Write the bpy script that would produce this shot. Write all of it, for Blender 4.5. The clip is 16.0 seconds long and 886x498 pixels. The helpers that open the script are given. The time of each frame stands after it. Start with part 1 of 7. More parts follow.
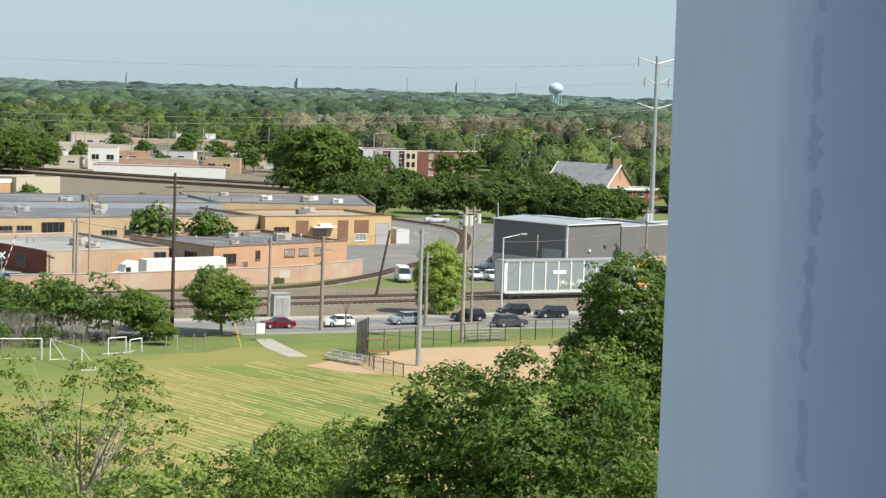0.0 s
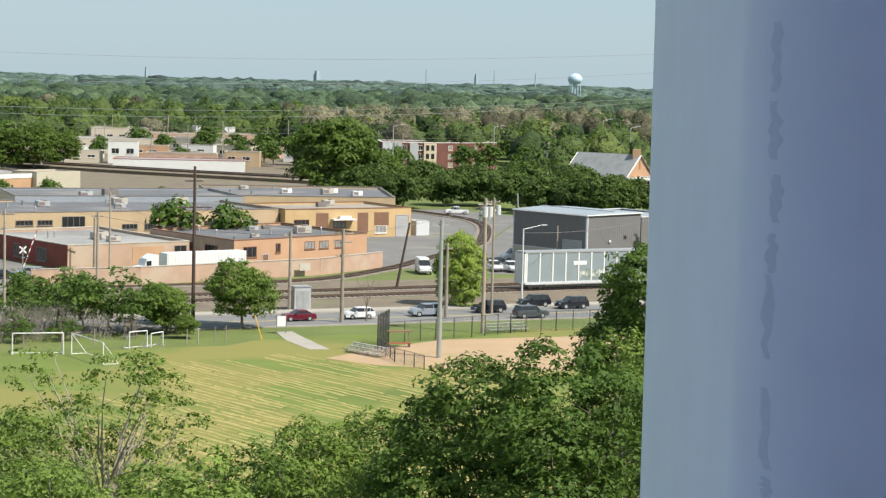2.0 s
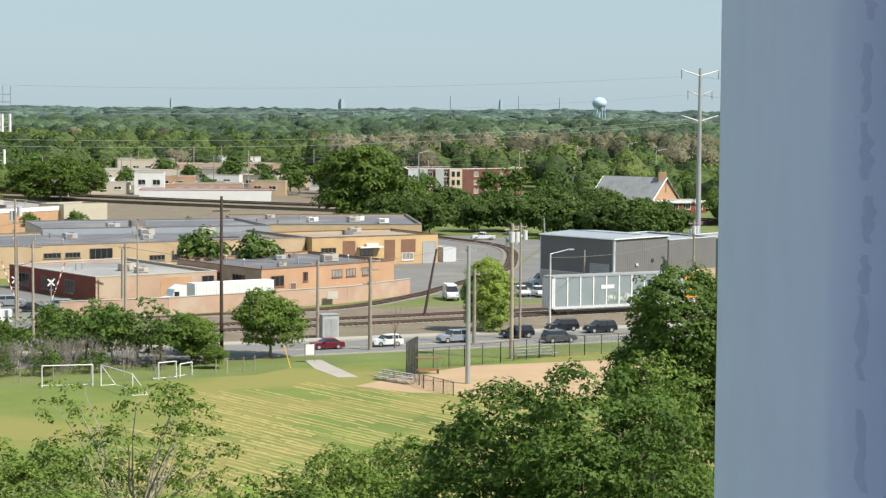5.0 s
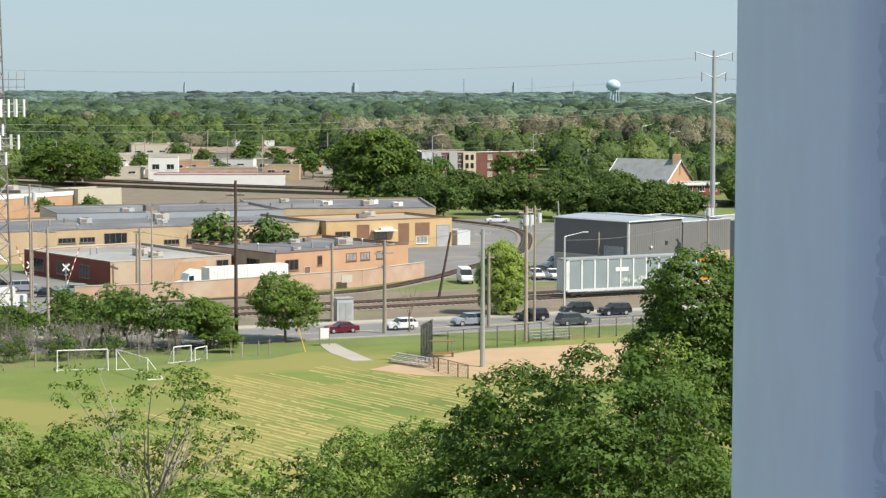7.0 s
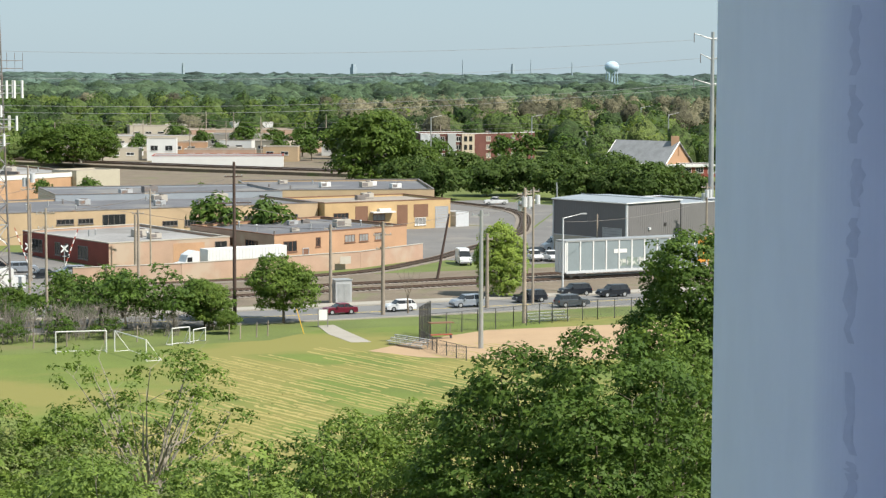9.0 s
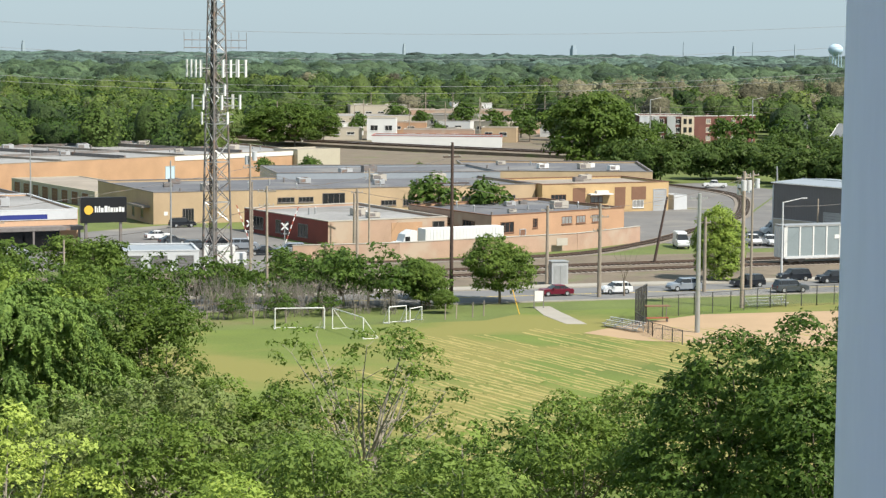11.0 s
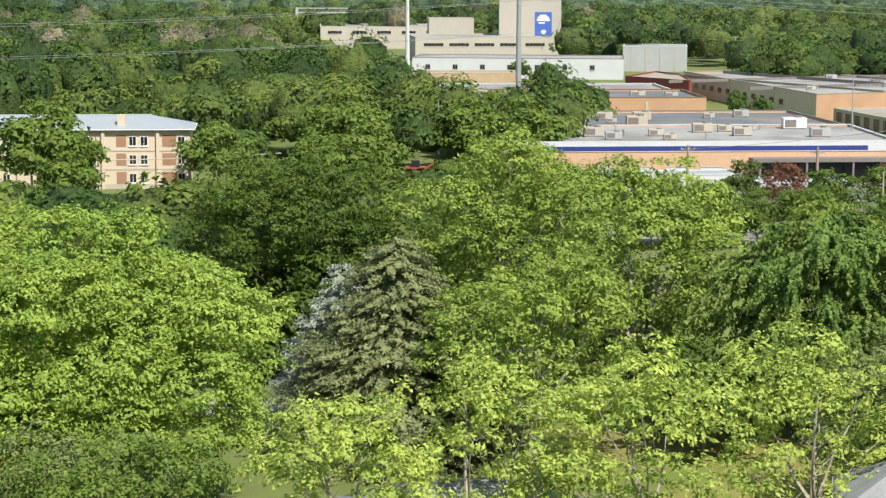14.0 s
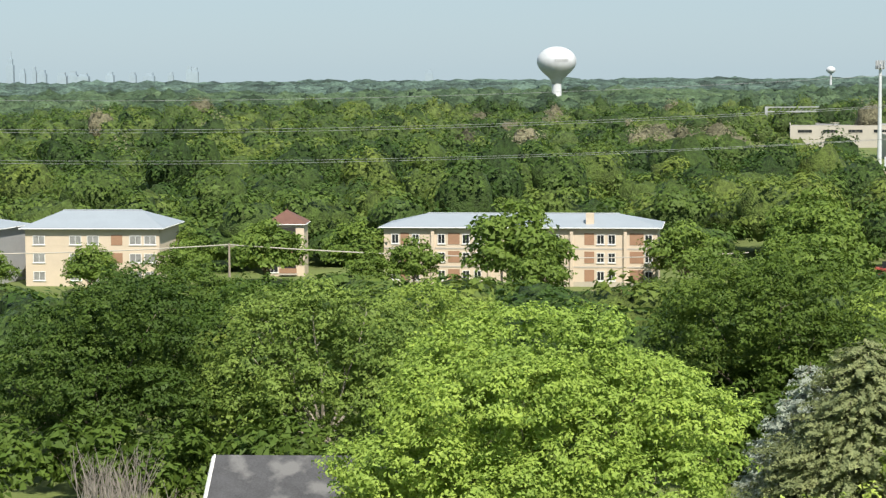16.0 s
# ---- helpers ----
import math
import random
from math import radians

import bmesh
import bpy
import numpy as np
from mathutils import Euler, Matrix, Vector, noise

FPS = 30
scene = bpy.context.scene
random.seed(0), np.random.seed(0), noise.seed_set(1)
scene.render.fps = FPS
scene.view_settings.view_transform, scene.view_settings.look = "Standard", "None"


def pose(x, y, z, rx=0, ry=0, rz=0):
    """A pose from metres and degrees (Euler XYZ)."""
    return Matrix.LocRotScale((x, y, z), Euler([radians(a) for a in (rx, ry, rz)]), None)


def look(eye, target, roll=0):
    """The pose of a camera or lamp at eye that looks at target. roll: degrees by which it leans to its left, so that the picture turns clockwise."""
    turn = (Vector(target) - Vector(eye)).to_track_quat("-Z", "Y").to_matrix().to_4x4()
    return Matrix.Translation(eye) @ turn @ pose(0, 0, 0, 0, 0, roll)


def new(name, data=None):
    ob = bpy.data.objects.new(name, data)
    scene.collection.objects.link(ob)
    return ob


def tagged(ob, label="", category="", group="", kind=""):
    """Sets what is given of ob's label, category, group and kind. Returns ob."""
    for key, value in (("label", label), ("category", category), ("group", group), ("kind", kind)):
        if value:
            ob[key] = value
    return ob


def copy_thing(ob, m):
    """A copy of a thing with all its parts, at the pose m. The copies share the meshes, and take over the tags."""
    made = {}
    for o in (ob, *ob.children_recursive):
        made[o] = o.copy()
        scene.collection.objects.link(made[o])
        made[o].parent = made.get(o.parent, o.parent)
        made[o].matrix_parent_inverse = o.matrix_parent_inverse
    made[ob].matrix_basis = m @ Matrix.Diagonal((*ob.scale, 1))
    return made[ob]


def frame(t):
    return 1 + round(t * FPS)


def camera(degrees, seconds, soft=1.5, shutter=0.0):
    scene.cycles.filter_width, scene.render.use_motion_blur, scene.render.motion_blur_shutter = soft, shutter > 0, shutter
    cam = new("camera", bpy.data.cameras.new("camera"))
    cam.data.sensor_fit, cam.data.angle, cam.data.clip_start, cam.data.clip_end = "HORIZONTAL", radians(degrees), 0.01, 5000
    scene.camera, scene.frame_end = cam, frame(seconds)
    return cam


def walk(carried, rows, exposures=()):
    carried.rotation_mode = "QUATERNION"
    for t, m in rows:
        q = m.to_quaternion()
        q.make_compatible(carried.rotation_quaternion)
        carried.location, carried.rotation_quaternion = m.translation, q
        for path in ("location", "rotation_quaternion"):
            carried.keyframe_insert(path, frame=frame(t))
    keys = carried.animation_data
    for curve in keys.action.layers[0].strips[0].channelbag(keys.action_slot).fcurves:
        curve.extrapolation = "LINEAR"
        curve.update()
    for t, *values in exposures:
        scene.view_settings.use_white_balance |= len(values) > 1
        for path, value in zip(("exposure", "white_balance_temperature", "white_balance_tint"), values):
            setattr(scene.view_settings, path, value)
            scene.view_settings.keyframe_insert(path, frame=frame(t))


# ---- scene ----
EXPO = 1.0
cam = camera(23.57, 16.0, soft=1.35)

# seconds, sideways step at the window, turn to the left, tilt down, lean
PATH = ((0.0, -0.0, 0.0, 4.46, 1.82), (0.5, -0.0029, 0.17, 4.61, 1.96), (1.0, 0.0038, 0.38, 4.78, 1.95), (1.5, 0.0068, 0.52, 4.84, 1.76),
        (2.0, 0.0145, 0.54, 4.7, 1.37), (2.5, 0.0185, 0.52, 4.4, 1.0), (3.0, 0.0144, 0.54, 4.1, 0.61), (3.5, 0.0003, 0.67, 3.97, 0.41),
        (4.0, -0.0022, 0.85, 3.96, 0.43), (6.5, 0.0005, 1.68, 4.29, 0.17), (7.0, -0.0021, 1.66, 4.46, 0.12), (7.5, -0.0039, 1.59, 4.65, 0.11),
        (8.0, -0.0096, 1.5, 4.79, 0.13), (8.2, -0.0098, 1.47, 4.84, 0.12), (10.3, 0.037, 3.84, 5.23, 0.51), (10.5, 0.0373, 4.72, 5.31, 0.46),
        (11.0, 0.0399, 7.49, 5.49, 0.46), (11.5, 0.04, 10.8, 5.72, 0.33), (12.0, 0.04, 14.27, 6.02, 0.27), (12.5, 0.04, 17.9, 6.42, 0.18),
        (13.0, 0.04, 21.65, 6.87, 0.18), (13.5, 0.04, 25.54, 7.28, 0.21), (14.0, 0.04, 29.42, 7.48, 0.17), (14.5, 0.04, 33.04, 7.37, 0.08),
        (15.0, 0.04, 36.16, 6.81, -0.05), (15.5, 0.04, 38.95, 5.86, -0.2), (16.0, 0.04, 42.02, 4.79, -0.39))
walk(cam, [(t, pose(c, 0, 33, 90 - tilt, 0, turn) @ pose(0, 0, 0, 0, 0, lean)) for t, c, turn, tilt, lean in PATH],
     exposures=((0, EXPO), (16, EXPO)))

# ---- light ----
SUN_TO = Vector((0.88, -0.475, 0)).normalized()
SUN_UP = radians(50)
world = bpy.data.worlds.new("sky")
scene.world = world
world.use_nodes = True
wn, wl = world.node_tree.nodes, world.node_tree.links
sky = wn.new("ShaderNodeTexSky")
sky.sky_type, sky.sun_disc = "NISHITA", False
sky.sun_elevation = SUN_UP
sky.sun_rotation = math.atan2(SUN_TO.x, SUN_TO.y)
sky.air_density, sky.dust_density, sky.ozone_density = 1.0, 0.5, 2.5
wn["Background"].inputs["Strength"].default_value = 0.085
wl.new(sky.outputs[0], wn["Background"].inputs["Color"])
# the even veil of a hazy afternoon
veil, blend = wn.new("ShaderNodeBackground"), wn.new("ShaderNodeMixShader")
veil.inputs["Color"].default_value, veil.inputs["Strength"].default_value = (0.210, 0.282, 0.330, 1), 1.0
blend.inputs[0].default_value = 0.85
wl.new(wn["Background"].outputs[0], blend.inputs[1]), wl.new(veil.outputs[0], blend.inputs[2])
wl.new(blend.outputs[0], wn["World Output"].inputs["Surface"])
sun = new("sun", bpy.data.lights.new("sun", "SUN"))
sun.data.energy, sun.data.angle, sun.data.color = 3.8, radians(0.6), (1.0, 0.94, 0.84)
sun.matrix_world = look((0, 0, 90), Vector((0, 0, 90)) - (SUN_TO * math.cos(SUN_UP) + Vector((0, 0, math.sin(SUN_UP)))))


# ---- materials ----
def mat(name, base, var=0.2, scale=0.6, rough=0.85, metal=0.0, bump=0.0, fine=9.0, alt=None, alt_at=0.62, per=0.0):
    """A surface with broad stains, fine grain and relief. alt: a second colour in patches; per: difference from object to object."""
    m = bpy.data.materials.new(name)
    m.use_nodes = True
    n, l = m.node_tree.nodes, m.node_tree.links
    b = n["Principled BSDF"]
    b.inputs["Roughness"].default_value, b.inputs["Metallic"].default_value = rough, metal
    geo = n.new("ShaderNodeNewGeometry")
    big, small = n.new("ShaderNodeTexNoise"), n.new("ShaderNodeTexNoise")
    big.inputs["Scale"].default_value, small.inputs["Scale"].default_value = scale, scale * fine
    big.inputs["Detail"].default_value = small.inputs["Detail"].default_value = 5
    l.new(geo.outputs["Position"], big.inputs["Vector"])
    l.new(geo.outputs["Position"], small.inputs["Vector"])
    base = [c * 0.82 for c in base]
    lo, hi = [c * (1 - var) for c in base], [min(1, c * (1 + var)) for c in base]
    ramp = n.new("ShaderNodeValToRGB")
    ramp.color_ramp.elements[0].position, ramp.color_ramp.elements[1].position = 0.3, 0.7
    ramp.color_ramp.elements[0].color, ramp.color_ramp.elements[1].color = (*lo, 1), (*hi, 1)
    mid = n.new("ShaderNodeMix")
    mid.inputs[0].default_value = 0.45
    l.new(big.outputs[0], mid.inputs[2]), l.new(small.outputs[0], mid.inputs[3])
    l.new(mid.outputs[0], ramp.inputs[0])
    out = ramp.outputs[0]
    if alt:
        mask = n.new("ShaderNodeValToRGB")
        mask.color_ramp.elements[0].position, mask.color_ramp.elements[1].position = alt_at - 0.06, alt_at + 0.06
        wide = n.new("ShaderNodeTexNoise")
        wide.inputs["Scale"].default_value, wide.inputs["Detail"].default_value = scale * 0.6, 6
        l.new(geo.outputs["Position"], wide.inputs["Vector"]), l.new(wide.outputs[0], mask.inputs[0])
        mix = n.new("ShaderNodeMix")
        mix.data_type = "RGBA"
        mix.inputs[7].default_value = (*[c * 0.82 for c in alt], 1)
        l.new(mask.outputs[0], mix.inputs[0]), l.new(out, mix.inputs[6])
        out = mix.outputs[2]
    if per:
        info, hsv, rng = n.new("ShaderNodeObjectInfo"), n.new("ShaderNodeHueSaturation"), n.new("ShaderNodeMapRange")
        rng.inputs[3].default_value, rng.inputs[4].default_value = 1 - per, 1 + per
        l.new(info.outputs["Random"], rng.inputs[0]), l.new(rng.outputs[0], hsv.inputs["Value"])
        l.new(out, hsv.inputs["Color"])
        out = hsv.outputs[0]
    l.new(out, b.inputs["Base Color"])
    if bump:
        bp = n.new("ShaderNodeBump")
        bp.inputs["Strength"].default_value, bp.inputs["Distance"].default_value = bump, 0.3 / (scale * fine)
        l.new(small.outputs[0], bp.inputs["Height"]), l.new(bp.outputs[0], b.inputs["Normal"])
    return m


def leaf_mat(name, base, spread=0.25, hue=0.02, thin=0.35):
    """Leaves: each differs a little, each crown differs by its tone, and light comes through."""
    m = bpy.data.materials.new(name)
    m.use_nodes = True
    n, l = m.node_tree.nodes, m.node_tree.links
    b = n["Principled BSDF"]
    b.inputs["Roughness"].default_value = 0.62
    b.inputs["Specular IOR Level"].default_value = 0.25
    geo, tone = n.new("ShaderNodeNewGeometry"), n.new("ShaderNodeAttribute")
    tone.attribute_name = "tone"
    hsv, v, h = n.new("ShaderNodeHueSaturation"), n.new("ShaderNodeMapRange"), n.new("ShaderNodeMapRange")
    hsv.inputs["Color"].default_value = (*base, 1)
    v.inputs[3].default_value, v.inputs[4].default_value = 1 - spread, 1 + spread
    h.inputs[3].default_value, h.inputs[4].default_value = 0.5 + hue, 0.5 - hue
    add = n.new("ShaderNodeMath")
    add.operation = "MULTIPLY"
    l.new(geo.outputs["Random Per Island"], v.inputs[0])
    l.new(v.outputs[0], add.inputs[0])
    t2 = n.new("ShaderNodeMapRange")
    t2.inputs[3].default_value, t2.inputs[4].default_value = 0.5, 1.5
    l.new(tone.outputs["Fac"], t2.inputs[0]), l.new(t2.outputs[0], add.inputs[1])
    l.new(tone.outputs["Fac"], h.inputs[0])
    l.new(add.outputs[0], hsv.inputs["Value"]), l.new(h.outputs[0], hsv.inputs["Hue"])
    l.new(hsv.outputs[0], b.inputs["Base Color"])
    tr, mix = n.new("ShaderNodeBsdfTranslucent"), n.new("ShaderNodeMixShader")
    mix.inputs[0].default_value = thin
    l.new(hsv.outputs[0], tr.inputs["Color"])
    l.new(b.outputs[0], mix.inputs[1]), l.new(tr.outputs[0], mix.inputs[2])
    l.new(mix.outputs[0], n["Material Output"].inputs["Surface"])
    return m


def canopy_mat(name, base, scale, hue=0.02):
    """Leaf masses seen from far off: clumps with deep relief, coloured darker in the hollows."""
    m = leaf_mat(name, base, 0.0, hue, 0.2)
    n, l = m.node_tree.nodes, m.node_tree.links
    geo = n.new("ShaderNodeNewGeometry")
    a, b = n.new("ShaderNodeTexNoise"), n.new("ShaderNodeTexNoise")
    a.inputs["Scale"].default_value, b.inputs["Scale"].default_value = scale, scale * 3.1
    a.inputs["Detail"].default_value = b.inputs["Detail"].default_value = 4
    l.new(geo.outputs["Position"], a.inputs["Vector"]), l.new(geo.outputs["Position"], b.inputs["Vector"])
    mid = n.new("ShaderNodeMix")
    mid.inputs[0].default_value = 0.5
    l.new(a.outputs[0], mid.inputs[2]), l.new(b.outputs[0], mid.inputs[3])
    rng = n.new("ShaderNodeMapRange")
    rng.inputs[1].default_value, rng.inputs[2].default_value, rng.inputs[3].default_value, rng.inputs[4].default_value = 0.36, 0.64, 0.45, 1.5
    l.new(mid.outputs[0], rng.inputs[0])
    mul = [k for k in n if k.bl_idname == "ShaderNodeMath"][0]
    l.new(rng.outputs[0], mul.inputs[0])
    bp = n.new("ShaderNodeBump")
    bp.inputs["Strength"].default_value, bp.inputs["Distance"].default_value = 1.0, 0.9 / scale
    l.new(mid.outputs[0], bp.inputs["Height"]), l.new(bp.outputs[0], n["Principled BSDF"].inputs["Normal"])
    return m


GRASS = mat("grass", (0.128, 0.165, 0.038), 0.3, 0.12, 0.95, bump=0.4, fine=30, alt=(0.17, 0.17, 0.06))
FIELD = mat("field_grass", (0.136, 0.182, 0.029), 0.25, 0.09, 0.95, bump=0.3, fine=40, alt=(0.225, 0.212, 0.052), alt_at=0.5)
HAY = mat("cut_hay", (0.385, 0.322, 0.112), 0.2, 1.2, 0.95, bump=0.4)
DIRT = mat("infield_dirt", (0.43, 0.30, 0.18), 0.12, 0.25, 0.95, bump=0.2, fine=20)
EARTH = mat("bare_earth", (0.185, 0.148, 0.106), 0.3, 0.2, 0.95, bump=0.4, alt=(0.15, 0.16, 0.07))
ASPHALT = mat("asphalt", (0.19, 0.19, 0.19), 0.15, 0.1, 0.9, bump=0.2, fine=40, alt=(0.25, 0.245, 0.235))
LOT = mat("parking_asphalt", (0.175, 0.168, 0.162), 0.25, 0.12, 0.9, bump=0.2, fine=30, alt=(0.26, 0.24, 0.21))
CONCRETE = mat("concrete", (0.38, 0.352, 0.305), 0.15, 0.3, 0.85, bump=0.2, fine=20)
BALLAST = mat("ballast", (0.24, 0.205, 0.17), 0.3, 0.5, 0.95, bump=0.8, fine=18)
RAIL = mat("rail_steel", (0.16, 0.11, 0.085), 0.25, 1, 0.5, metal=0.6)
SLEEPER = mat("sleeper_wood", (0.10, 0.08, 0.065), 0.3, 2, 0.9, per=0.3)
PAINT_Y = mat("yellow_line", (0.65, 0.48, 0.09), 0.2, 0.8, 0.8)
BRICK_O = mat("orange_brick", (0.51, 0.31, 0.185), 0.2, 0.22, 0.9, bump=0.3, fine=40, alt=(0.47, 0.30, 0.19), alt_at=0.68)
BRICK_T = mat("tan_brick", (0.50, 0.37, 0.235), 0.2, 0.2, 0.9, bump=0.3, fine=40, alt=(0.47, 0.34, 0.22), alt_at=0.66)
BRICK_Y = mat("yellow_brick", (0.56, 0.39, 0.20), 0.2, 0.2, 0.9, bump=0.3, fine=40)
BRICK_P = mat("faded_brick", (0.48, 0.325, 0.24), 0.18, 0.3, 0.9, bump=0.3, fine=30, alt=(0.50, 0.39, 0.30), alt_at=0.58)
BRICK_R = mat("red_brick", (0.26, 0.066, 0.052), 0.25, 0.3, 0.9, bump=0.3, fine=40)
BRICK_D = mat("deep_red_brick", (0.155, 0.062, 0.05), 0.2, 0.3, 0.9, bump=0.3, fine=40)
BRICK_H = mat("house_brick", (0.42, 0.16, 0.085), 0.2, 0.9, 0.9, bump=0.4, fine=12)
BROWN_L = mat("tan_brown_panel", (0.36, 0.21, 0.13), 0.15, 0.5, 0.85)
BROWN_P = mat("brown_panel", (0.22, 0.115, 0.07), 0.15, 0.5, 0.8)
CREAM = mat("cream_brick", (0.66, 0.55, 0.42), 0.1, 0.4, 0.85, bump=0.2, fine=25)
BEIGE = mat("beige_block", (0.50, 0.45, 0.36), 0.1, 0.3, 0.85, bump=0.2)
STONE = mat("pale_concrete_wall", (0.50, 0.46, 0.40), 0.08, 0.15, 0.85, bump=0.1)
WHITE = mat("white_paint", (0.80, 0.80, 0.78), 0.06, 0.4, 0.55)
WHITE_M = mat("white_metal", (0.62, 0.64, 0.66), 0.08, 0.25, 0.45, bump=0.1)
GREY_M = mat("grey_metal_siding", (0.175, 0.17, 0.172), 0.08, 0.3, 0.55, bump=0.15)
GREY_L = mat("light_grey_metal", (0.50, 0.51, 0.52), 0.1, 0.4, 0.45, metal=0.2)
WAGON = mat("pale_wagon_panel", (0.25, 0.30, 0.315), 0.1, 0.4, 0.6)
GRAFFITI = mat("mottled_spray_paint", (0.22, 0.28, 0.24), 0.5, 2.2, 0.7, alt=(0.62, 0.62, 0.58), alt_at=0.52)
GALV = mat("galvanised_steel", (0.46, 0.47, 0.47), 0.12, 1.5, 0.45, metal=0.45)
STEEL_D = mat("weathered_steel", (0.24, 0.22, 0.21), 0.25, 1.5, 0.6, metal=0.3, alt=(0.30, 0.20, 0.15))
WOOD_P = mat("pole_wood", (0.36, 0.305, 0.245), 0.25, 1.2, 0.9, bump=0.4, per=0.2)
WOOD_D = mat("dark_pole_wood", (0.085, 0.055, 0.045), 0.3, 1.2, 0.9, bump=0.4)
ROOF_G = mat("grey_roofing", (0.135, 0.138, 0.152), 0.3, 0.15, 0.9, bump=0.2, fine=15, alt=(0.21, 0.205, 0.20), alt_at=0.58)
ROOF_T = mat("gravel_roofing", (0.33, 0.285, 0.235), 0.28, 0.15, 0.95, bump=0.3, fine=20, alt=(0.33, 0.29, 0.25))
ROOF_L = mat("light_roofing", (0.315, 0.31, 0.305), 0.25, 0.10, 0.9, bump=0.2, fine=15, alt=(0.22, 0.21, 0.20), alt_at=0.56)
ROOF_B = mat("blue_grey_metal_roof", (0.33, 0.365, 0.40), 0.08, 0.3, 0.4, bump=0.1)
ROOF_D = mat("dark_shingle", (0.07, 0.07, 0.075), 0.3, 0.8, 0.95, bump=0.4, alt=(0.16, 0.157, 0.157), alt_at=0.6)
ROOF_S = mat("slate_shingle", (0.25, 0.26, 0.27), 0.28, 0.5, 0.9, bump=0.3)
ROOF_R = mat("red_brown_shingle", (0.16, 0.08, 0.06), 0.2, 0.8, 0.95, bump=0.3)
BLUE_ST = mat("blue_stripe", (0.025, 0.04, 0.23), 0.1, 0.3, 0.5)
BLUE_SG = mat("blue_sign", (0.07, 0.15, 0.52), 0.08, 0.2, 0.5)
BLACK = mat("black_sign", (0.012, 0.012, 0.014), 0.2, 0.5, 0.4)
GOLD = mat("gold_sign", (0.85, 0.5, 0.06), 0.1, 1, 0.5)
GLASS_D = mat("dark_glass", (0.03, 0.033, 0.036), 0.3, 0.6, 0.12)
GLASS_L = mat("curtained_glass", (0.30, 0.30, 0.29), 0.3, 0.9, 0.2)
DARK = mat("dark_opening", (0.03, 0.028, 0.026), 0.3, 0.6, 0.9)
DOOR_G = mat("grey_door", (0.42, 0.43, 0.44), 0.1, 0.5, 0.6)
RUBBER = mat("tyre_rubber", (0.02, 0.02, 0.02), 0.2, 3, 0.85)
BARK = mat("bark", (0.22, 0.18, 0.135), 0.3, 2.5, 0.95, bump=0.6)
TWIG = mat("grey_twigs", (0.235, 0.21, 0.18), 0.3, 2.5, 0.95)
BARK_P = mat("pale_bark", (0.36, 0.32, 0.26), 0.25, 2.5, 0.95, bump=0.5)
WALL_IN = mat("painted_plaster", (0.93, 0.97, 1.13), 0.05, 3.0, 0.7, bump=0.05)
STREAK = mat("grey_stain", (0.80, 0.84, 1.00), 0.06, 60, 0.8)
CHAIN = mat("chain_link", (0.10, 0.10, 0.10), 0.2, 2, 0.5, metal=0.4)
AQUA = mat("pale_blue_paint", (0.52, 0.68, 0.80), 0.08, 0.2, 0.5)
ORANGE = mat("orange_paint", (0.75, 0.30, 0.04), 0.15, 0.5, 0.6)
RED = mat("red_paint", (0.36, 0.07, 0.045), 0.2, 0.8, 0.6)
# air haze is mixed into the tower colour, near that of the sky
HAZE_B = mat("distant_tower", (0.335, 0.415, 0.475), 0.1, 0.02, 0.9)

LEAF_BRIGHT = leaf_mat("bright_leaves", (0.240, 0.325, 0.060), 0.11)
LEAF_YELLOW = leaf_mat("young_leaves", (0.350, 0.435, 0.092), 0.11)
LEAF_MID = leaf_mat("green_leaves", (0.128, 0.195, 0.034), 0.11)
LEAF_DARK = leaf_mat("deep_green_leaves", (0.084, 0.136, 0.020), 0.11)
LEAF_FULL = leaf_mat("full_green_leaves", (0.076, 0.132, 0.021), 0.11)
LEAF_GREY = leaf_mat("grey_green_leaves", (0.185, 0.235, 0.075), 0.11)
LEAF_NEEDLE = leaf_mat("green_needles", (0.165, 0.255, 0.058), 0.11)
LEAF_SPRUCE = leaf_mat("blue_grey_needles", (0.225, 0.258, 0.115), 0.11)
LEAF_DOME = leaf_mat("fresh_green_leaves", (0.268, 0.372, 0.068), 0.11)
LEAF_BLUE = leaf_mat("silver_blue_needles", (0.36, 0.40, 0.33), 0.11)
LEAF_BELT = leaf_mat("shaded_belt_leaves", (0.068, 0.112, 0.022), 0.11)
LEAF_OLIVE = leaf_mat("olive_green_leaves", (0.165, 0.238, 0.048), 0.11)
LEAF_DEEP = leaf_mat("very_dark_leaves", (0.058, 0.102, 0.016), 0.11)
LEAF_RUST = leaf_mat("rusty_leaves", (0.19, 0.085, 0.05), 0.11)
LEAF_WOODS = leaf_mat("woodland_leaves", (0.086, 0.139, 0.026), 0.11, 0.03)
# NEAR and MID are cores inside the leaf sprays, coloured darker than them
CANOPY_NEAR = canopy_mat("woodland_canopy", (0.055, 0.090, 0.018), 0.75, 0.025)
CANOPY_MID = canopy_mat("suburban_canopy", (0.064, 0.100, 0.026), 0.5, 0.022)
# distance haze is put into these two colours: cooler, then paler
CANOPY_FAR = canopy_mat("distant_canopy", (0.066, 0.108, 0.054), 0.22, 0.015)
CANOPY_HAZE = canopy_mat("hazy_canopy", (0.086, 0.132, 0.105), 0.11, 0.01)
CANOPY_BUD = canopy_mat("budding_canopy", (0.150, 0.140, 0.086), 0.5, 0.01)
WIRE = mat("wire", (0.30, 0.31, 0.31), 0.1, 1, 0.5)
LEAF_BARE = leaf_mat("budding_twigs", (0.205, 0.200, 0.118), 0.11, 0.004)


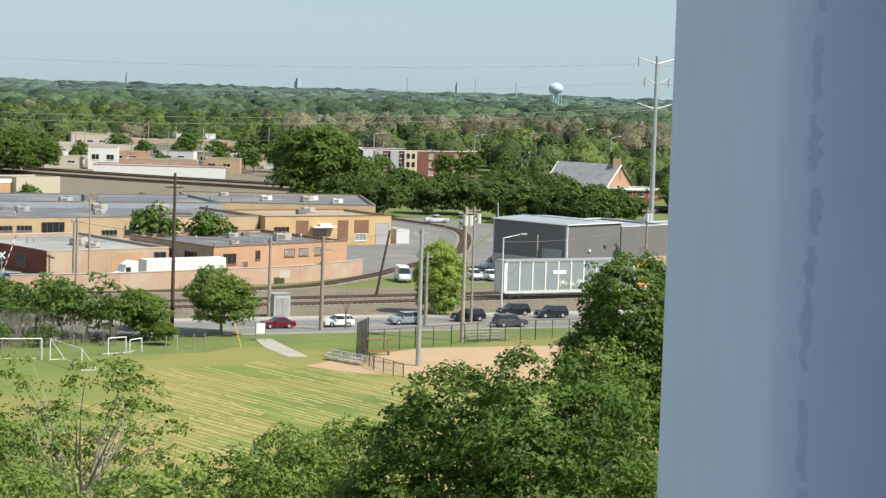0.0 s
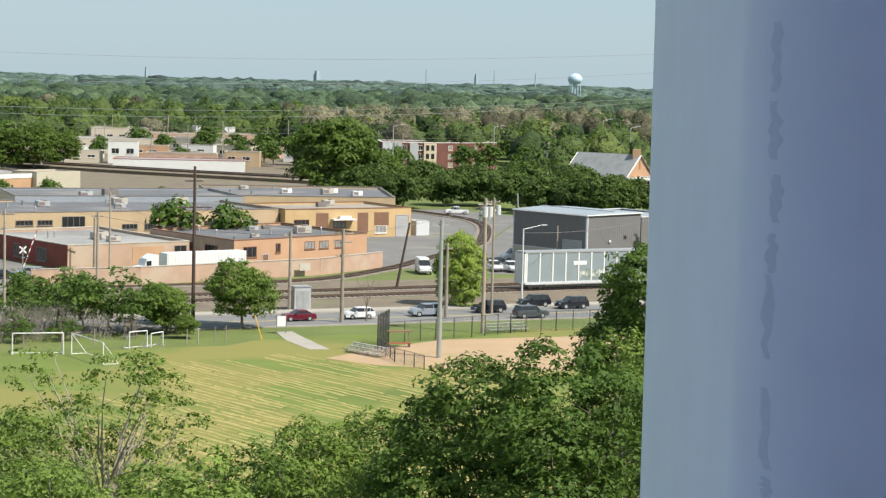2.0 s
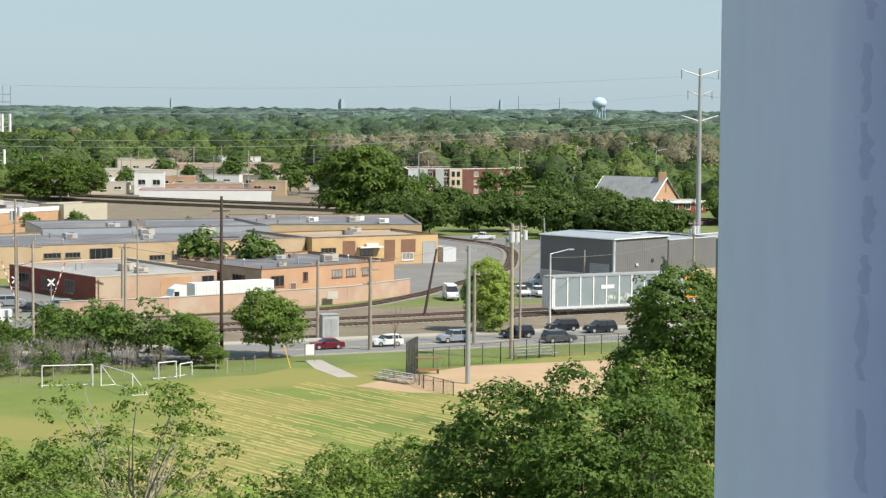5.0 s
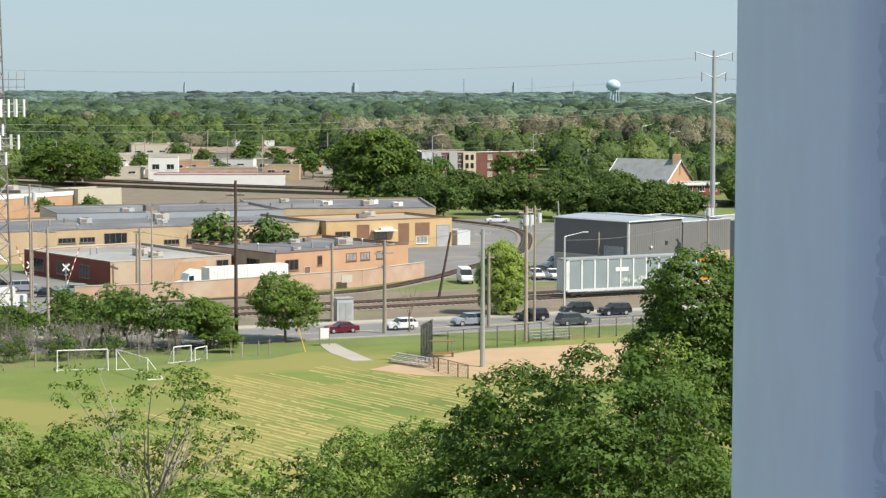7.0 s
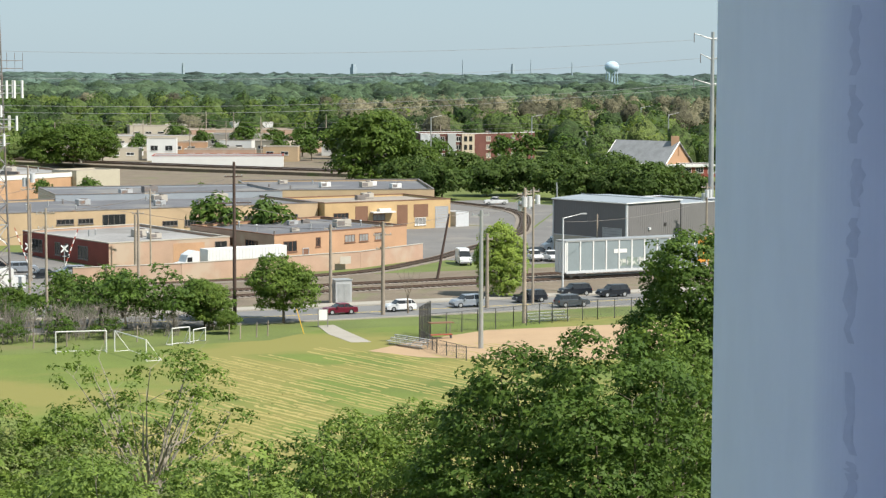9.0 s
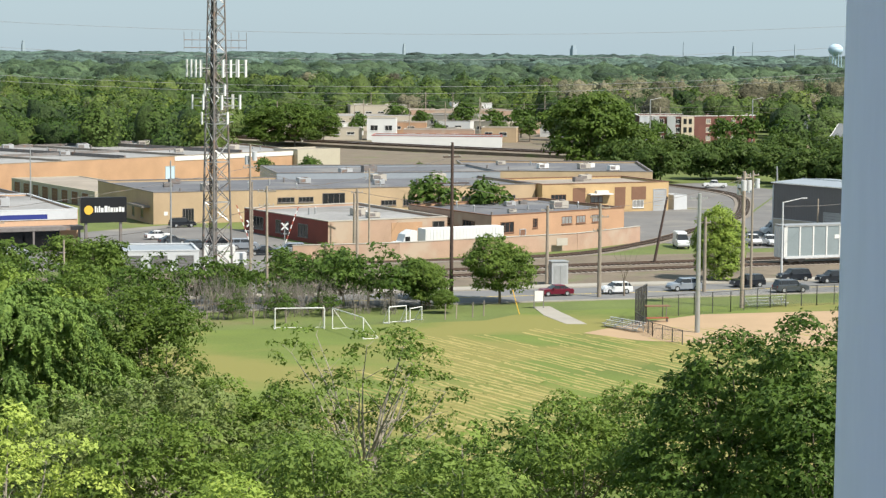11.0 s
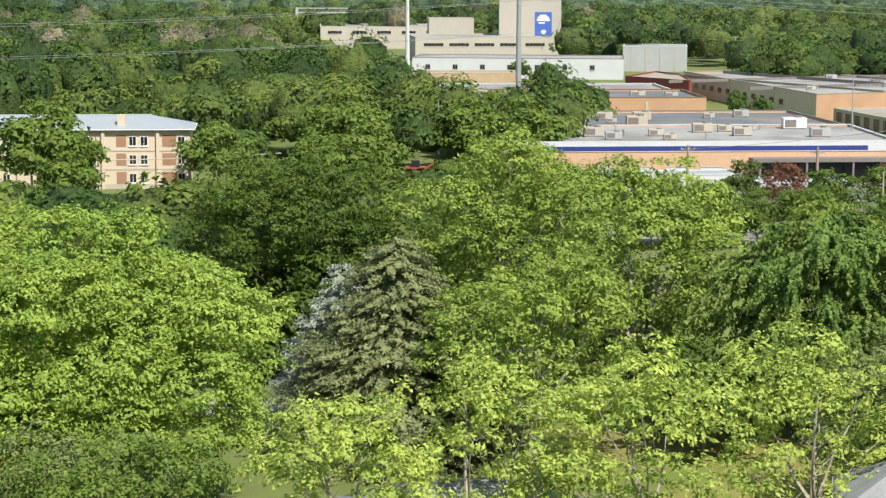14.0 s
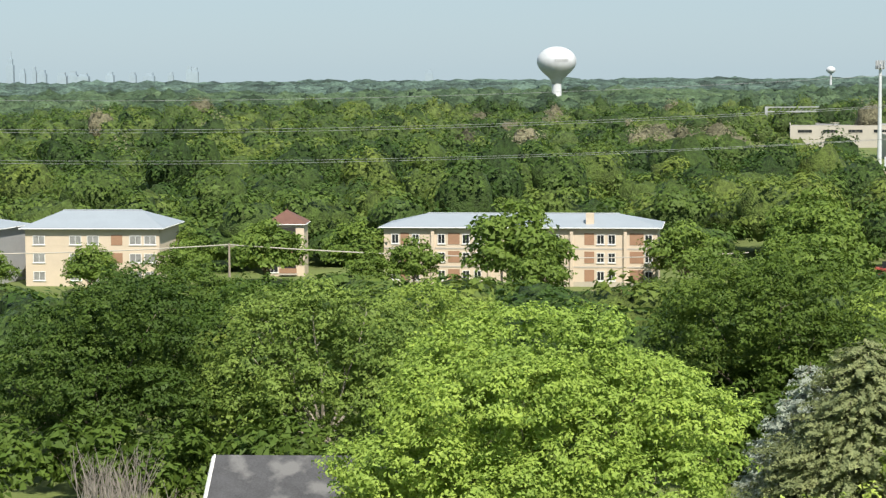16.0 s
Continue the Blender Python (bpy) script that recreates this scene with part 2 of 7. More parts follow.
# ---- building blocks ----
def thing(name, x=0, y=0, z=0, rz=0, label="", category="", group="", kind=""):
    ob = new(name)
    ob.empty_display_size = 0.2
    ob.matrix_world = pose(x, y, z, 0, 0, rz)
    return tagged(ob, label, category, group, kind)


def part(name, bm, material, parent=None, label="", smooth=False):
    me = bpy.data.meshes.new(name)
    bm.to_mesh(me)
    bm.free()
    me.materials.append(material)
    if smooth:
        for f in me.polygons:
            f.use_smooth = True
    ob = new(name, me)
    ob.parent = parent
    return tagged(ob, label)


def again(ob, parent, m):
    """Another piece on the same mesh."""
    o = new(ob.name.split(".")[0], ob.data)
    o.parent, o.matrix_basis = parent, m
    return o


def box(bm, x0, x1, y0, y1, z0, z1, m=None):
    v = [bm.verts.new((x, y, z)) for z in (z0, z1) for x, y in ((x0, y0), (x1, y0), (x1, y1), (x0, y1))]
    if m:
        for q in v:
            q.co = m @ q.co
    for f in ((3, 2, 1, 0), (4, 5, 6, 7), (0, 1, 5, 4), (1, 2, 6, 5), (2, 3, 7, 6), (3, 0, 4, 7)):
        bm.faces.new([v[i] for i in f])
    return bm


def prism(bm, poly, z0, z1):
    a = [bm.verts.new((x, y, z0)) for x, y in poly]
    b = [bm.verts.new((x, y, z1)) for x, y in poly]
    bm.faces.new(a[::-1]), bm.faces.new(b)
    k = len(a)
    for i in range(k):
        bm.faces.new((a[i], a[(i + 1) % k], b[(i + 1) % k], b[i]))
    return bm


def tube(bm, p0, p1, r0, r1=None, n=8, caps=True):
    p0, p1 = Vector(p0), Vector(p1)
    r1 = r0 if r1 is None else r1
    q = (p1 - p0).to_track_quat("Z", "Y")
    rings = []
    for p, r in ((p0, r0), (p1, r1)):
        rings.append([bm.verts.new(p + q @ Vector((r * math.cos(6.28319 * i / n), r * math.sin(6.28319 * i / n), 0))) for i in range(n)])
    for i in range(n):
        bm.faces.new((rings[0][i], rings[0][(i + 1) % n], rings[1][(i + 1) % n], rings[1][i]))
    if caps:
        bm.faces.new(rings[0][::-1]), bm.faces.new(rings[1])
    return bm


def lathe(bm, profile, n=16, at=(0, 0, 0)):
    rings = [[bm.verts.new((at[0] + r * math.cos(6.28319 * i / n), at[1] + r * math.sin(6.28319 * i / n), at[2] + z)) for i in range(n)] for r, z in profile]
    for a, b in zip(rings, rings[1:]):
        for i in range(n):
            bm.faces.new((a[i], a[(i + 1) % n], b[(i + 1) % n], b[i]))
    bm.faces.new(rings[0][::-1]), bm.faces.new(rings[-1])
    return bm


def B():
    return bmesh.new()


def flat(name, poly, z, material, label, thick=0.3, kind="structure", category=""):
    bm = prism(B(), poly, z - thick, z)
    return tagged(part(name, bm, material), label, category or name.replace("_", " "), kind=kind)


def ribbon(bm, line, half, z, thick=0.3, side=0.0):
    """A band along a line of points, half as wide to each side, moved sideways by side."""
    pts = [Vector((x, y)) for x, y in line]
    a, b = [], []
    for i, p in enumerate(pts):
        d = (pts[min(i + 1, len(pts) - 1)] - pts[max(i - 1, 0)]).normalized()
        n = Vector((-d.y, d.x))
        a.append(p + n * (side - half)), b.append(p + n * (side + half))
    va = [[bm.verts.new((*p, h)) for p in a] for h in (z - thick, z)]
    vb = [[bm.verts.new((*p, h)) for p in b] for h in (z - thick, z)]
    for i in range(len(pts) - 1):
        bm.faces.new((va[1][i], va[1][i + 1], vb[1][i + 1], vb[1][i]))
        bm.faces.new((va[0][i], va[0][i + 1], va[1][i + 1], va[1][i]))
        bm.faces.new((vb[1][i], vb[1][i + 1], vb[0][i + 1], vb[0][i]))
    for i in (0, -1):
        bm.faces.new((va[0][i], va[1][i], vb[1][i], vb[0][i]))
    return bm


def sweep(bm, pts, r, n=5):
    """One unbroken round wire through pts."""
    pts = [Vector(p) for p in pts]
    rings = []
    for i, p in enumerate(pts):
        d = (pts[min(i + 1, len(pts) - 1)] - pts[max(i - 1, 0)]).normalized()
        q = d.to_track_quat("Z", "Y")
        rings.append([bm.verts.new(p + q @ Vector((r * math.cos(6.28319 * k / n), r * math.sin(6.28319 * k / n), 0))) for k in range(n)])
    for a, b in zip(rings, rings[1:]):
        for k in range(n):
            bm.faces.new((a[k], a[(k + 1) % n], b[(k + 1) % n], b[k]))
    bm.faces.new(rings[0][::-1]), bm.faces.new(rings[-1])
    return bm


def smooth_line(pts, steps=8):
    out = []
    p = [Vector(q) for q in pts]
    for i in range(len(p) - 1):
        a, b, c, d = p[max(i - 1, 0)], p[i], p[i + 1], p[min(i + 2, len(p) - 1)]
        for k in range(steps):
            t = k / steps
            out.append(tuple(0.5 * (2 * b + (c - a) * t + (2 * a - 5 * b + 4 * c - d) * t * t + (3 * b - a - 3 * c + d) * t ** 3)))
    return out + [tuple(p[-1])]

# ---- ground ----
flat("ground", [(-6000, -1500), (6000, -1500), (6000, 6000), (-6000, 6000)], 0, GRASS, "rough green grassland reaching the horizon", 2.0)
ROAD_D = Vector((0.905, 0.425)).normalized()


def along(p, d, s, w=0.0):
    return (p[0] + d[0] * s - d[1] * w, p[1] + d[1] * s + d[0] * w)


road_mid = (-24.5, 279.0)
road_line = [along(road_mid, ROAD_D, s) for s in (-105, -60, 0, 60, 200)]
tagged(part("road", ribbon(B(), road_line, 6.8, 0.02), ASPHALT), "worn grey asphalt street beside the playing field", "road", kind="structure")
for side in (-0.16, 0.16):
    tagged(part("road_marking", ribbon(B(), road_line, 0.06, 0.026, 0.01, side), PAINT_Y), "double yellow centre line on the street", "road marking", kind="structure")
for side in (-7.0, 7.0):
    tagged(part("kerb", ribbon(B(), road_line, 0.15, 0.16, 0.4, side), CONCRETE), "pale concrete kerb along the street", "kerb", kind="structure")
tagged(part("pavement", ribbon(B(), road_line, 1.6, 0.10, 0.3, 9.6), CONCRETE), "pale concrete pavement strip across the street", "pavement", kind="structure")
flat("field", [(-82, 232), (-60, 236), (-28, 252), (-23, 262), (40, 290), (80, 300), (80, 120), (-82, 120)], 0.03, FIELD, "mown yellow-green playing field with drying grass")
# diamond, footpath, yard and lots
flat("baseball_infield", [(-15.5, 243), (-9, 238), (4, 236), (30, 240), (36, 262), (20, 272), (-2, 263), (-10, 253)], 0.05, DIRT, "sandy orange dirt of a baseball infield")
flat("footpath", [(-23.4, 266.5), (-21.4, 267.5), (-19.6, 262), (-15.6, 251), (-18.0, 250.5), (-21.3, 258)], 0.06, CONCRETE, "short pale concrete footpath from the street")
flat("rail_verge", [along(road_mid, ROAD_D, -150, 9), along(road_mid, ROAD_D, 150, 9), (110, 395), (20, 352), (-30, 330), (-62, 308), (-120, 270)], 0.012, EARTH, "dry scrubby ground along the railway")
flat("yard", [(-36, 336), (-13, 360), (5, 352), (25, 362), (33, 376), (10, 380), (7, 430), (-10, 437), (-40, 410), (-70, 380)], 0.03, LOT, "patched grey asphalt yard between the buildings")
flat("back_lot", [(6, 432), (14, 500), (-6, 520), (-30, 500), (-12, 440)], 0.024, LOT, "bare pale lot beside a curved siding")
flat("side_lot", [(7.2, 380.5), (34, 377.5), (40, 440), (30, 500), (14.2, 500), (6.6, 432)], 0.018, LOT, "worn grey paving beside the metal warehouse")
flat("shop_lot", [(-105, 292), (-66, 300), (-70, 345), (-84, 368), (-100, 374), (-126, 330), (-118, 296)], 0.034, LOT, "grey asphalt car park with parked cars")
flat("dirt_lot", [(-186, 228), (-172, 226), (-160, 240), (-180, 262), (-196, 250)], 0.03, EARTH, "bare earth lot in front of the flats")
flat("lane", [(-95, 124), (-66, 140), (-68, 144), (-97, 128)], 0.03, ASPHALT, "dark asphalt lane between the trees")
flat("lane_kerb", [(-97, 128.2), (-68, 144.2), (-68.3, 145), (-97.3, 129)], 0.1, CONCRETE, "pale concrete kerb of the lane")


flat("bare_ground", [(-150, 690), (-134, 680), (-30, 616), (-22, 540), (-60, 506), (-100, 545), (-118, 600)], 0.02, EARTH, "bare brown ground beside the railway")


flat("shop_street", [(-200, 700), (-60, 664), (-20, 700), (-30, 760), (-80, 900), (-200, 960)], 0.016, EARTH, "worn bare ground round the shops")


# rows of cut hay
def hay_rows():
    rng = random.Random(5)
    bm = B()
    d = Vector((0.617, -0.787))
    n = Vector((0.787, 0.617))
    for k in range(-46, 50):
        c = Vector((-14, 205)) + n * (k * 1.02 + rng.uniform(-0.2, 0.2))
        s = -40 + rng.uniform(-6, 6)
        while s < 46:
            ln = rng.uniform(5, 22)
            if rng.random() < 0.88:
                w = rng.uniform(0.12, 0.30)
                p = [c + d * (s + ln * i / 12) + n * rng.uniform(-0.15, 0.15) for i in range(13)]
                top = [bm.verts.new((*q, 0.03 + rng.uniform(0.03, 0.08))) for q in p]
                lo = [bm.verts.new((*(q - n * w * rng.uniform(0.5, 1.2)), 0.031)) for q in p]
                hi = [bm.verts.new((*(q + n * w * rng.uniform(0.5, 1.2)), 0.031)) for q in p]
                inside = all(-37 < q.x < 12 and 150 < q.y < 262 + 0.42 * (q.x + 23) - 17 for q in p)
                if inside:
                    for i in range(12):
                        bm.faces.new((lo[i], lo[i + 1], top[i + 1], top[i])), bm.faces.new((top[i], top[i + 1], hi[i + 1], hi[i]))
            s += ln + rng.uniform(0.0, 0.8)
    bmesh.ops.delete(bm, geom=[v for v in bm.verts if not v.link_faces], context="VERTS")
    return bm


tagged(part("hay_rows", hay_rows(), HAY), "broken rows of straw-coloured cut grass on the field", "cut grass", kind="stuff")


# ---- railway ----
def track(name, line, label):
    line = smooth_line(line)
    root = thing(name, label=label, category="railway track", kind="structure")
    part("ballast_bed", ribbon(B(), line, 2.0, 0.14, 0.3), BALLAST, root)
    for side in (-0.72, 0.72):
        part("rail", ribbon(B(), line, 0.06, 0.42, 0.16, side), RAIL, root)
    piece = None
    for a, b in zip(line, line[1:]):
        a, b = Vector(a), Vector(b)
        n = max(1, round((b - a).length / 0.9))
        for i in range(n):
            p = a.lerp(b, i / n)
            if not -40 < p.x < 40:
                continue
            m = pose(p.x, p.y, 0.14, 0, 0, math.degrees(math.atan2(b.y - a.y, b.x - a.x)))
            if piece is None:
                piece = part("sleeper", box(B(), -0.12, 0.12, -1.25, 1.25, 0, 0.13), SLEEPER, root)
                piece.matrix_basis = m
            else:
                again(piece, root, m)
    return root


track("railway_track", [(-130, 245), (-60, 286), (-22.4, 307.5), (22, 333), (90, 372)], "rusty main line track on brown ballast")
track("railway_track", [(-130, 252), (-60, 294), (-23, 316), (22.5, 342), (90, 381)], "second rusty track on brown ballast")
track("railway_track", [(-60, 310), (-26, 331), (-13.5, 354), (-8, 372), (1, 405), (4.2, 430), (3.4, 474), (-8.4, 502), (-28, 528)], "curved siding running past the warehouse")
# far embankment
BERM = [(-420, 860), (-220, 745), (-137, 690), (-90, 660), (-32, 628), (60, 575)]
tagged(part("railway_embankment", ribbon(B(), BERM, 12, 1.0, 1.5), EARTH), "bare brown railway embankment behind the works", "embankment", kind="structure")
for side in (-3, 3):
    tagged(part("embankment_rails", ribbon(B(), BERM, 0.9, 1.5, 0.6, side), RAIL), "dark rusty rails on the embankment", "railway track", kind="structure")


# ---- the building with the window ----
def window_wall():
    x1, x0, z0 = 0.0833, -2.2, 32.6
    r = 0.036
    corner = [(x1 + r - r * math.cos(k * math.pi / 48), 0.5 + r - r * math.sin(k * math.pi / 48)) for k in range(25)]
    back = [(x1 + 0.006, 0.795), (x1, 0.789)]
    tagged(part("wall_front", prism(B(), corner + [(7, 0.5), (7, 0.795)] + back, 0, 36), WALL_IN), "blue-white painted plaster pier beside an open bay", "wall", kind="structure")
    # parapet stays out of view, set high to send light up the pier
    bm = B()
    box(bm, -7, x0, 0.5, 0.795, 0, 36), box(bm, x0, x1 - 0.002, 0.5, 0.795, 0, z0)
    tagged(part("wall_front", bm, WALL_IN), "unseen blue-white parapet wall, set high to brighten the pier", "wall", kind="structure")
    rng = random.Random(3)
    # a broken run of stains down the rounded corner
    bm = B()

    def on_corner(a, lift):
        return x1 + r - (r + lift) * math.cos(a), 0.5 + r - (r + lift) * math.sin(a)

    z = 32.80
    while z < 33.12:
        ln = rng.uniform(0.004, 0.022)
        n = 6
        mid = [0.60 + rng.uniform(-0.03, 0.03) + 0.02 * math.sin((z + ln * k / n) * 90) + rng.uniform(-0.004, 0.004) for k in range(n + 1)]
        half = [0.03 + 0.04 * rng.random() * math.sin(math.pi * (k + 0.4) / (n + 0.8)) for k in range(n + 1)]
        cols = [[bm.verts.new((*on_corner(m + h * (c / 4 - 1), 0.00004), z + ln * k / n)) for k, (m, h) in enumerate(zip(mid, half))] for c in range(9)]
        for lo, hi in zip(cols, cols[1:]):
            for k in range(n):
                bm.faces.new((lo[k], hi[k], hi[k + 1], lo[k + 1]))
        z += ln * rng.uniform(0.8, 1.5)
    tagged(part("crack", bm, STREAK), "faint broken grey stain down the plaster", "crack", kind="structure")
    # unseen walls, slab and floor, added to shade the pier and bounce light
    for name, b in (("wall_back", (-7, 7, -3.2, -3.0, 0, 37.2)), ("wall_side_1", (-7.2, -7, -3.2, 0.795, 0, 37.2)), ("wall_side_2", (7, 7.2, -3.2, 0.795, 0, 37.2))):
        tagged(part(name, box(B(), *b), WALL_IN), "unseen painted wall added to screen the pier from the sun", "wall", kind="structure")
    tagged(part("ceiling", box(B(), -7, 7, -3.0, -0.5, 37.202, 37.5), WALL_IN), "unseen slab added to keep the sun off the pier", "ceiling", kind="structure")
    tagged(part("floor", box(B(), -7, 7, -3.0, 0.5, 31.0, 31.3), WALL_IN), "unseen pale floor added to bounce light onto the pier", "floor", kind="structure")


window_wall()

# ---- buildings ----
class Block:
    """A building with upright walls on a ground plan (corners anticlockwise), a flat roof behind a parapet, and things let into its walls."""

    def __init__(self, name, plan, h, wall, roof, label, category="building", parapet=0.35, coping=None, flat_roof=True, walls=None):
        cx, cy = sum(p[0] for p in plan) / len(plan), sum(p[1] for p in plan) / len(plan)
        self.root = thing(name, cx, cy, 0, 0, label, category)
        self.plan, self.h = [Vector((x - cx, y - cy)) for x, y in plan], h
        k = len(plan)
        for i in range(k):
            a, b = self.plan[i], self.plan[(i + 1) % k]
            d = (b - a).normalized()
            n = Vector((d.y, -d.x))
            bm = prism(B(), [a, b, b - n * 0.3 - d * 0.3, a - n * 0.3 + d * 0.3], 0, h)
            part("wall", bm, (walls or {}).get(i, wall), self.root)
            if coping:
                part("coping", prism(B(), [a + n * 0.06 - d * 0.06, b + n * 0.06 + d * 0.06, b - n * 0.36 - d * 0.36, a - n * 0.36 + d * 0.36], h + 0.002, h + 0.16), coping, self.root)
        if flat_roof:
            c = sum(self.plan, Vector((0, 0))) / k
            part("roof", prism(B(), [c + (p - c) * (1 - 0.45 / max(1, (p - c).length)) for p in self.plan], h - parapet - 0.3, h - parapet), roof, self.root)

    def spot(self, side, s):
        a, b = self.plan[side], self.plan[(side + 1) % len(self.plan)]
        d = (b - a).normalized()
        return a + d * s, d, Vector((d.y, -d.x)), (b - a).length

    def length(self, side):
        return self.spot(side, 0)[3]

    def frame_at(self, side, s, z):
        p, d, n, _ = self.spot(side, s)
        return Matrix(((d.x, n.x, 0, p.x), (d.y, n.y, 0, p.y), (0, 0, 1, z), (0, 0, 0, 1)))

    def panel(self, name, side, s, z, w, hh, material, proud=0.05, label="", deep=0.1):
        return part(name, box(B(), 0, w, -deep, proud, 0, hh, self.frame_at(side, s, z)), material, self.root, label)

    def window(self, side, s, z, w, hh, frame_m=WHITE, pane_m=GLASS_D, bars=1, fw=0.09):
        m = self.frame_at(side, s, z)
        bm = B()
        ring = [[bm.verts.new(m @ Vector((x, y, z_))) for x, z_ in ((i, i), (w - i, i), (w - i, hh - i), (i, hh - i))] for y in (-0.1, 0.07) for i in (0, fw)]
        for p, q in ((0, 1), (1, 3), (3, 2), (2, 0)):
            for i in range(4):
                bm.faces.new((ring[p][i], ring[p][(i + 1) % 4], ring[q][(i + 1) % 4], ring[q][i]))
        bmesh.ops.recalc_face_normals(bm, faces=bm.faces)
        win = part("window", bm, frame_m, self.root)
        for i in range(1, bars + 1):
            x = w * i / (bars + 1)
            part("mullion", box(B(), x - fw / 3, x + fw / 3, -0.1, 0.055, fw, hh - fw, m), frame_m, win)
        part("pane", box(B(), fw, w - fw, -0.1, 0.02, fw, hh - fw, m), pane_m, win)
        part("sill", box(B(), -0.08, w + 0.08, -0.05, 0.14, -0.12, -0.003, m), frame_m, win)
        return win

    def door(self, side, s, w, hh, material, z=0.03, slats=0):
        m = self.frame_at(side, s, z)
        bm = B()
        for x0, x1, z0, z1 in ((-0.12, 0, 0, hh + 0.12), (w, w + 0.12, 0, hh + 0.12), (0, w, hh, hh + 0.12)):
            box(bm, x0, x1, -0.1, 0.09, z0, z1, m)
        d = part("door", bm, GREY_L, self.root)
        n = slats or 1
        for i in range(n):
            part("panel", box(B(), 0, w, -0.1, 0.03, hh * i / n, hh * (i + 1) / n - (0.05 if n > 1 else 0), m), material, d)
        return d

    def hip_roof(self, rise, over, material, z=None, inset=None):
        """A hipped roof over a four-cornered plan; the ridge runs along its longer way."""
        z = self.h + 0.004 if z is None else z
        a, b, c, d = self.plan
        if (b - a).length < (c - b).length:
            a, b, c, d = b, c, d, a
        u, v = (b - a).normalized(), (d - a).normalized()
        a, b, c, d = a - u * over - v * over, b + u * over - v * over, c + u * over + v * over, d - u * over + v * over
        half = (d - a).length / 2 if inset is None else inset
        r0, r1 = (a + d) / 2 + u * half, (b + c) / 2 - u * half
        bm = B()
        lo = [bm.verts.new((*p, z)) for p in (a, b, c, d)]
        up = [bm.verts.new((*p, z + 0.22)) for p in (a, b, c, d)]
        e, f = bm.verts.new((*r0, z + rise)), bm.verts.new((*r1, z + rise))
        bm.faces.new(lo[::-1])
        for i in range(4):
            bm.faces.new((lo[i], lo[(i + 1) % 4], up[(i + 1) % 4], up[i]))
        bm.faces.new((up[0], up[1], f, e)), bm.faces.new((up[1], up[2], f)), bm.faces.new((up[2], up[3], e, f)), bm.faces.new((up[3], up[0], e))
        roof = part("roof", bm, material, self.root)
        part("ridge_cap", tube(B(), (*r0, z + rise + 0.02), (*r1, z + rise + 0.02), 0.12, n=6), material, roof)
        bm = B()
        for i, (p, q) in enumerate(((a, b), (b, c), (c, d), (d, a))):
            tube(bm, (*p, z + 0.1), (*q, z + 0.1), 0.09, n=6)
        part("gutter", bm, WHITE, roof)
        return roof


def rect(p, q, depth):
    """A plan from its front edge p-q (seen left to right) and its depth."""
    p, q = Vector(p), Vector(q)
    d = (q - p).normalized()
    n = Vector((-d.y, d.x)) * depth
    return [tuple(p), tuple(q), tuple(q + n), tuple(p + n)]


# grey metal warehouse
wh = Block("warehouse", [(21.2, 363.5), (31.3, 375.0), (19.4, 388.4), (8.9, 376.8)], 9.3, GREY_M, ROOF_B, "dark grey metal warehouse on a tan block base", "warehouse", 0.0, flat_roof=False)
wh.hip_roof(0.55, 0.25, ROOF_B, inset=0.2)
for i in (0, 3):
    L = wh.length(i)
    wh.panel("block_base", i, 0.003, 0, L, 3.1, BEIGE if i == 3 else BRICK_T, 0.06)
    for k in range(int(L / 0.6)):
        wh.panel("rib", i, 0.2 + k * 0.6, 3.12, 0.06, 6.1, GREY_M, 0.022)
    wh.panel("flashing", i, 0, 3.1, L, 0.12, WHITE_M, 0.08)
for s, side in ((0.0, 0), (wh.length(3) - 0.25, 3), (0.0, 3)):
    wh.panel("corner_trim", side, s, 0, 0.25, 9.2, WHITE_M, 0.1)
wh.door(3, wh.length(3) - 5.6, 4.4, 4.9, DOOR_G, slats=10)
wh.panel("wall_light", 0, 6, 4.6, 0.6, 0.4, WHITE_M, 0.25)
wh.panel("vent", 0, 10.5, 5.0, 0.7, 0.6, DARK, 0.1)
an = Block("warehouse_annex", [(31.5, 375.2), (41.0, 386.2), (29.5, 399.0), (19.8, 388.6)], 8.6, GREY_M, ROOF_B, "lower dark grey metal annex of the warehouse", "warehouse", 0.2, WHITE_M)
for k in range(22):
    an.panel("rib", 0, 0.3 + k * 0.62, 3.0, 0.06, 5.5, GREY_M, 0.022)
an.panel("block_base", 0, 0.1, 0, an.length(0) - 0.2, 3.0, BRICK_T, 0.06)
low = Block("office", [(44, 396), (60, 413), (50, 422), (35, 404)], 7.5, ROOF_B, ROOF_L, "low pale blue metal office behind the warehouse", "building", 0.2, WHITE_M)
for k in range(5):
    low.window(0, 2 + k * 4, 4.2, 2.2, 1.4)

# yellow brick works by the siding
ye = Block("works_building", rect((-35, 415.5), (-10.7, 431), 19), 5.8, BRICK_Y, ROOF_T, "yellow brick works with brown panels and loading doors", "works", coping=BROWN_P)
L = ye.length(0)


def ys(px):
    return (px - 576) / 224 * L


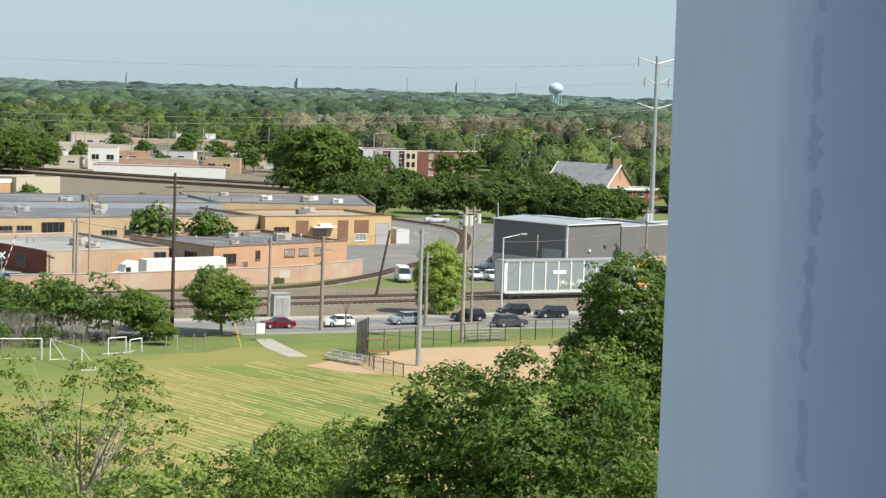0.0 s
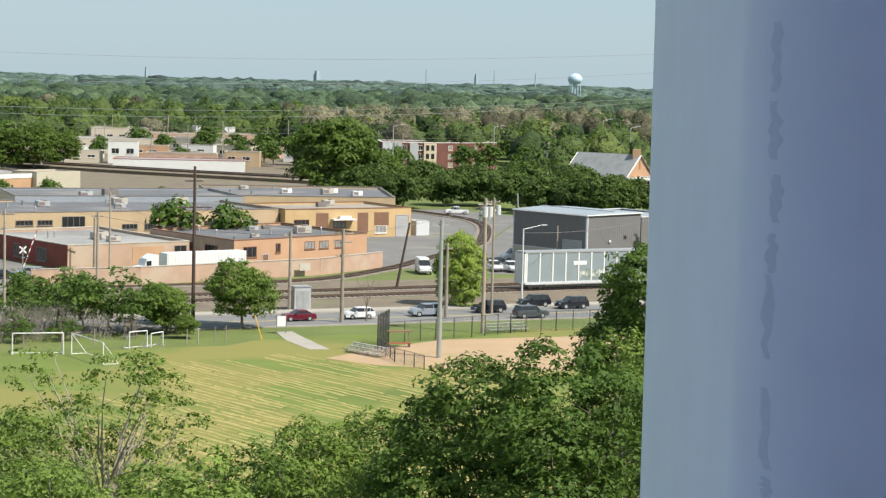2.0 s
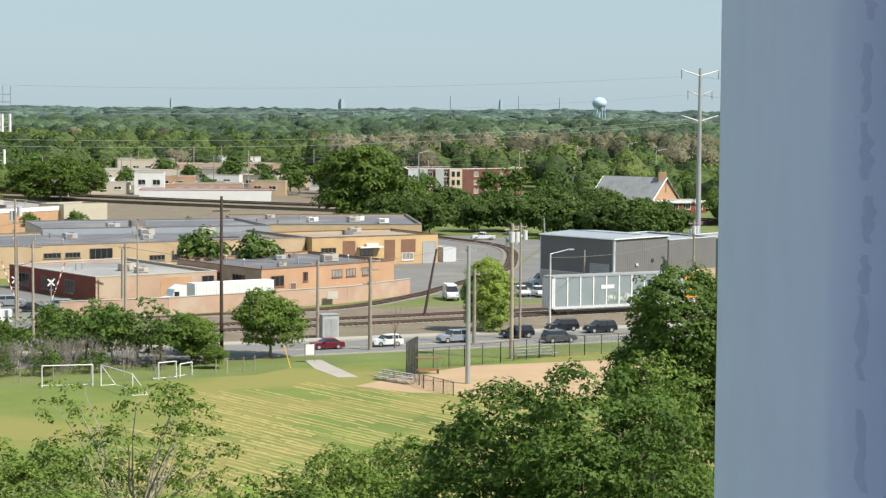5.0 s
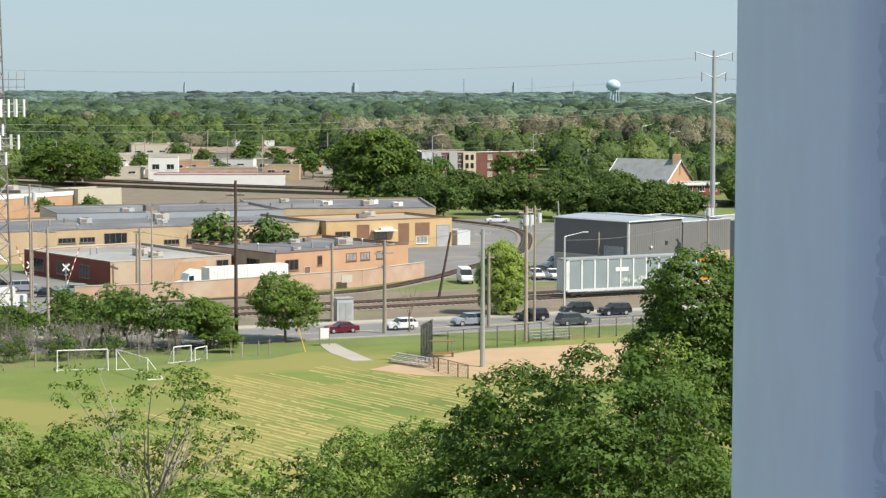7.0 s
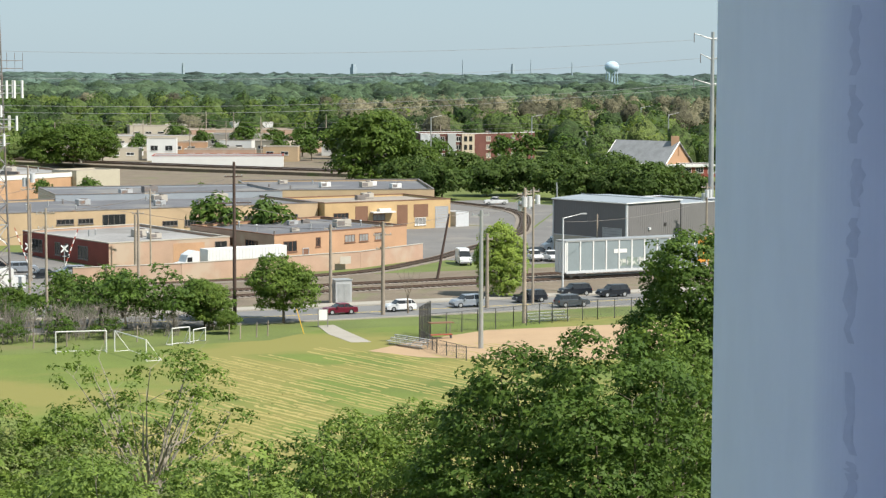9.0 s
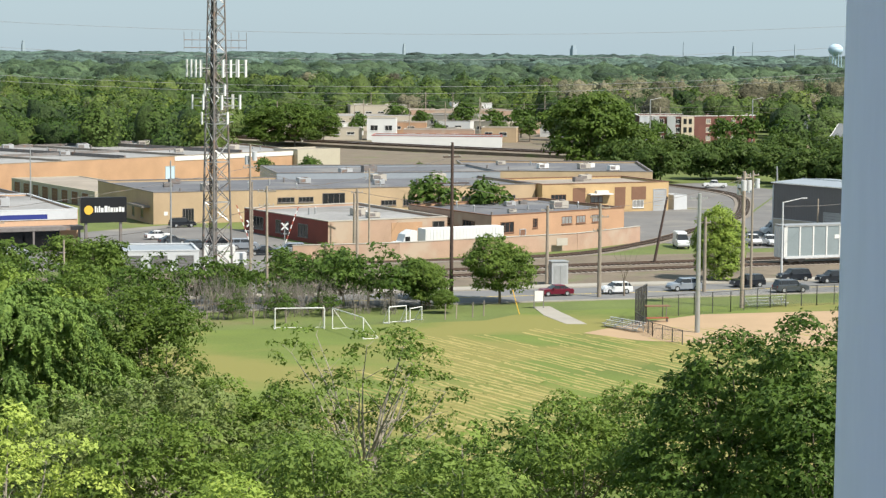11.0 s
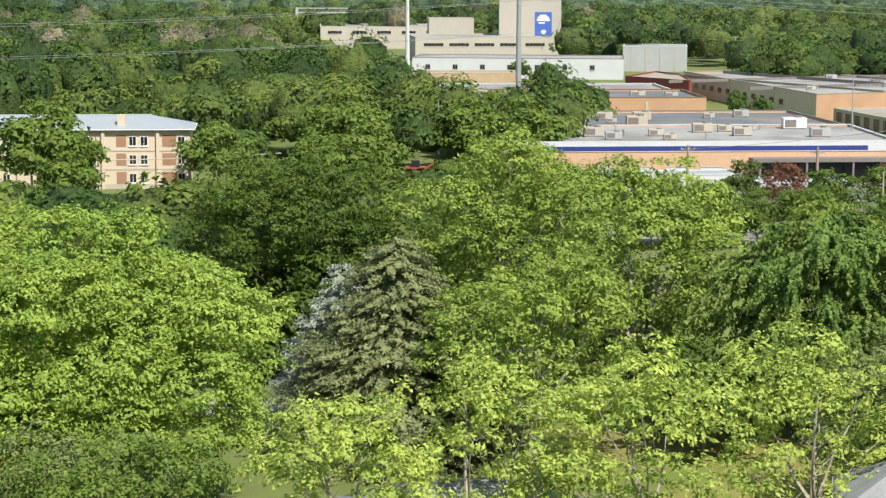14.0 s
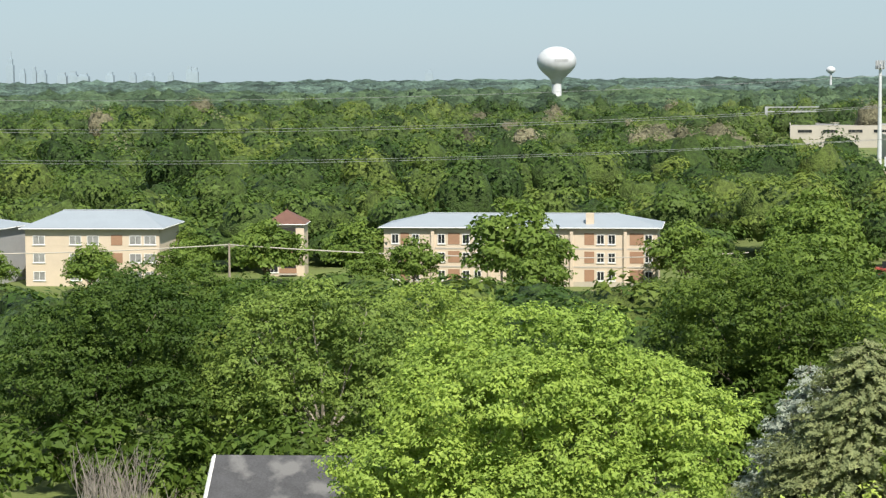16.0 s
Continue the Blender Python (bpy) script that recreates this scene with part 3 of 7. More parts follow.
for x0, x1, z0, z1, m in ((629, 651, 0.6, 5.0, BROWN_P), (703, 722, 1.0, 5.0, BROWN_P), (733, 759, 2.4, 5.0, BROWN_P)):
    ye.panel("wall_panel", 0, ys(x0), z0, ys(x1) - ys(x0), z1 - z0, m)
ye.door(0, ys(773), ys(795) - ys(773), 4.3, DOOR_G, slats=8)
ye.window(0, ys(591), 2.2, 3.4, 1.6, BROWN_P, GLASS_D, 3)
ye.window(0, ys(735), 0.8, 2.6, 1.5, WHITE, GLASS_L, 2)
ye.window(0, ys(660), 2.0, 2.8, 1.3, BROWN_P, GLASS_L, 2)
ye.panel("canopy", 0, ys(655), 3.6, 5.2, 0.25, WHITE, 1.4)
ye.panel("canopy", 0, ys(668), 3.9, 2.6, 0.5, WHITE, 1.0)
sh = Block("shed", rect((-9.6, 433), (-7.0, 434.5), 5), 3.0, WHITE_M, ROOF_L, "small white metal shed beside the works", "shed", 0.1)

# long tan works and the roofs behind it
lo = Block("works_building", [(-102.5, 375.2), (-36.5, 417.0), (-55, 447), (-121.7, 404.5)], 5.8, BRICK_T, ROOF_G, "long tan brick works with a flat grey roof", "works", coping=STEEL_D)
for s, w, z, hh in ((5.5, 2.2, 0.2, 2.6), (24, 3.4, 3.4, 1.0), (28.2, 3.0, 3.4, 1.0), (33, 4.6, 2.6, 2.4), (45, 3.2, 2.4, 1.0), (49.6, 2.4, 2.2, 1.3), (54, 4.0, 0.2, 3.6), (62, 3, 2.6, 1.2), (70.5, 3.2, 2.4, 1.4)):
    lo.window(0, s, z, w, hh, STEEL_D, GLASS_D, 3)
for k in range(5):
    lo.window(3, 6 + k * 5.4, 0.8, 1.4, 2.4, STEEL_D, GLASS_D, 1)
lo.panel("wall_sign", 0, 2.0, 1.6, 0.7, 0.7, WHITE)
lo.panel("canopy", 3, 24, 2.9, 9, 0.4, STEEL_D, 1.6)
bk = Block("works_building", [(-90, 424), (-46, 441), (-56, 466), (-99, 449)], 6.7, ROOF_B, ROOF_G, "low works with a blue-grey edge and dark roof", "works", coping=STEEL_D)
b2 = Block("works_building", [(-54, 456), (-15, 463), (-20, 503), (-62, 495)], 5.9, BRICK_T, ROOF_G, "flat dark roof of a further works", "works", coping=STEEL_D)

# brick works with the truck yard
bc = Block("brick_works", [(-37.5, 346.5), (-16.8, 369.6), (-33.5, 390), (-54.4, 367.5)], 5.0, BRICK_O, ROOF_G, "orange brick works with a grey flat roof", "works", coping=BROWN_P, walls={3: BRICK_P})
for s, z, w, hh, m in ((2.0, 2.1, 3.0, 1.8, GLASS_D), (9.3, 2.6, 1.1, 1.6, GLASS_D), (16.0, 2.9, 2.4, 1.3, GLASS_L), (19.4, 2.9, 2.2, 1.3, GLASS_L), (23.2, 2.9, 2.0, 1.3, GLASS_L)):
    bc.window(0, s, z, w, hh, BROWN_P, m, 2)
bc.door(0, 6.4, 1.2, 2.4, BROWN_P)
for k in range(3):
    bc.window(3, 4 + k * 7, 2.6, 4, 1.2, BROWN_P, GLASS_D, 3)
rd = Block("brick_works", [(-63.8, 341), (-46, 355.5), (-66, 383), (-83.5, 366)], 4.0, BRICK_P, ROOF_L, "low faded brick works with a red brick front", "works", coping=STONE, walls={3: BRICK_R})
Lr = rd.length(3)
for s, w in ((3.5, 4.2), (12.5, 2.0), (16.3, 1.3), (21.0, 3.6)):
    rd.window(3, s, 0.8, w, 2.2, STEEL_D, GLASS_D, 2)
rd.panel("wall_panel", 0, 12, 0.4, 6, 3.0, BRICK_O, 0.04)
rd.window(0, 20, 2.2, 2.4, 1.2, STEEL_D, GLASS_D, 1)
yw = thing("yard_wall", -30, 338, 0, 0, "faded orange brick yard wall with pale repairs", "wall", kind="structure")
for a, b in (((-13.7, 359.5), (-23.2, 343.5)), ((-23.2, 343.5), (-49, 321)), ((-49, 321), (-64, 313))):
    a, b = Vector(a) - Vector((-30, 338)), Vector(b) - Vector((-30, 338))
    d = (b - a).normalized()
    n = Vector((-d.y, d.x)) * 0.15
    part("wall_section", prism(B(), [a - n, a + n, b + n, b - n][::-1], 0, 2.7), BRICK_P, yw)
    part("coping", prism(B(), [a - n * 1.5, a + n * 1.5, b + n * 1.5, b - n * 1.5][::-1], 2.702, 2.8), STONE, yw)
part("wall_sign", box(B(), -0.05, 2.1, -0.02, 0.05, 1.0, 2.2, pose(3.9, 1.47, 0, 0, 0, 41.1)), STONE, yw)

# storage building with the blue stripe
PEACH = mat("peach_wall", (0.62, 0.40, 0.26), 0.08, 0.25, 0.85, bump=0.15)
ls = Block("storage_building", [(-153, 290.7), (-101.5, 326.3), (-120, 357), (-172, 321)], 6.5, PEACH, ROOF_L, "peach walled storage building with a blue stripe and pale roof", "storage building", 0.25, WHITE_M)
L = ls.length(0)
ls.panel("fascia", 0, 0.1, 5.0, L - 0.2, 1.48, WHITE_M, 0.1)
ls.panel("stripe", 0, 3, 5.15, L - 8.0, 0.72, BLUE_ST, 0.13, "deep blue painted stripe")
ls.panel("canopy", 0, L - 24, 3.5, 24, 0.6, STEEL_D, 3.0, "dark flat canopy over the entrance")
ls.panel("shopfront", 0, L - 22, 0.4, 19, 2.9, GLASS_D, 0.04)
for k in range(4):
    ls.panel("canopy_post", 0, L - 23 + k * 7.4, 0, 0.3, 3.49, STEEL_D, 2.9, deep=-2.6)
for k in range(6):
    ls.door(0, 3 + k * 5.6, 3.4, 2.5, WHITE_M, slats=6)
l2 = Block("storage_building", [(-174, 321.8), (-121, 358), (-143, 389), (-196, 353)], 6.35, PEACH, ROOF_G, "rear storage block with a dark roof", "storage building", coping=STEEL_D)
l2.panel("wall_panel", 1, 2, 4.5, 12, 1.6, WHITE_M)
sg = thing("storage_sign", -96.6, 323.8, 0, 32, "black sign box with a gold disc and white lettering bars", "sign")
part("sign_box", box(B(), -3.7, 3.7, -0.4, 0.4, 4.7, 8.7), BLACK, sg)
bm = B()
tube(bm, (-2.45, -0.40, 6.75), (-2.45, -0.46, 6.75), 0.72, n=20)
part("disc", bm, GOLD, sg, "gold disc")
for i, (x, w, hh) in enumerate(((-1.45, 0.25, 1.0), (-1.1, 0.15, 0.75), (-0.85, 0.25, 1.0), (-0.5, 0.45, 0.7), (0.1, 0.5, 1.0), (0.7, 0.25, 0.9), (1.05, 0.45, 0.7), (1.6, 0.22, 0.7), (1.9, 0.4, 0.7), (2.4, 0.42, 0.8), (2.9, 0.42, 0.7))):
    part("letter_bar", box(B(), x, x + w, -0.45, -0.4, 6.35, 6.35 + hh), WHITE, sg)
for x in (-2.8, 2.8):
    part("post", box(B(), x - 0.2, x + 0.2, -0.2, 0.2, 0, 4.7), STEEL_D, sg)


def low_units(p, q, depth, n, label):
    b = Block("storage_units", rect(p, q, depth), 2.9, WHITE_M, ROOF_B, label, "storage units", 0.05, WHITE_M)
    L = b.length(0)
    for k in range(n):
        b.door(0, L * (k + 0.18) / n, min(2.6, L / n * 0.6), 2.2, GREY_M, slats=5)


low_units((-86, 296.4), (-75.2, 300.2), 11, 3, "low white storage units with dark doors")
low_units((-109, 285), (-97.5, 291), 9, 3, "low white storage units with a pale blue roof")
low_units((-140, 277), (-116, 297), 7, 7, "long low row of white storage units")
su = Block("storage_units", [(-154.3, 448), (-124.2, 410.6), (-112, 421), (-142, 458)], 3.3, BEIGE, ROOF_T, "row of beige storage units with brown doors", "storage units", 0.15)
for k in range(8):
    su.door(0, 2 + k * 5.6, 3.4, 2.6, BROWN_P, slats=4)

# big orange works
bo = Block("works_building", [(-159, 450), (-106, 531), (-166, 612), (-226, 533)], 6.0, BRICK_O, ROOF_L, "large orange brick works with a wide pale roof", "works", coping=ROOF_T, walls={3: CREAM})
for k in range(12):
    bo.window(3, 4 + k * 7, 2.4, 3.0, 1.2, STEEL_D, GLASS_D, 1)
Lb = bo.length(0)
bo.panel("parapet_band", 0, Lb * 0.55, 4.9, Lb * 0.45 - 0.3, 1.06, WHITE, 0.12)
bo.door(0, Lb * 0.52, 2.8, 3.6, AQUA)
for s_, z_ in ((22, 0.5), (41, 0.8), (60, 0.5), (79, 0.9)):
    part("roof_step", box(B(), s_, s_ + 0.4, -95, -4, 5.5, 5.65 + z_, bo.frame_at(0, 0, 0)), (ROOF_T, STEEL_D)[s_ % 2], bo.root)
for n_ in (28, 62):
    part("roof_step", box(B(), 2, Lb - 3, -n_ - 0.4, -n_, 5.5, 6.25, bo.frame_at(0, 0, 0)), STEEL_D, bo.root)
be = Block("works_block", rect((-106.5, 527), (-97.5, 537.5), 10), 6.4, BEIGE, ROOF_T, "plain beige block at the end of the works", "building")
rb = Block("works_building", [(-232, 528), (-222, 520), (-205, 488), (-228, 500)], 6.2, BRICK_R, ROOF_T, "dark red brick end of the works", "works")
ta = Block("works_building", [(-228, 391), (-175, 425.4), (-192, 452), (-245, 418)], 6.0, BRICK_O, ROOF_G, "orange brick works with a dark roof", "works", coping=BROWN_P)
for k in range(4):
    ta.panel("pilaster", 0, 8 + k * 14, 0, 0.5, 5.2, STONE, 0.15)
tb = Block("works_building", [(-250, 424), (-196, 458), (-214, 486), (-268, 452)], 5.2, GREY_L, ROOF_L, "low works with pale ribbed roof", "works", coping=WHITE_M)
wl_ = Block("long_white_building", rect((-330, 565.7), (-271, 592.4), 26), 6.3, WHITE_M, ROOF_L, "long low white metal works building", "works", 0.1, STEEL_D)
for k in range(7):
    wl_.window(0, 4 + k * 8.4, 2.8, 1.6, 1.6, GREY_L, GLASS_D, 1)
gb = Block("grey_block", rect((-294, 642), (-274.7, 650.5), 22), 8.2, GREY_L, ROOF_L, "pale grey panelled works block", "works", 0.1, WHITE_M)
for k in range(4):
    gb.panel("rib", 0, 2.5 + k * 4.8, 0.1, 0.4, 8.0, STONE, 0.12)
# tower block with the blue sign
sb = Block("tower_block", rect((-381.2, 719.2), (-360.5, 730.5), 26), 21.8, STONE, ROOF_L, "pale concrete tower block with a tall blue sign", "building", 0.6, STONE)
Ls = sb.length(0)
sb.panel("blue_sign", 0, Ls * 0.577, 7.3, Ls * 0.27, 10.0, BLUE_SG, 0.15, "tall blue sign with white shapes")
for (x, z, w, hh) in ((0.605, 13.9, 0.21, 0.8), (0.62, 14.7, 0.18, 0.9), (0.65, 15.6, 0.12, 0.7), (0.635, 12.9, 0.10, 0.6), (0.69, 9.0, 0.05, 1.6), (0.67, 9.5, 0.09, 0.7)):
    sb.panel("sign_shape", 0, Ls * x, z, Ls * w, hh, WHITE, 0.19)
for x in range(9):
    sb.panel("parapet_post", 0, 0.6 + x * 2.6, 21.8, 0.5, 1.0, STEEL_D, 0.0, deep=0.5)
sb.window(0, 15, 1, 5, 3, STEEL_D, GLASS_D, 2)
wa = Block("factory_wing", rect((-393.6, 677), (-352, 706), 40), 8.6, STONE, ROOF_L, "long pale factory wing with a dark window band", "factory", 0.3, STONE)
for k in range(5):
    wa.window(0, 3 + k * 9.4, 5.2, 7.4, 1.3, STONE, GLASS_D, 4)
wb = Block("factory_wing", rect((-487, 758), (-441, 788), 50), 9.2, STONE, ROOF_L, "further pale factory wing with a flat roof", "factory", 0.3, STONE)
for k in range(5):
    wb.window(0, 3 + k * 10.4, 6.2, 6, 1.4, STONE, GLASS_D, 3)
Block("roof_house", rect((-424, 740), (-409, 750), 10), 14.0, STONE, ROOF_L, "pale plant room standing behind the factory wing", "building", 0.2, STONE)
Block("works_block", rect((-318, 478), (-296, 492), 14), 7.6, BRICK_P, ROOF_T, "small pink brick block among the trees", "building")
Block("works_block", rect((-300, 500), (-270, 520), 14), 5.0, BRICK_T, ROOF_T, "low tan brick block among the trees", "building", coping=STONE)

# distant school, flats and shops
sc = Block("school_hall", [(48.5, 636), (56.8, 646.2), (39.2, 660.4), (31, 650)], 4.0, BRICK_O, ROOF_S, "red brick hall with a steep slate roof", "hall", flat_roof=False)
a, b, c, d = sc.plan


def gable(blk, a, b, c, d, rise, over, roof_m, wall_m, z):
    """A gabled roof with its ridge along the way from the middle of a-b to the middle of d-c."""
    m0, m1 = (a + b) / 2, (c + d) / 2
    u = (m1 - m0).normalized()
    e = (b - a).normalized()
    m0o, m1o = m0 - u * over, m1 + u * over
    for p, q, s in ((a, d, -1), (b, c, 1)):
        bm = B()
        p2, q2 = p - u * over + e * s * over, q + u * over + e * s * over
        lift = -rise * over / ((b - a).length / 2)
        lo = [bm.verts.new((*k, zz)) for k, zz in ((p2, z + lift), (q2, z + lift), (m1o, z + rise), (m0o, z + rise))]
        up = [bm.verts.new((k.co.x, k.co.y, k.co.z + 0.25)) for k in lo]
        bm.faces.new(up), bm.faces.new(lo[::-1])
        for i in range(4):
            bm.faces.new((lo[i], lo[(i + 1) % 4], up[(i + 1) % 4], up[i]))
        bmesh.ops.recalc_face_normals(bm, faces=bm.faces)
        part("roof_slope", bm, roof_m, blk.root)
        for mm, pp in ((m0o, p2), (m1o, q2)):
            part("verge_board", tube(B(), (*mm, z + rise + 0.12), (*pp, z + lift + 0.12), 0.2, n=4), WHITE, blk.root)
    for p, q, mm, s in ((a, b, m0, 1), (d, c, m1, -1)):
        bm = B()
        f = [bm.verts.new((*(k + u * o), zz)) for o in (0, 0.3 * s) for k, zz in ((p, z - 0.01), (q, z - 0.01), (mm, z + rise - 0.02))]
        bm.faces.new(f[:3]), bm.faces.new(f[3:][::-1])
        for i in range(3):
            bm.faces.new((f[i], f[3 + i], f[3 + (i + 1) % 3], f[(i + 1) % 3]))
        bmesh.ops.recalc_face_normals(bm, faces=bm.faces)
        part("gable", bm, wall_m, blk.root)


gable(sc, a, b, c, d, 6.0, 0.5, ROOF_S, BRICK_O, 4.0)
m = (a + b) / 2 + (d - a).normalized() * 1.2
part("chimney", box(B(), m.x - 1.2, m.x + 1.2, m.y - 1, m.y + 1, 6, 11.8), BRICK_O, sc.root)
s2 = Block("school_wing", rect((41, 628), (64, 634), 10), 3.6, BRICK_R, ROOF_L, "low flat school wing with a white fascia", "building", 0.1, WHITE)
for k in range(6):
    s2.window(0, 1.5 + k * 3.8, 1.2, 2.4, 1.6, WHITE, GLASS_D, 2)
s2.panel("fascia", 0, 0, 3.0, s2.length(0), 0.62, WHITE, 0.5)
f3 = Block("apartment_block", [(-28.5, 727), (-9.8, 731), (11, 748), (9, 762), (-31, 748)], 9.4, BRICK_R, ROOF_T, "three-storey brick flats with pale projecting bays", "flats", coping=WHITE, walls={k: BRICK_D for k in range(5)})
for s, w, m in ((0.1, 3.4, WHITE_M), (4.2, 2.6, GREY_L), (9.6, 2.8, GREY_L), (14.5, 4.4, CREAM)):
    f3.panel("bay", 0, s, 0.1, w, 9.2, m, 0.7)
for s in (7.0, 12.6):
    for z in (1.0, 3.9, 6.8):
        f3.window(0, s, z, 1.6, 1.7, WHITE, GLASS_D, 1)
for s in (15.2, 17.0):
    for z in (1.0, 3.9, 6.8):
        f3.panel("bay_window", 0, s, z, 1.1, 1.8, GLASS_D, 0.75)
for s in (5, 10, 16, 21):
    for z in (1.0, 3.9, 6.8):
        f3.window(1, s, z, 2.0, 1.7, CREAM, GLASS_L, 1)
hs = Block("house", rect((26, 690), (33, 694), 9), 5.2, CREAM, ROOF_S, "small cream house with a steep gable", "house", flat_roof=False)
gable(hs, hs.plan[0], hs.plan[1], hs.plan[2], hs.plan[3], 4.0, 0.4, ROOF_S, CREAM, 5.2)
part("chimney", box(B(), -0.4, 0.4, 1, 1.8, 7, 11.5), STONE, hs.root)
wt_ = Block("white_works", rect((-113, 680), (-71, 684), 16), 3.5, WHITE, ROOF_L, "long low white works behind the railway", "works", 0.1, RED)
for (p, q, dp, h, w, r, lab) in (((-152, 800), (-118, 812), 25, 5.6, BEIGE, ROOF_L, "beige shop block with a flat pale roof"),
                                 ((-117, 806), (-92, 800), 18, 6.4, STONE, ROOF_L, "white rendered shop block"),
                                 ((-124, 840), (-78, 850), 20, 7.0, BRICK_P, ROOF_T, "pink brick shop block with a flat roof"),
                                 ((-150, 850), (-128, 858), 20, 8.4, BEIGE, ROOF_L, "pale shop block with a sign board"),
                                 ((-84, 800), (-70, 797), 12, 5.0, BRICK_P, ROOF_R, "low brick house with a red roof"),
                                 ((-190, 905), (-165, 915), 16, 8.5, BRICK_P, ROOF_S, "brick church block among the trees"),
                                 ((-176, 770), (-158, 776), 12, 6.5, STONE, ROOF_L, "pale block by the railway"),
                                 ((-140, 760), (-130, 764), 10, 4.2, WHITE, ROOF_L, "small white shop with a flat roof"),
                                 ((-126, 770), (-108, 772), 9, 4.6, BRICK_O, ROOF_T, "orange brick shop by the railway"),
                                 ((-104, 742), (-93, 741), 9, 3.8, STONE, ROOF_L, "low pale shop by the railway"),
                                 ((-90, 768), (-78, 764), 10, 5.4, BEIGE, ROOF_R, "beige house with a red roof"),
                                 ((-112, 880), (-96, 884), 14, 9.0, WHITE, ROOF_L, "white shop block behind others"),
                                 ((-160, 735), (-148, 738), 8, 3.6, BRICK_P, ROOF_T, "low pink brick shed by the railway"),
                                 ((-66, 770), (-54, 768), 10, 4.5, WHITE, ROOF_S, "small white house by the railway"),
                                 ((-140, 722), (-124, 726), 9, 4.0, BEIGE, ROOF_L, "low beige shed close to the railway"),
                                 ((-122, 724), (-112, 725), 8, 7.5, WHITE, ROOF_L, "tall white block close to the railway"),
                                 ((-108, 716), (-84, 718), 10, 4.2, BRICK_P, ROOF_L, "long pink brick shed close to the railway"),
                                 ((-82, 722), (-70, 722), 9, 5.0, BRICK_T, ROOF_T, "tan brick shop close to the railway"),
                                 ((-178, 815), (-160, 822), 12, 5.5, BRICK_T, ROOF_T, "tan brick shop with a gravel roof"),
                                 ((-104, 776), (-92, 774), 9, 5.2, WHITE, ROOF_R, "white shop with a red roof edge"),
                                 ((-150, 776), (-142, 779), 8, 5.8, BRICK_P, ROOF_L, "pink brick shop beside a white one")):
    k = Block("shop", rect(p, q, dp), h, w, r, lab, "shop", 0.2, STONE)
    n = int(k.length(0) / 5)
    for i in range(n):
        k.window(0, 1.2 + i * 5, h * 0.45, 2.6, h * 0.25, WHITE, GLASS_D, 1)

# flats among the trees
ap = Block("apartment_building", rect((-225.8, 237.0), (-191.0, 260.7), 12), 8.9, CREAM, ROOF_B, "three-storey cream brick flats with a blue-grey roof", "flats", flat_roof=False)
ap.hip_roof(1.9, 0.7, ROOF_B)
L = ap.length(0)
part("chimney", box(B(), -0.6, 0.6, -0.5, 0.7, 8, 11.2, pose(11.5, 2.2, 0, 0, 0, 34)), CREAM, ap.root)
for i, z in enumerate((0.9, 3.7, 6.5)):
    for s in (1.2, 4.4, 8.4, 12.2, 14.0, 20.0, 26.0, 32.9, 34.6, 40.2):
        ap.window(0, s, z, 1.15, 1.5, WHITE, GLASS_D, 1)
    for s, w in ((2.6, 1.3), (10.0, 1.8), (21.6, 2.0), (31.0, 1.5), (37.9, 2.1)):
        ap.panel("brown_panel", 0, s, z - 0.1, w, 1.8, BROWN_L, 0.04)
ap.panel("base_course", 0, 0.05, 0, L - 0.1, 0.75, BEIGE, 0.08)
for s in (7.4, 16.2, 28.8, 37.0):
    ap.panel("pier", 0, s, 0, 0.5, 8.88, CREAM, 0.4)
for z in (2.9, 5.7):
    ap.panel("band", 0, 0.1, z, L - 0.2, 0.22, STONE, 0.06)
aq = Block("apartment_building", rect((-269.0, 201.4), (-252.0, 214.1), 14), 8.9, CREAM, ROOF_B, "cream flats under a broad grey hipped roof", "flats", flat_roof=False)
aq.hip_roof(2.5, 0.8, ROOF_B, inset=5)
for z in (0.9, 3.7, 6.5):
    for s in (1.2, 7.0, 9.8, 16.5, 18.8):
        aq.window(0, s, z, 1.9, 1.4, WHITE, GLASS_L, 1)
    aq.panel("brown_panel", 0, 13.6, z - 0.1, 1.8, 1.6, BROWN_L, 0.04)
ar = Block("apartment_building", rect((-250.9, 235.7), (-246.2, 239.7), 7), 8.3, CREAM, ROOF_R, "narrow cream flats with a red-brown roof and open porches", "flats", flat_roof=False)
ar.hip_roof(2.3, 0.35, ROOF_R)
for z in (0.6, 3.3, 6.0):
    ar.window(0, 0.5, z, 1.4, 1.5, WHITE, GLASS_D, 1)
    # flat dark panel on the wall stands for the shade inside the porch
    ar.panel("porch", 0, 2.4, z, 2.4, 1.9, DARK, 0.03)
    ar.panel("balcony", 0, 2.2, z - 0.3, 2.8, 0.25, STONE, 1.2)
    ar.panel("railing", 0, 2.2, z - 0.03, 2.8, 0.8, BROWN_L, 1.2, deep=-1.12)
aw = Block("apartment_building", rect((-292, 188), (-273, 197), 14), 8.6, GREY_L, ROOF_B, "pale flats with a metal roof among trees", "flats", flat_roof=False)
aw.hip_roof(2.2, 0.6, ROOF_B)

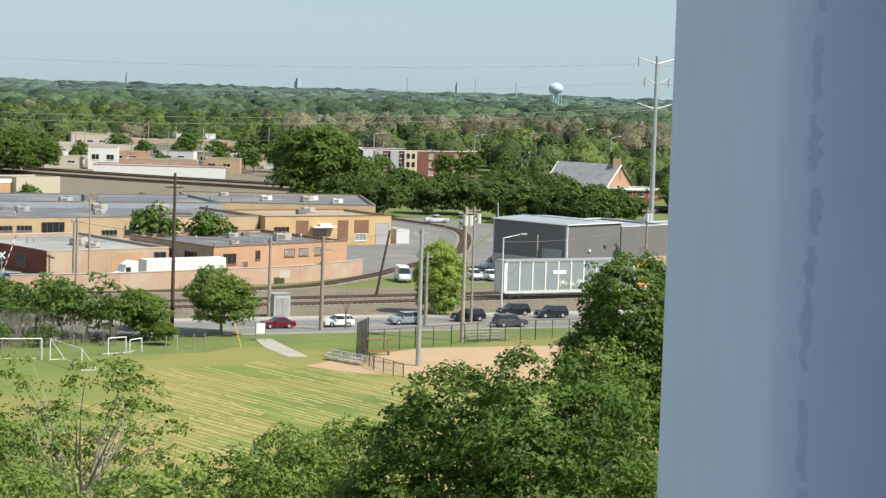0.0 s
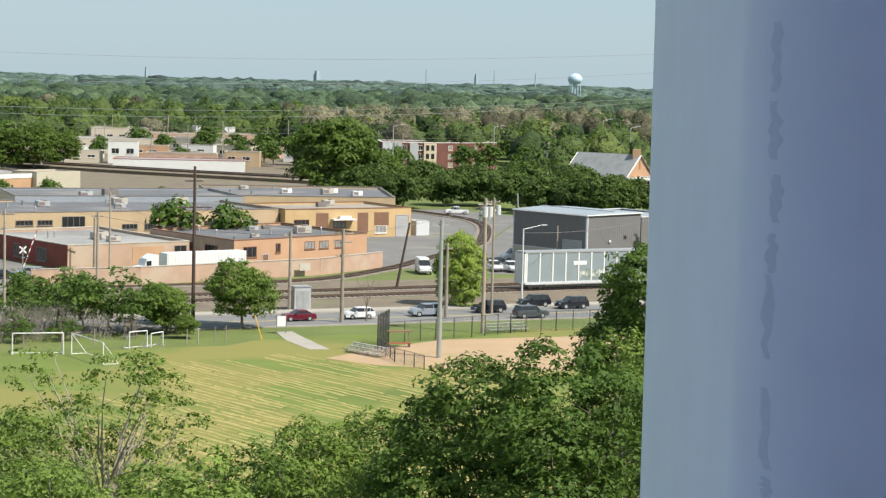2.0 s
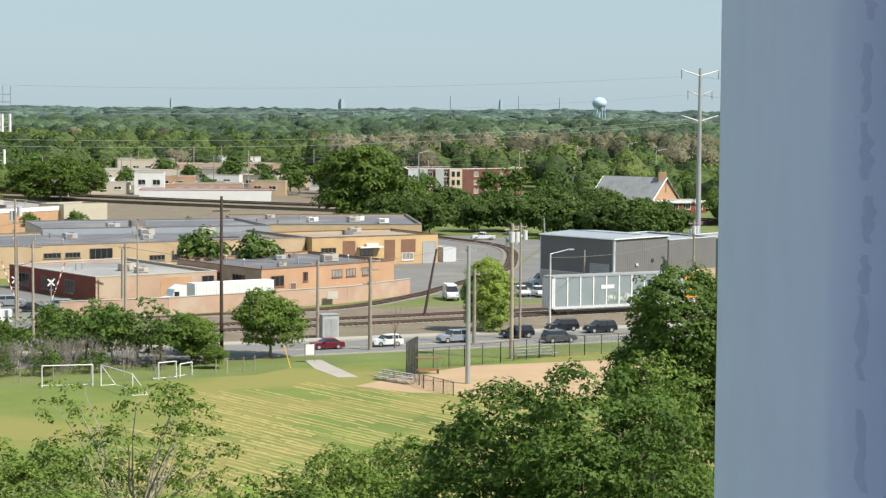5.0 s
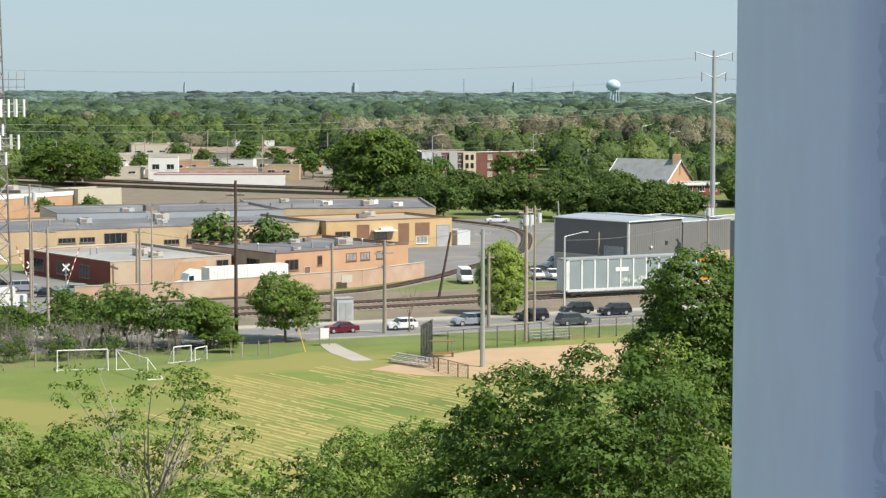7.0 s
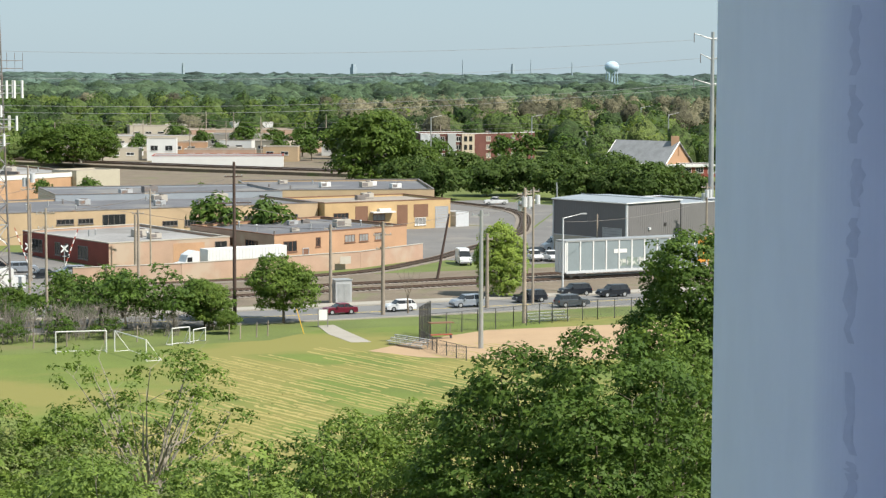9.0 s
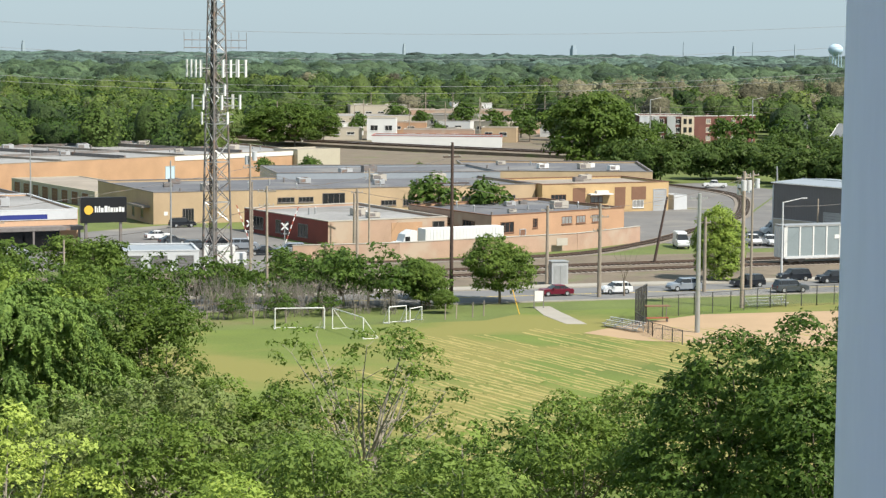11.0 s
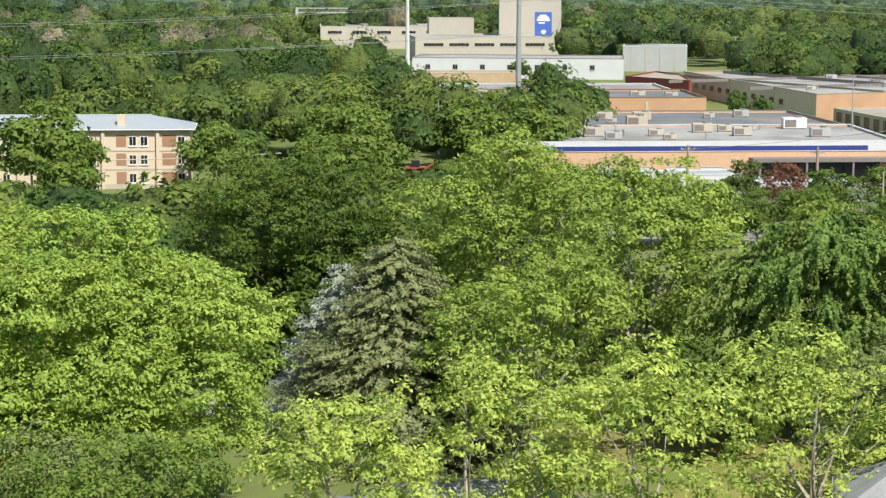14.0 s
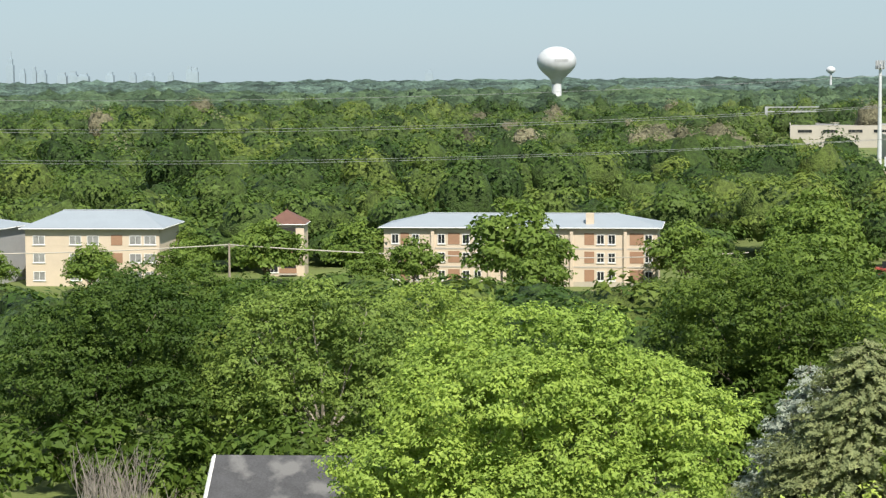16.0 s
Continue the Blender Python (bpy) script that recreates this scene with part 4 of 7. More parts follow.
# houses under the near trees
bh = Block("brick_house", rect((-102.8, 91.2), (-86.4, 104.0), 8.4), 4.6, BRICK_H, ROOF_D, "red brick house with a dark patched shingle roof", "house", flat_roof=False)
a, b, c, d = bh.plan
gable(bh, b, c, d, a, 2.6, 0.35, ROOF_D, BRICK_H, 4.6)
for s, w in ((1.0, 1.5), (4.6, 1.0), (6.6, 1.0), (9.4, 1.2), (13.0, 1.2)):
    win = bh.window(0, s, 2.0, w, 1.6, WHITE, GLASS_D, 1)
    if s == 1.0:
        for x in (0.45, 2.52):
            bh.panel("shutter", 0, x, 1.95, 0.5, 1.7, WHITE, 0.06)
bh.panel("downpipe", 0, 3.6, 0, 0.1, 4.5, WHITE, 0.12)
bw = Block("house_wing", rect((-86.0, 77.5), (-81.0, 81.0), 8.5), 5.6, BRICK_H, ROOF_D, "low brick wing with a grey shingle roof", "house", flat_roof=False)
bw.hip_roof(1.7, 0.4, ROOF_S)
nh = Block("house", rect((-35.5, 106.5), (-27, 109.5), 8), 4.2, CREAM, ROOF_S, "low house with a grey shingle roof under the trees", "house", flat_roof=False)
nh.hip_roof(2.8, 0.5, ROOF_S)
nk = Block("house", rect((-58, 92), (-47, 99), 8), 3.2, STONE, ROOF_S, "pale house with grey shingles under the trees", "house", flat_roof=False)
nk.hip_roof(2.2, 0.5, ROOF_S)

# ---- trees ----
def cards(pos, nrm, size, aspect, rng, droop=0.0):
    """Small leaf-shaped faces at pos, facing about nrm."""
    n = len(pos)
    t = rng.normal(size=(n, 3))
    t[:, 2] -= droop * 2
    t -= nrm * (t * nrm).sum(1, keepdims=True)
    t /= np.linalg.norm(t, axis=1, keepdims=True) + 1e-9
    b = np.cross(nrm, t)
    s = size[:, None]
    v = np.stack([pos + t * s * 0.55, pos + (b * aspect * 0.55 - t * 0.45) * s, pos - (b * aspect * 0.55 + t * 0.45) * s], 1)
    return v.reshape(-1, 3)


def leaf_object(name, verts, tone, material, parent=None):
    n = len(verts) // 3
    me = bpy.data.meshes.new(name)
    me.vertices.add(n * 3), me.loops.add(n * 3), me.polygons.add(n)
    me.vertices.foreach_set("co", verts.astype(np.float32).ravel())
    me.loops.foreach_set("vertex_index", np.arange(n * 3, dtype=np.int32))
    me.polygons.foreach_set("loop_start", np.arange(0, n * 3, 3, dtype=np.int32))
    at = me.attributes.new("tone", "FLOAT", "POINT")
    at.data.foreach_set("value", np.repeat(tone, 3).astype(np.float32))
    me.update(calc_edges=True)
    me.materials.append(material)
    ob = new(name, me)
    ob.parent = parent
    return ob


def dirs(n, rng, low=-0.45):
    z = rng.uniform(low, 1, n)
    a = rng.uniform(0, 2 * np.pi, n)
    r = np.sqrt(1 - z * z)
    return np.stack([r * np.cos(a), r * np.sin(a), z], 1)


def crown_points(rng, rx, rz, zc, lobes, per_area, lobe=0.42, low=-0.75, squash=0.72, clump=0.6):
    """Points and normals of a crown made of many lobes."""
    P, N, T = [], [], []
    d = dirs(lobes, rng, low)
    cen = d * np.array([rx, rx, rz]) * rng.uniform(0.5, 1.0 - lobe * 0.7, (lobes, 1)) + np.array([0, 0, zc])
    rad = rng.uniform(0.7, 1.3, lobes) * lobe * min(rx, rz * 1.3)
    shape = np.array([1.25, 1.25, squash])
    for i, (c, r) in enumerate(zip(cen, rad)):
        k = max(48, int(per_area * 4 * np.pi * r * r * (0.55 + 0.45 * squash)))
        u = dirs(k, rng, -0.55)
        a = np.arctan2(u[:, 1], u[:, 0])
        wob = 1 + 0.22 * np.sin(a * 3 + c[0] * 5) * np.cos(u[:, 2] * 4 + c[1]) + 0.12 * np.sin(a * 7 + c[2])
        p = c + u * (r * wob * rng.uniform(0.84, 1.03, k))[:, None] * shape
        inside = np.zeros(k, bool)
        for j, (c2, r2) in enumerate(zip(cen, rad)):
            if j != i and np.linalg.norm(c2 - c) < (r + r2) * 1.5:
                inside |= np.linalg.norm((p - c2) / shape, axis=1) < r2 * 0.74
        keep = ~inside
        n = u / shape ** 1.3
        n = (n / np.linalg.norm(n, axis=1, keepdims=True))[keep]
        q = p[keep]
        tone = rng.uniform(0.36, 0.64)
        # twigs end in flattened clumps of leaves
        m = 24
        take = rng.random(len(q)) < 1.0 / m
        if not take.any():
            continue
        q, n = np.repeat(q[take], m, 0), np.repeat(n[take], m, 0)
        rc = np.repeat(rng.uniform(0.7, 1.35, take.sum()) * clump, m)
        v = dirs(len(q), rng, -0.45)
        P.append(q + v * (rc * rng.uniform(0.55, 1.0, len(q)))[:, None] * np.array([1.2, 1.2, 0.62]))
        w = v * 0.6 + n * 0.45 + np.array([0, 0, 0.35])
        N.append(w / np.linalg.norm(w, axis=1, keepdims=True))
        T.append(np.repeat(tone + rng.normal(scale=0.07, size=take.sum()), m))
    return np.concatenate(P), np.concatenate(N), np.concatenate(T), cen, rad


def limbs(bm, rng, base_r, z_fork, tips, trunk_lean=0.0, bend=0.6, stout=0.5):
    """A tapered trunk and limbs that bend out to the tips."""
    tube(bm, (0, 0, -0.3), (0, 0, z_fork * 0.5), base_r * 1.15, base_r * 0.9, 9, False)
    fx, fy = trunk_lean * rng.uniform(-1, 1), trunk_lean * rng.uniform(-1, 1)
    tube(bm, (0, 0, z_fork * 0.5), (fx, fy, z_fork), base_r * 0.9, base_r * 0.75, 9, False)
    for tip in tips:
        p0 = Vector((fx, fy, z_fork - rng.uniform(0, z_fork * 0.25)))
        tip = Vector(tip)
        r = base_r * stout
        prev = p0
        for k in range(1, 5):
            f = k / 4
            q = p0.lerp(tip, f) + Vector((rng.uniform(-1, 1), rng.uniform(-1, 1), rng.uniform(-0.3, 0.7))) * bend * (0.5 if k < 4 else 0)
            tube(bm, prev, q, r, r * 0.62, 5, False)
            if k >= 2:
                for _ in range(2):
                    e = q + Vector((rng.uniform(-1, 1), rng.uniform(-1, 1), rng.uniform(0.1, 1))) * rng.uniform(0.8, 2.0)
                    tube(bm, q, e, r * 0.4, r * 0.12, 4, False)
            prev, r = q, r * 0.62


def tree(x, y, h, rx, rz, leaf, label, seed, lobes=16, dens=16, size=0.42, aspect=0.62, bark=BARK, name="tree", lobe=0.42, droop=0.0, tone=0.0, category="tree", low=-0.75, squash=0.72, group="", branches=12):
    """A broadleaf tree of height h with a crown rx wide and rz high, each half."""
    rng = np.random.default_rng(seed)
    pr = random.Random(seed)
    root = thing(name, x, y, 0, 0, label, category, group)
    zc = h - rz
    P, N, T, cen, rad = crown_points(rng, rx, rz, zc, lobes, dens, lobe, low, squash, size * 1.9)
    wide = np.percentile(np.hypot(P[:, 0], P[:, 1]), 97) / rx
    P[:, :2] /= wide
    cen[:, :2] /= wide
    lift = (h - zc) / (np.percentile(P[:, 2], 99.6) - zc)
    P[:, 2], cen[:, 2] = zc + (P[:, 2] - zc) * lift, zc + (cen[:, 2] - zc) * lift
    P[:, 2] = np.maximum(P[:, 2], 0.4)
    N = N + rng.normal(scale=0.32, size=N.shape)
    N /= np.linalg.norm(N, axis=1, keepdims=True)
    verts = cards(P, N, rng.uniform(0.6, 1.25, len(P)) * size, aspect, rng, droop)
    bm = B()
    tips = [tuple(c) for c in cen[: branches]]
    limbs(bm, pr, max(0.12, h * 0.022), max(0.8, zc - rz * 0.55), tips, h * 0.03, stout=0.62 if bark is BARK_P else 0.5)
    part("trunk", bm, bark, root)
    leaf_object("crown", verts, np.clip(T + tone + rng.normal(scale=0.05, size=len(T)), 0, 1), leaf, root)
    return root


def spruce(x, y, h, r, leaf, label, seed, size=0.4):
    rng = np.random.default_rng(seed)
    root = thing("spruce", x, y, 0, 0, label, "conifer")
    part("trunk", tube(B(), (0, 0, -0.3), (0, 0, h * 0.97), 0.28, 0.03, 8), BARK, root)
    P, N, T = [], [], []
    bm = B()
    z = 0.8
    while z < h - 0.3:
        rr = r * (1 - z / h) ** 0.62 * rng.uniform(0.85, 1.1)
        for k in range(max(6, int(rr * 7.5))):
            a = rng.uniform(0, 6.283)
            ln = rr * rng.uniform(0.75, 1.1)
            n = max(6, int(ln * 20))
            f = rng.uniform(0.15, 1, n)
            lat = rng.normal(scale=0.22 * ln * 0.4, size=n) * (1.1 - f)
            p = np.stack([np.cos(a) * f * ln - np.sin(a) * lat, np.sin(a) * f * ln + np.cos(a) * lat, z - 0.30 * ln * f + 0.12 * ln * f * f + rng.normal(scale=0.07, size=n)], 1)
            P.append(p), T.append(np.full(n, rng.uniform(0.3, 0.75)))
            N.append(np.tile([np.cos(a) * 0.5, np.sin(a) * 0.5, 0.8], (n, 1)) + rng.normal(scale=0.35, size=(n, 3)))
            if k % 3 == 0:
                tube(bm, (0, 0, z), (math.cos(a) * ln * 0.8, math.sin(a) * ln * 0.8, z - 0.2 * ln), 0.05, 0.015, 4, False)
        z += rng.uniform(0.32, 0.5)
    P, N, T = np.concatenate(P), np.concatenate(N), np.concatenate(T)
    N /= np.linalg.norm(N, axis=1, keepdims=True)
    part("bough_frame", bm, BARK, root)
    leaf_object("crown", cards(P, N, rng.uniform(0.6, 1.2, len(P)) * size, 0.4, rng, 0.2), T, leaf, root)
    return root


def weeping(x, y, h, r, leaf, label, seed):
    """A tree whose long feathery sprays arch out and hang."""
    rng = np.random.default_rng(seed)
    root = thing("cypress_tree", x, y, 0, 0, label, "tree")
    bm = B()
    tube(bm, (0, 0, -0.3), (0, 0, h * 0.9), 0.4, 0.06, 8)
    P, N, T = [], [], []

    def rope(p0, d, ln, fall, tone):
        n = max(10, int(ln * 26))
        f = rng.uniform(0.0, 1, n)
        c = p0 + d * (f * ln)[:, None]
        c[:, 2] -= fall * ln * f ** 2
        off = rng.normal(size=(n, 3))
        off /= np.linalg.norm(off, axis=1, keepdims=True)
        P.append(c + off * (0.20 * (1.15 - f))[:, None]), N.append(off + np.array([d[0] * 0.3, d[1] * 0.3, 0.5])), T.append(np.clip(tone + 0.25 * (f - 0.4), 0, 1))

    for k in range(125):
        a = rng.uniform(0, 6.283)
        z0 = h * (0.2 + 0.78 * rng.uniform(0, 1) ** 0.75)
        reach = r * (0.18 + 0.82 * math.sqrt(max(0.0, 1 - (z0 / h) ** 3.2))) * rng.uniform(0.65, 1.05)
        d = np.array([math.cos(a), math.sin(a), rng.uniform(0.05, 0.45)])
        sag = rng.uniform(0.25, 0.55)
        foot = np.array([0, 0, z0 - 0.12 * reach])
        tone = rng.uniform(0.2, 0.7)
        rope(foot, d, reach, sag, tone)
        for f in rng.uniform(0.3, 1.0, 11):
            q = foot + d * f * reach - np.array([0, 0, sag * reach * f * f])
            aa = a + rng.normal(scale=0.7)
            rope(q, np.array([math.cos(aa) * 0.8, math.sin(aa) * 0.8, rng.uniform(-0.1, 0.35)]), rng.uniform(1.3, 2.8), rng.uniform(0.5, 1.1), tone + rng.uniform(-0.12, 0.12))
        if k % 4 == 0:
            tube(bm, foot, foot + d * reach * 0.5 - np.array([0, 0, sag * reach * 0.25]), 0.07, 0.02, 4, False)
    P, N, T = np.concatenate(P), np.concatenate(N), np.concatenate(T)
    P[:, 2] = np.clip(P[:, 2], 0.3, h + 0.4)
    N /= np.linalg.norm(N, axis=1, keepdims=True)
    part("trunk", bm, BARK, root)
    leaf_object("crown", cards(P, N, rng.uniform(0.7, 1.2, len(P)) * 0.40, 0.42, rng, 0.8), T, leaf, root)
    return root


# near trees: x, y, height, half width, half height of the crown, leaves, lobes, density, leaf size
NEAR = (
    (1.2, 118, 17.2, 6.2, 6.6, LEAF_FULL, 22, 15, 0.42, "full green tree beside the field"),
    (6.6, 112, 18.6, 6.0, 7.4, LEAF_FULL, 24, 15, 0.42, "tall full green tree beside the field"),
    (-8.4, 124, 12.2, 3.9, 4.6, LEAF_MID, 12, 15, 0.4, "small leafy green tree by the field"),
    (10.5, 131, 17.4, 4.4, 5.5, LEAF_MID, 14, 14, 0.4, "upright green tree with loose shoots"),
    (-43.4, 158, 15.0, 5.6, 6.0, LEAF_DARK, 18, 15, 0.42, "dark green broad tree"),
    (-24.5, 102.5, 11.6, 4.6, 4.6, LEAF_BRIGHT, 16, 15, 0.42, "young yellow-green leafy tree"),
    (-21, 109, 12.6, 5.2, 5.0, LEAF_OLIVE, 16, 15, 0.42, "bright green bushy tree"),
    (-12.6, 107, 13.4, 4.6, 5.2, LEAF_OLIVE, 16, 15, 0.42, "bright green leafy tree"),
    (-36.5, 137, 10.6, 5.4, 4.4, LEAF_GREY, 14, 13, 0.4, "low grey-green spreading tree"),
    (-79.5, 152, 20.2, 8.4, 8.4, LEAF_BRIGHT, 26, 12, 0.46, "tall light green leafy tree"),
    (-65.5, 146, 18.8, 7.8, 8.0, LEAF_BRIGHT, 24, 12, 0.46, "broad light green tree with pale limbs"),
    (-63.5, 125, 14.6, 7.4, 6.4, LEAF_BRIGHT, 20, 12, 0.44, "loose green tree with pale branches"),
    (-45, 102.5, 13.2, 6.2, 5.2, LEAF_YELLOW, 18, 10, 0.40, "thin yellow-green tree in young leaf"),
    (-38.8, 112, 13.4, 5.2, 5.0, LEAF_YELLOW, 16, 11, 0.40, "loose yellow-green leafy tree"),
    (-52.5, 97, 13.0, 4.8, 5.0, LEAF_YELLOW, 15, 11, 0.40, "young yellow-green tree by the houses"),
    (-98.5, 150.5, 17.6, 9.8, 9.2, LEAF_DARK, 28, 14, 0.46, "large dark green dense tree"),
    (-56, 89, 11.8, 5.0, 4.8, LEAF_YELLOW, 16, 12, 0.38, "bushy yellow-green young tree"),
    (-133, 107, 17.0, 8.6, 8.4, LEAF_DEEP, 24, 14, 0.46, "large deep green leafy tree"),
    (-121, 120, 16.0, 9.6, 7.4, LEAF_OLIVE, 26, 13, 0.46, "wide olive-green tree with bare limbs"),
    (-158, 138, 14.0, 8.4, 6.0, LEAF_DARK, 22, 12, 0.5, "broad green tree in front of the flats"),
    (-141, 131, 14.2, 7.4, 6.0, LEAF_FULL, 20, 12, 0.48, "round green tree among others"),
    (-66, 83, 9.6, 5.4, 3.6, LEAF_MID, 16, 13, 0.38, "low green tree below the window"),
    (-70.5, 86, 9.0, 5.0, 3.6, LEAF_GREY, 16, 13, 0.38, "low grey-green tree below the window"),
    (-124, 138, 14.6, 6.8, 5.4, LEAF_BRIGHT, 18, 12, 0.46, "light green tree before the flats"),
    (-112, 165, 14.4, 6.4, 6.4, LEAF_MID, 18, 12, 0.5, "green tree before the flats"),
    (-88, 172, 16.4, 7.4, 7.0, LEAF_MID, 20, 11, 0.5, "green tree behind the dark one"),
    (-56, 160, 14.8, 5.8, 6.4, LEAF_BRIGHT, 16, 11, 0.46, "light green tree by the field"),
    (-33.5, 121, 11.0, 5.2, 5.0, LEAF_MID, 14, 13, 0.40, "green bushy tree by the field edge"),
    (-39, 125, 11.4, 4.8, 5.2, LEAF_GREY, 14, 13, 0.40, "grey-green bushy tree by the field edge"),
    (-26, 124, 9.4, 5.0, 4.0, LEAF_MID, 14, 14, 0.40, "low green tree at the edge of the field"),
    (-12.4, 134, 9.2, 4.4, 4.2, LEAF_FULL, 14, 13, 0.40, "low leafy green tree at the edge of the field"),
    (-8.8, 142, 9.2, 4.2, 4.2, LEAF_FULL, 14, 13, 0.40, "small bushy green tree at the edge of the field"),
    (-5.0, 147, 9.6, 4.0, 4.4, LEAF_MID, 14, 13, 0.40, "small round green tree at the edge of the field"),
    (-16.4, 126, 8.8, 4.4, 4.0, LEAF_OLIVE, 14, 13, 0.40, "low bright green bushy tree by the field"),
    (-33.5, 144, 9.2, 5.4, 4.2, LEAF_MID, 14, 13, 0.40, "spreading green tree beside the half-bare one"),
    (-26.5, 133, 8.6, 5.6, 4.2, LEAF_GREY, 14, 13, 0.40, "low grey-green tree below the half-bare one"),
    (-19.5, 123, 9.2, 5.2, 4.4, LEAF_OLIVE, 14, 13, 0.40, "low bright green tree at the edge of the field"),
)
PALE = (LEAF_BRIGHT, LEAF_YELLOW, LEAF_GREY, LEAF_OLIVE)
for i, (x, y, h, rx, rz, leaf, lobes, dens, size, label) in enumerate(NEAR):
    tree(x, y, h, rx * 1.12, max(rz, h * 0.5), leaf, label, 100 + i, int(lobes * 2.4), dens * 1.6, size * 0.74, lobe=0.21 if leaf in PALE else 0.26, bark=BARK_P if leaf in PALE else BARK)
tree(16.8, 184, 18.4, 6.9, 9.4, LEAF_FULL, "rounded deep green tree at the edge of the diamond", 76, 70, 26, 0.38, lobe=0.34, low=-1.0)
tree(-83.0, 100.6, 17.9, 12.7, 10.5, LEAF_DOME, "wide domed bright green tree with layered boughs", 77, 105, 42, 0.29, lobe=0.19, low=-0.4, squash=0.5)
tree(-25.2, 148, 13.2, 8.0, 7.2, LEAF_MID, "half-bare tree with pale branches and thin leaves", 78, 52, 15, 0.30, bark=BARK_P, lobe=0.12, squash=1.0, low=-0.9, branches=40)
weeping(-49.3, 142.2, 16.6, 10.6, LEAF_NEEDLE, "feathery green cypress with drooping sprays", 79)
spruce(-72.9, 122.7, 15.6, 10.6, LEAF_SPRUCE, "broad olive-green spruce between leafy trees", 80, 0.36)
spruce(-80.0, 127.4, 12.8, 6.6, LEAF_BLUE, "smaller silver-blue spruce beside a broad olive one", 81, 0.36)


# middle distance: a few kinds, planted many times
def grove(kind, spots, group):
    first = None
    for x, y, s, rz in spots:
        if first is None:
            first = kind(x, y)
            first.matrix_basis = pose(x, y, 0, 0, 0, rz) @ Matrix.Diagonal((s, s, s, 1))
            first["group"] = group
        else:
            copy_thing(first, pose(x, y, 0, 0, 0, rz) @ Matrix.Diagonal((s / first.scale[0],) * 3 + (1,)))


grove(lambda x, y: tree(x, y, 8.6, 4.8, 3.9, LEAF_MID, "rounded green street tree", 201, 34, 30, 0.36, lobe=0.3, low=-0.9), ((-28, 269.5, 1, 0), (-36.6, 262.2, 0.72, 40), (-38.5, 272, 0.62, 40), (-33.5, 258, 0.35, 80)), "street trees")
grove(lambda x, y: tree(x, y, 10.4, 3.7, 5.1, LEAF_BRIGHT, "upright oval bright green tree", 202, 64, 50, 0.30, lobe=0.36, low=-1.0), ((-0.2, 303, 1, 0),), "street trees")
grove(lambda x, y: tree(x, y, 6.0, 3.6, 2.9, LEAF_DARK, "dark green thorny bush tree", 203, 22, 8, 0.54, lobe=0.32, name="bush", category="bush"),
      ((-57, 276, 1, 0), (-51.5, 279, 0.98, 60), (-63, 268, 0.8, 130), (-80, 268, 1.25, 200), (-90, 262, 1.3, 10), (-87, 282, 0.9, 20), (-96, 139, 1.3, 0), (-91, 142, 1.3, 70), (-86, 146, 1.4, 140), (-118, 101, 1.2, 200), (-124, 98, 1.3, 250), (-112, 106, 1.3, 300), (-104, 118, 1.3, 30), (-80, 139, 1.2, 80), (-70, 152, 1.2, 140), (-54, 132, 1.3, 190), (-60, 138, 1.2, 220), (-38, 150, 1.0, 50), (-128, 92, 1.3, 130), (-104.7, 234.6, 0.95, 40), (-101.7, 236.2, 0.95, 30), (-98.6, 237.8, 0.95, 20), (-95.5, 239.4, 0.95, 10), (-92.1, 241.1, 0.95, 35), (-104.8, 231.4, 0.95, 120), (-100.9, 232.6, 0.95, 180), (-95.8, 234.1, 0.95, 20)), "bushes by the street")
grove(lambda x, y: tree(x, y, 5.6, 4.2, 2.7, LEAF_FULL, "olive-green scrub bush beside the field", 204, 26, 6, 0.44, lobe=0.22, name="bush", category="bush"),
      ((-47, 262, 1.3, 0), (-41, 262, 1.2, 60), (-44.5, 266, 1.4, 30), (-51, 266, 1.35, 100), (-56, 264, 1.3, 150), (-69, 258, 1.2, 220), (-37.5, 265, 1.0, 280), (-62, 262, 1.2, 310), (-84, 252, 1.3, 350), (-54, 258, 0.9, 120), (-60, 255, 0.8, 200), (-72, 250, 1.0, 10), (-80, 246, 1.1, 80), (-36, 262, 0.5, 0), (-58, 248, 0.55, 30), (-53, 250, 0.6, 90), (-48, 252.5, 0.55, 150), (-70, 243, 0.6, 210), (-64, 245, 0.5, 260), (-75, 240, 0.6, 300), (-66, 262, 0.8, 300), (-75, 262, 1, 30)), "scrub beside the field")
grove(lambda x, y: tree(x, y, 9.4, 4.2, 4.3, LEAF_MID, "green tree in front of the storage building", 205, 30, 9, 0.5, lobe=0.28),
      ((-79, 262, 0.85, 0), (-84.5, 266, 0.85, 90), (-92, 252, 0.62, 180), (-101, 246, 0.72, 20), (-113, 262, 0.6, 60), (-130, 262, 0.72, 250), (-74, 238, 0.8, 0), (-84, 240, 0.8, 60), (-95, 236, 0.85, 120), (-108, 236, 0.95, 180), (-120, 250, 0.8, 240), (-70, 226, 0.8, 300), (-64, 232, 0.6, 20), (-135, 250, 0.85, 100), (-146, 272, 0.75, 140),
       (-113, 254, 0.62, 30), (-106, 256, 0.6, 150), (-99, 258, 0.55, 210), (-122, 262, 0.6, 330), (-89, 246, 0.7, 75)), "trees by the storage building")
tree(-99.6, 271, 7.4, 3.2, 3.6, LEAF_RUST, "rusty brown leaved tree beside the storage units", 206, 30, 20, 0.36, lobe=0.3)
tree(-104.6, 268, 7.6, 3.0, 3.8, LEAF_DARK, "narrow dark tree beside the storage units", 207, 14, 13, 0.44)
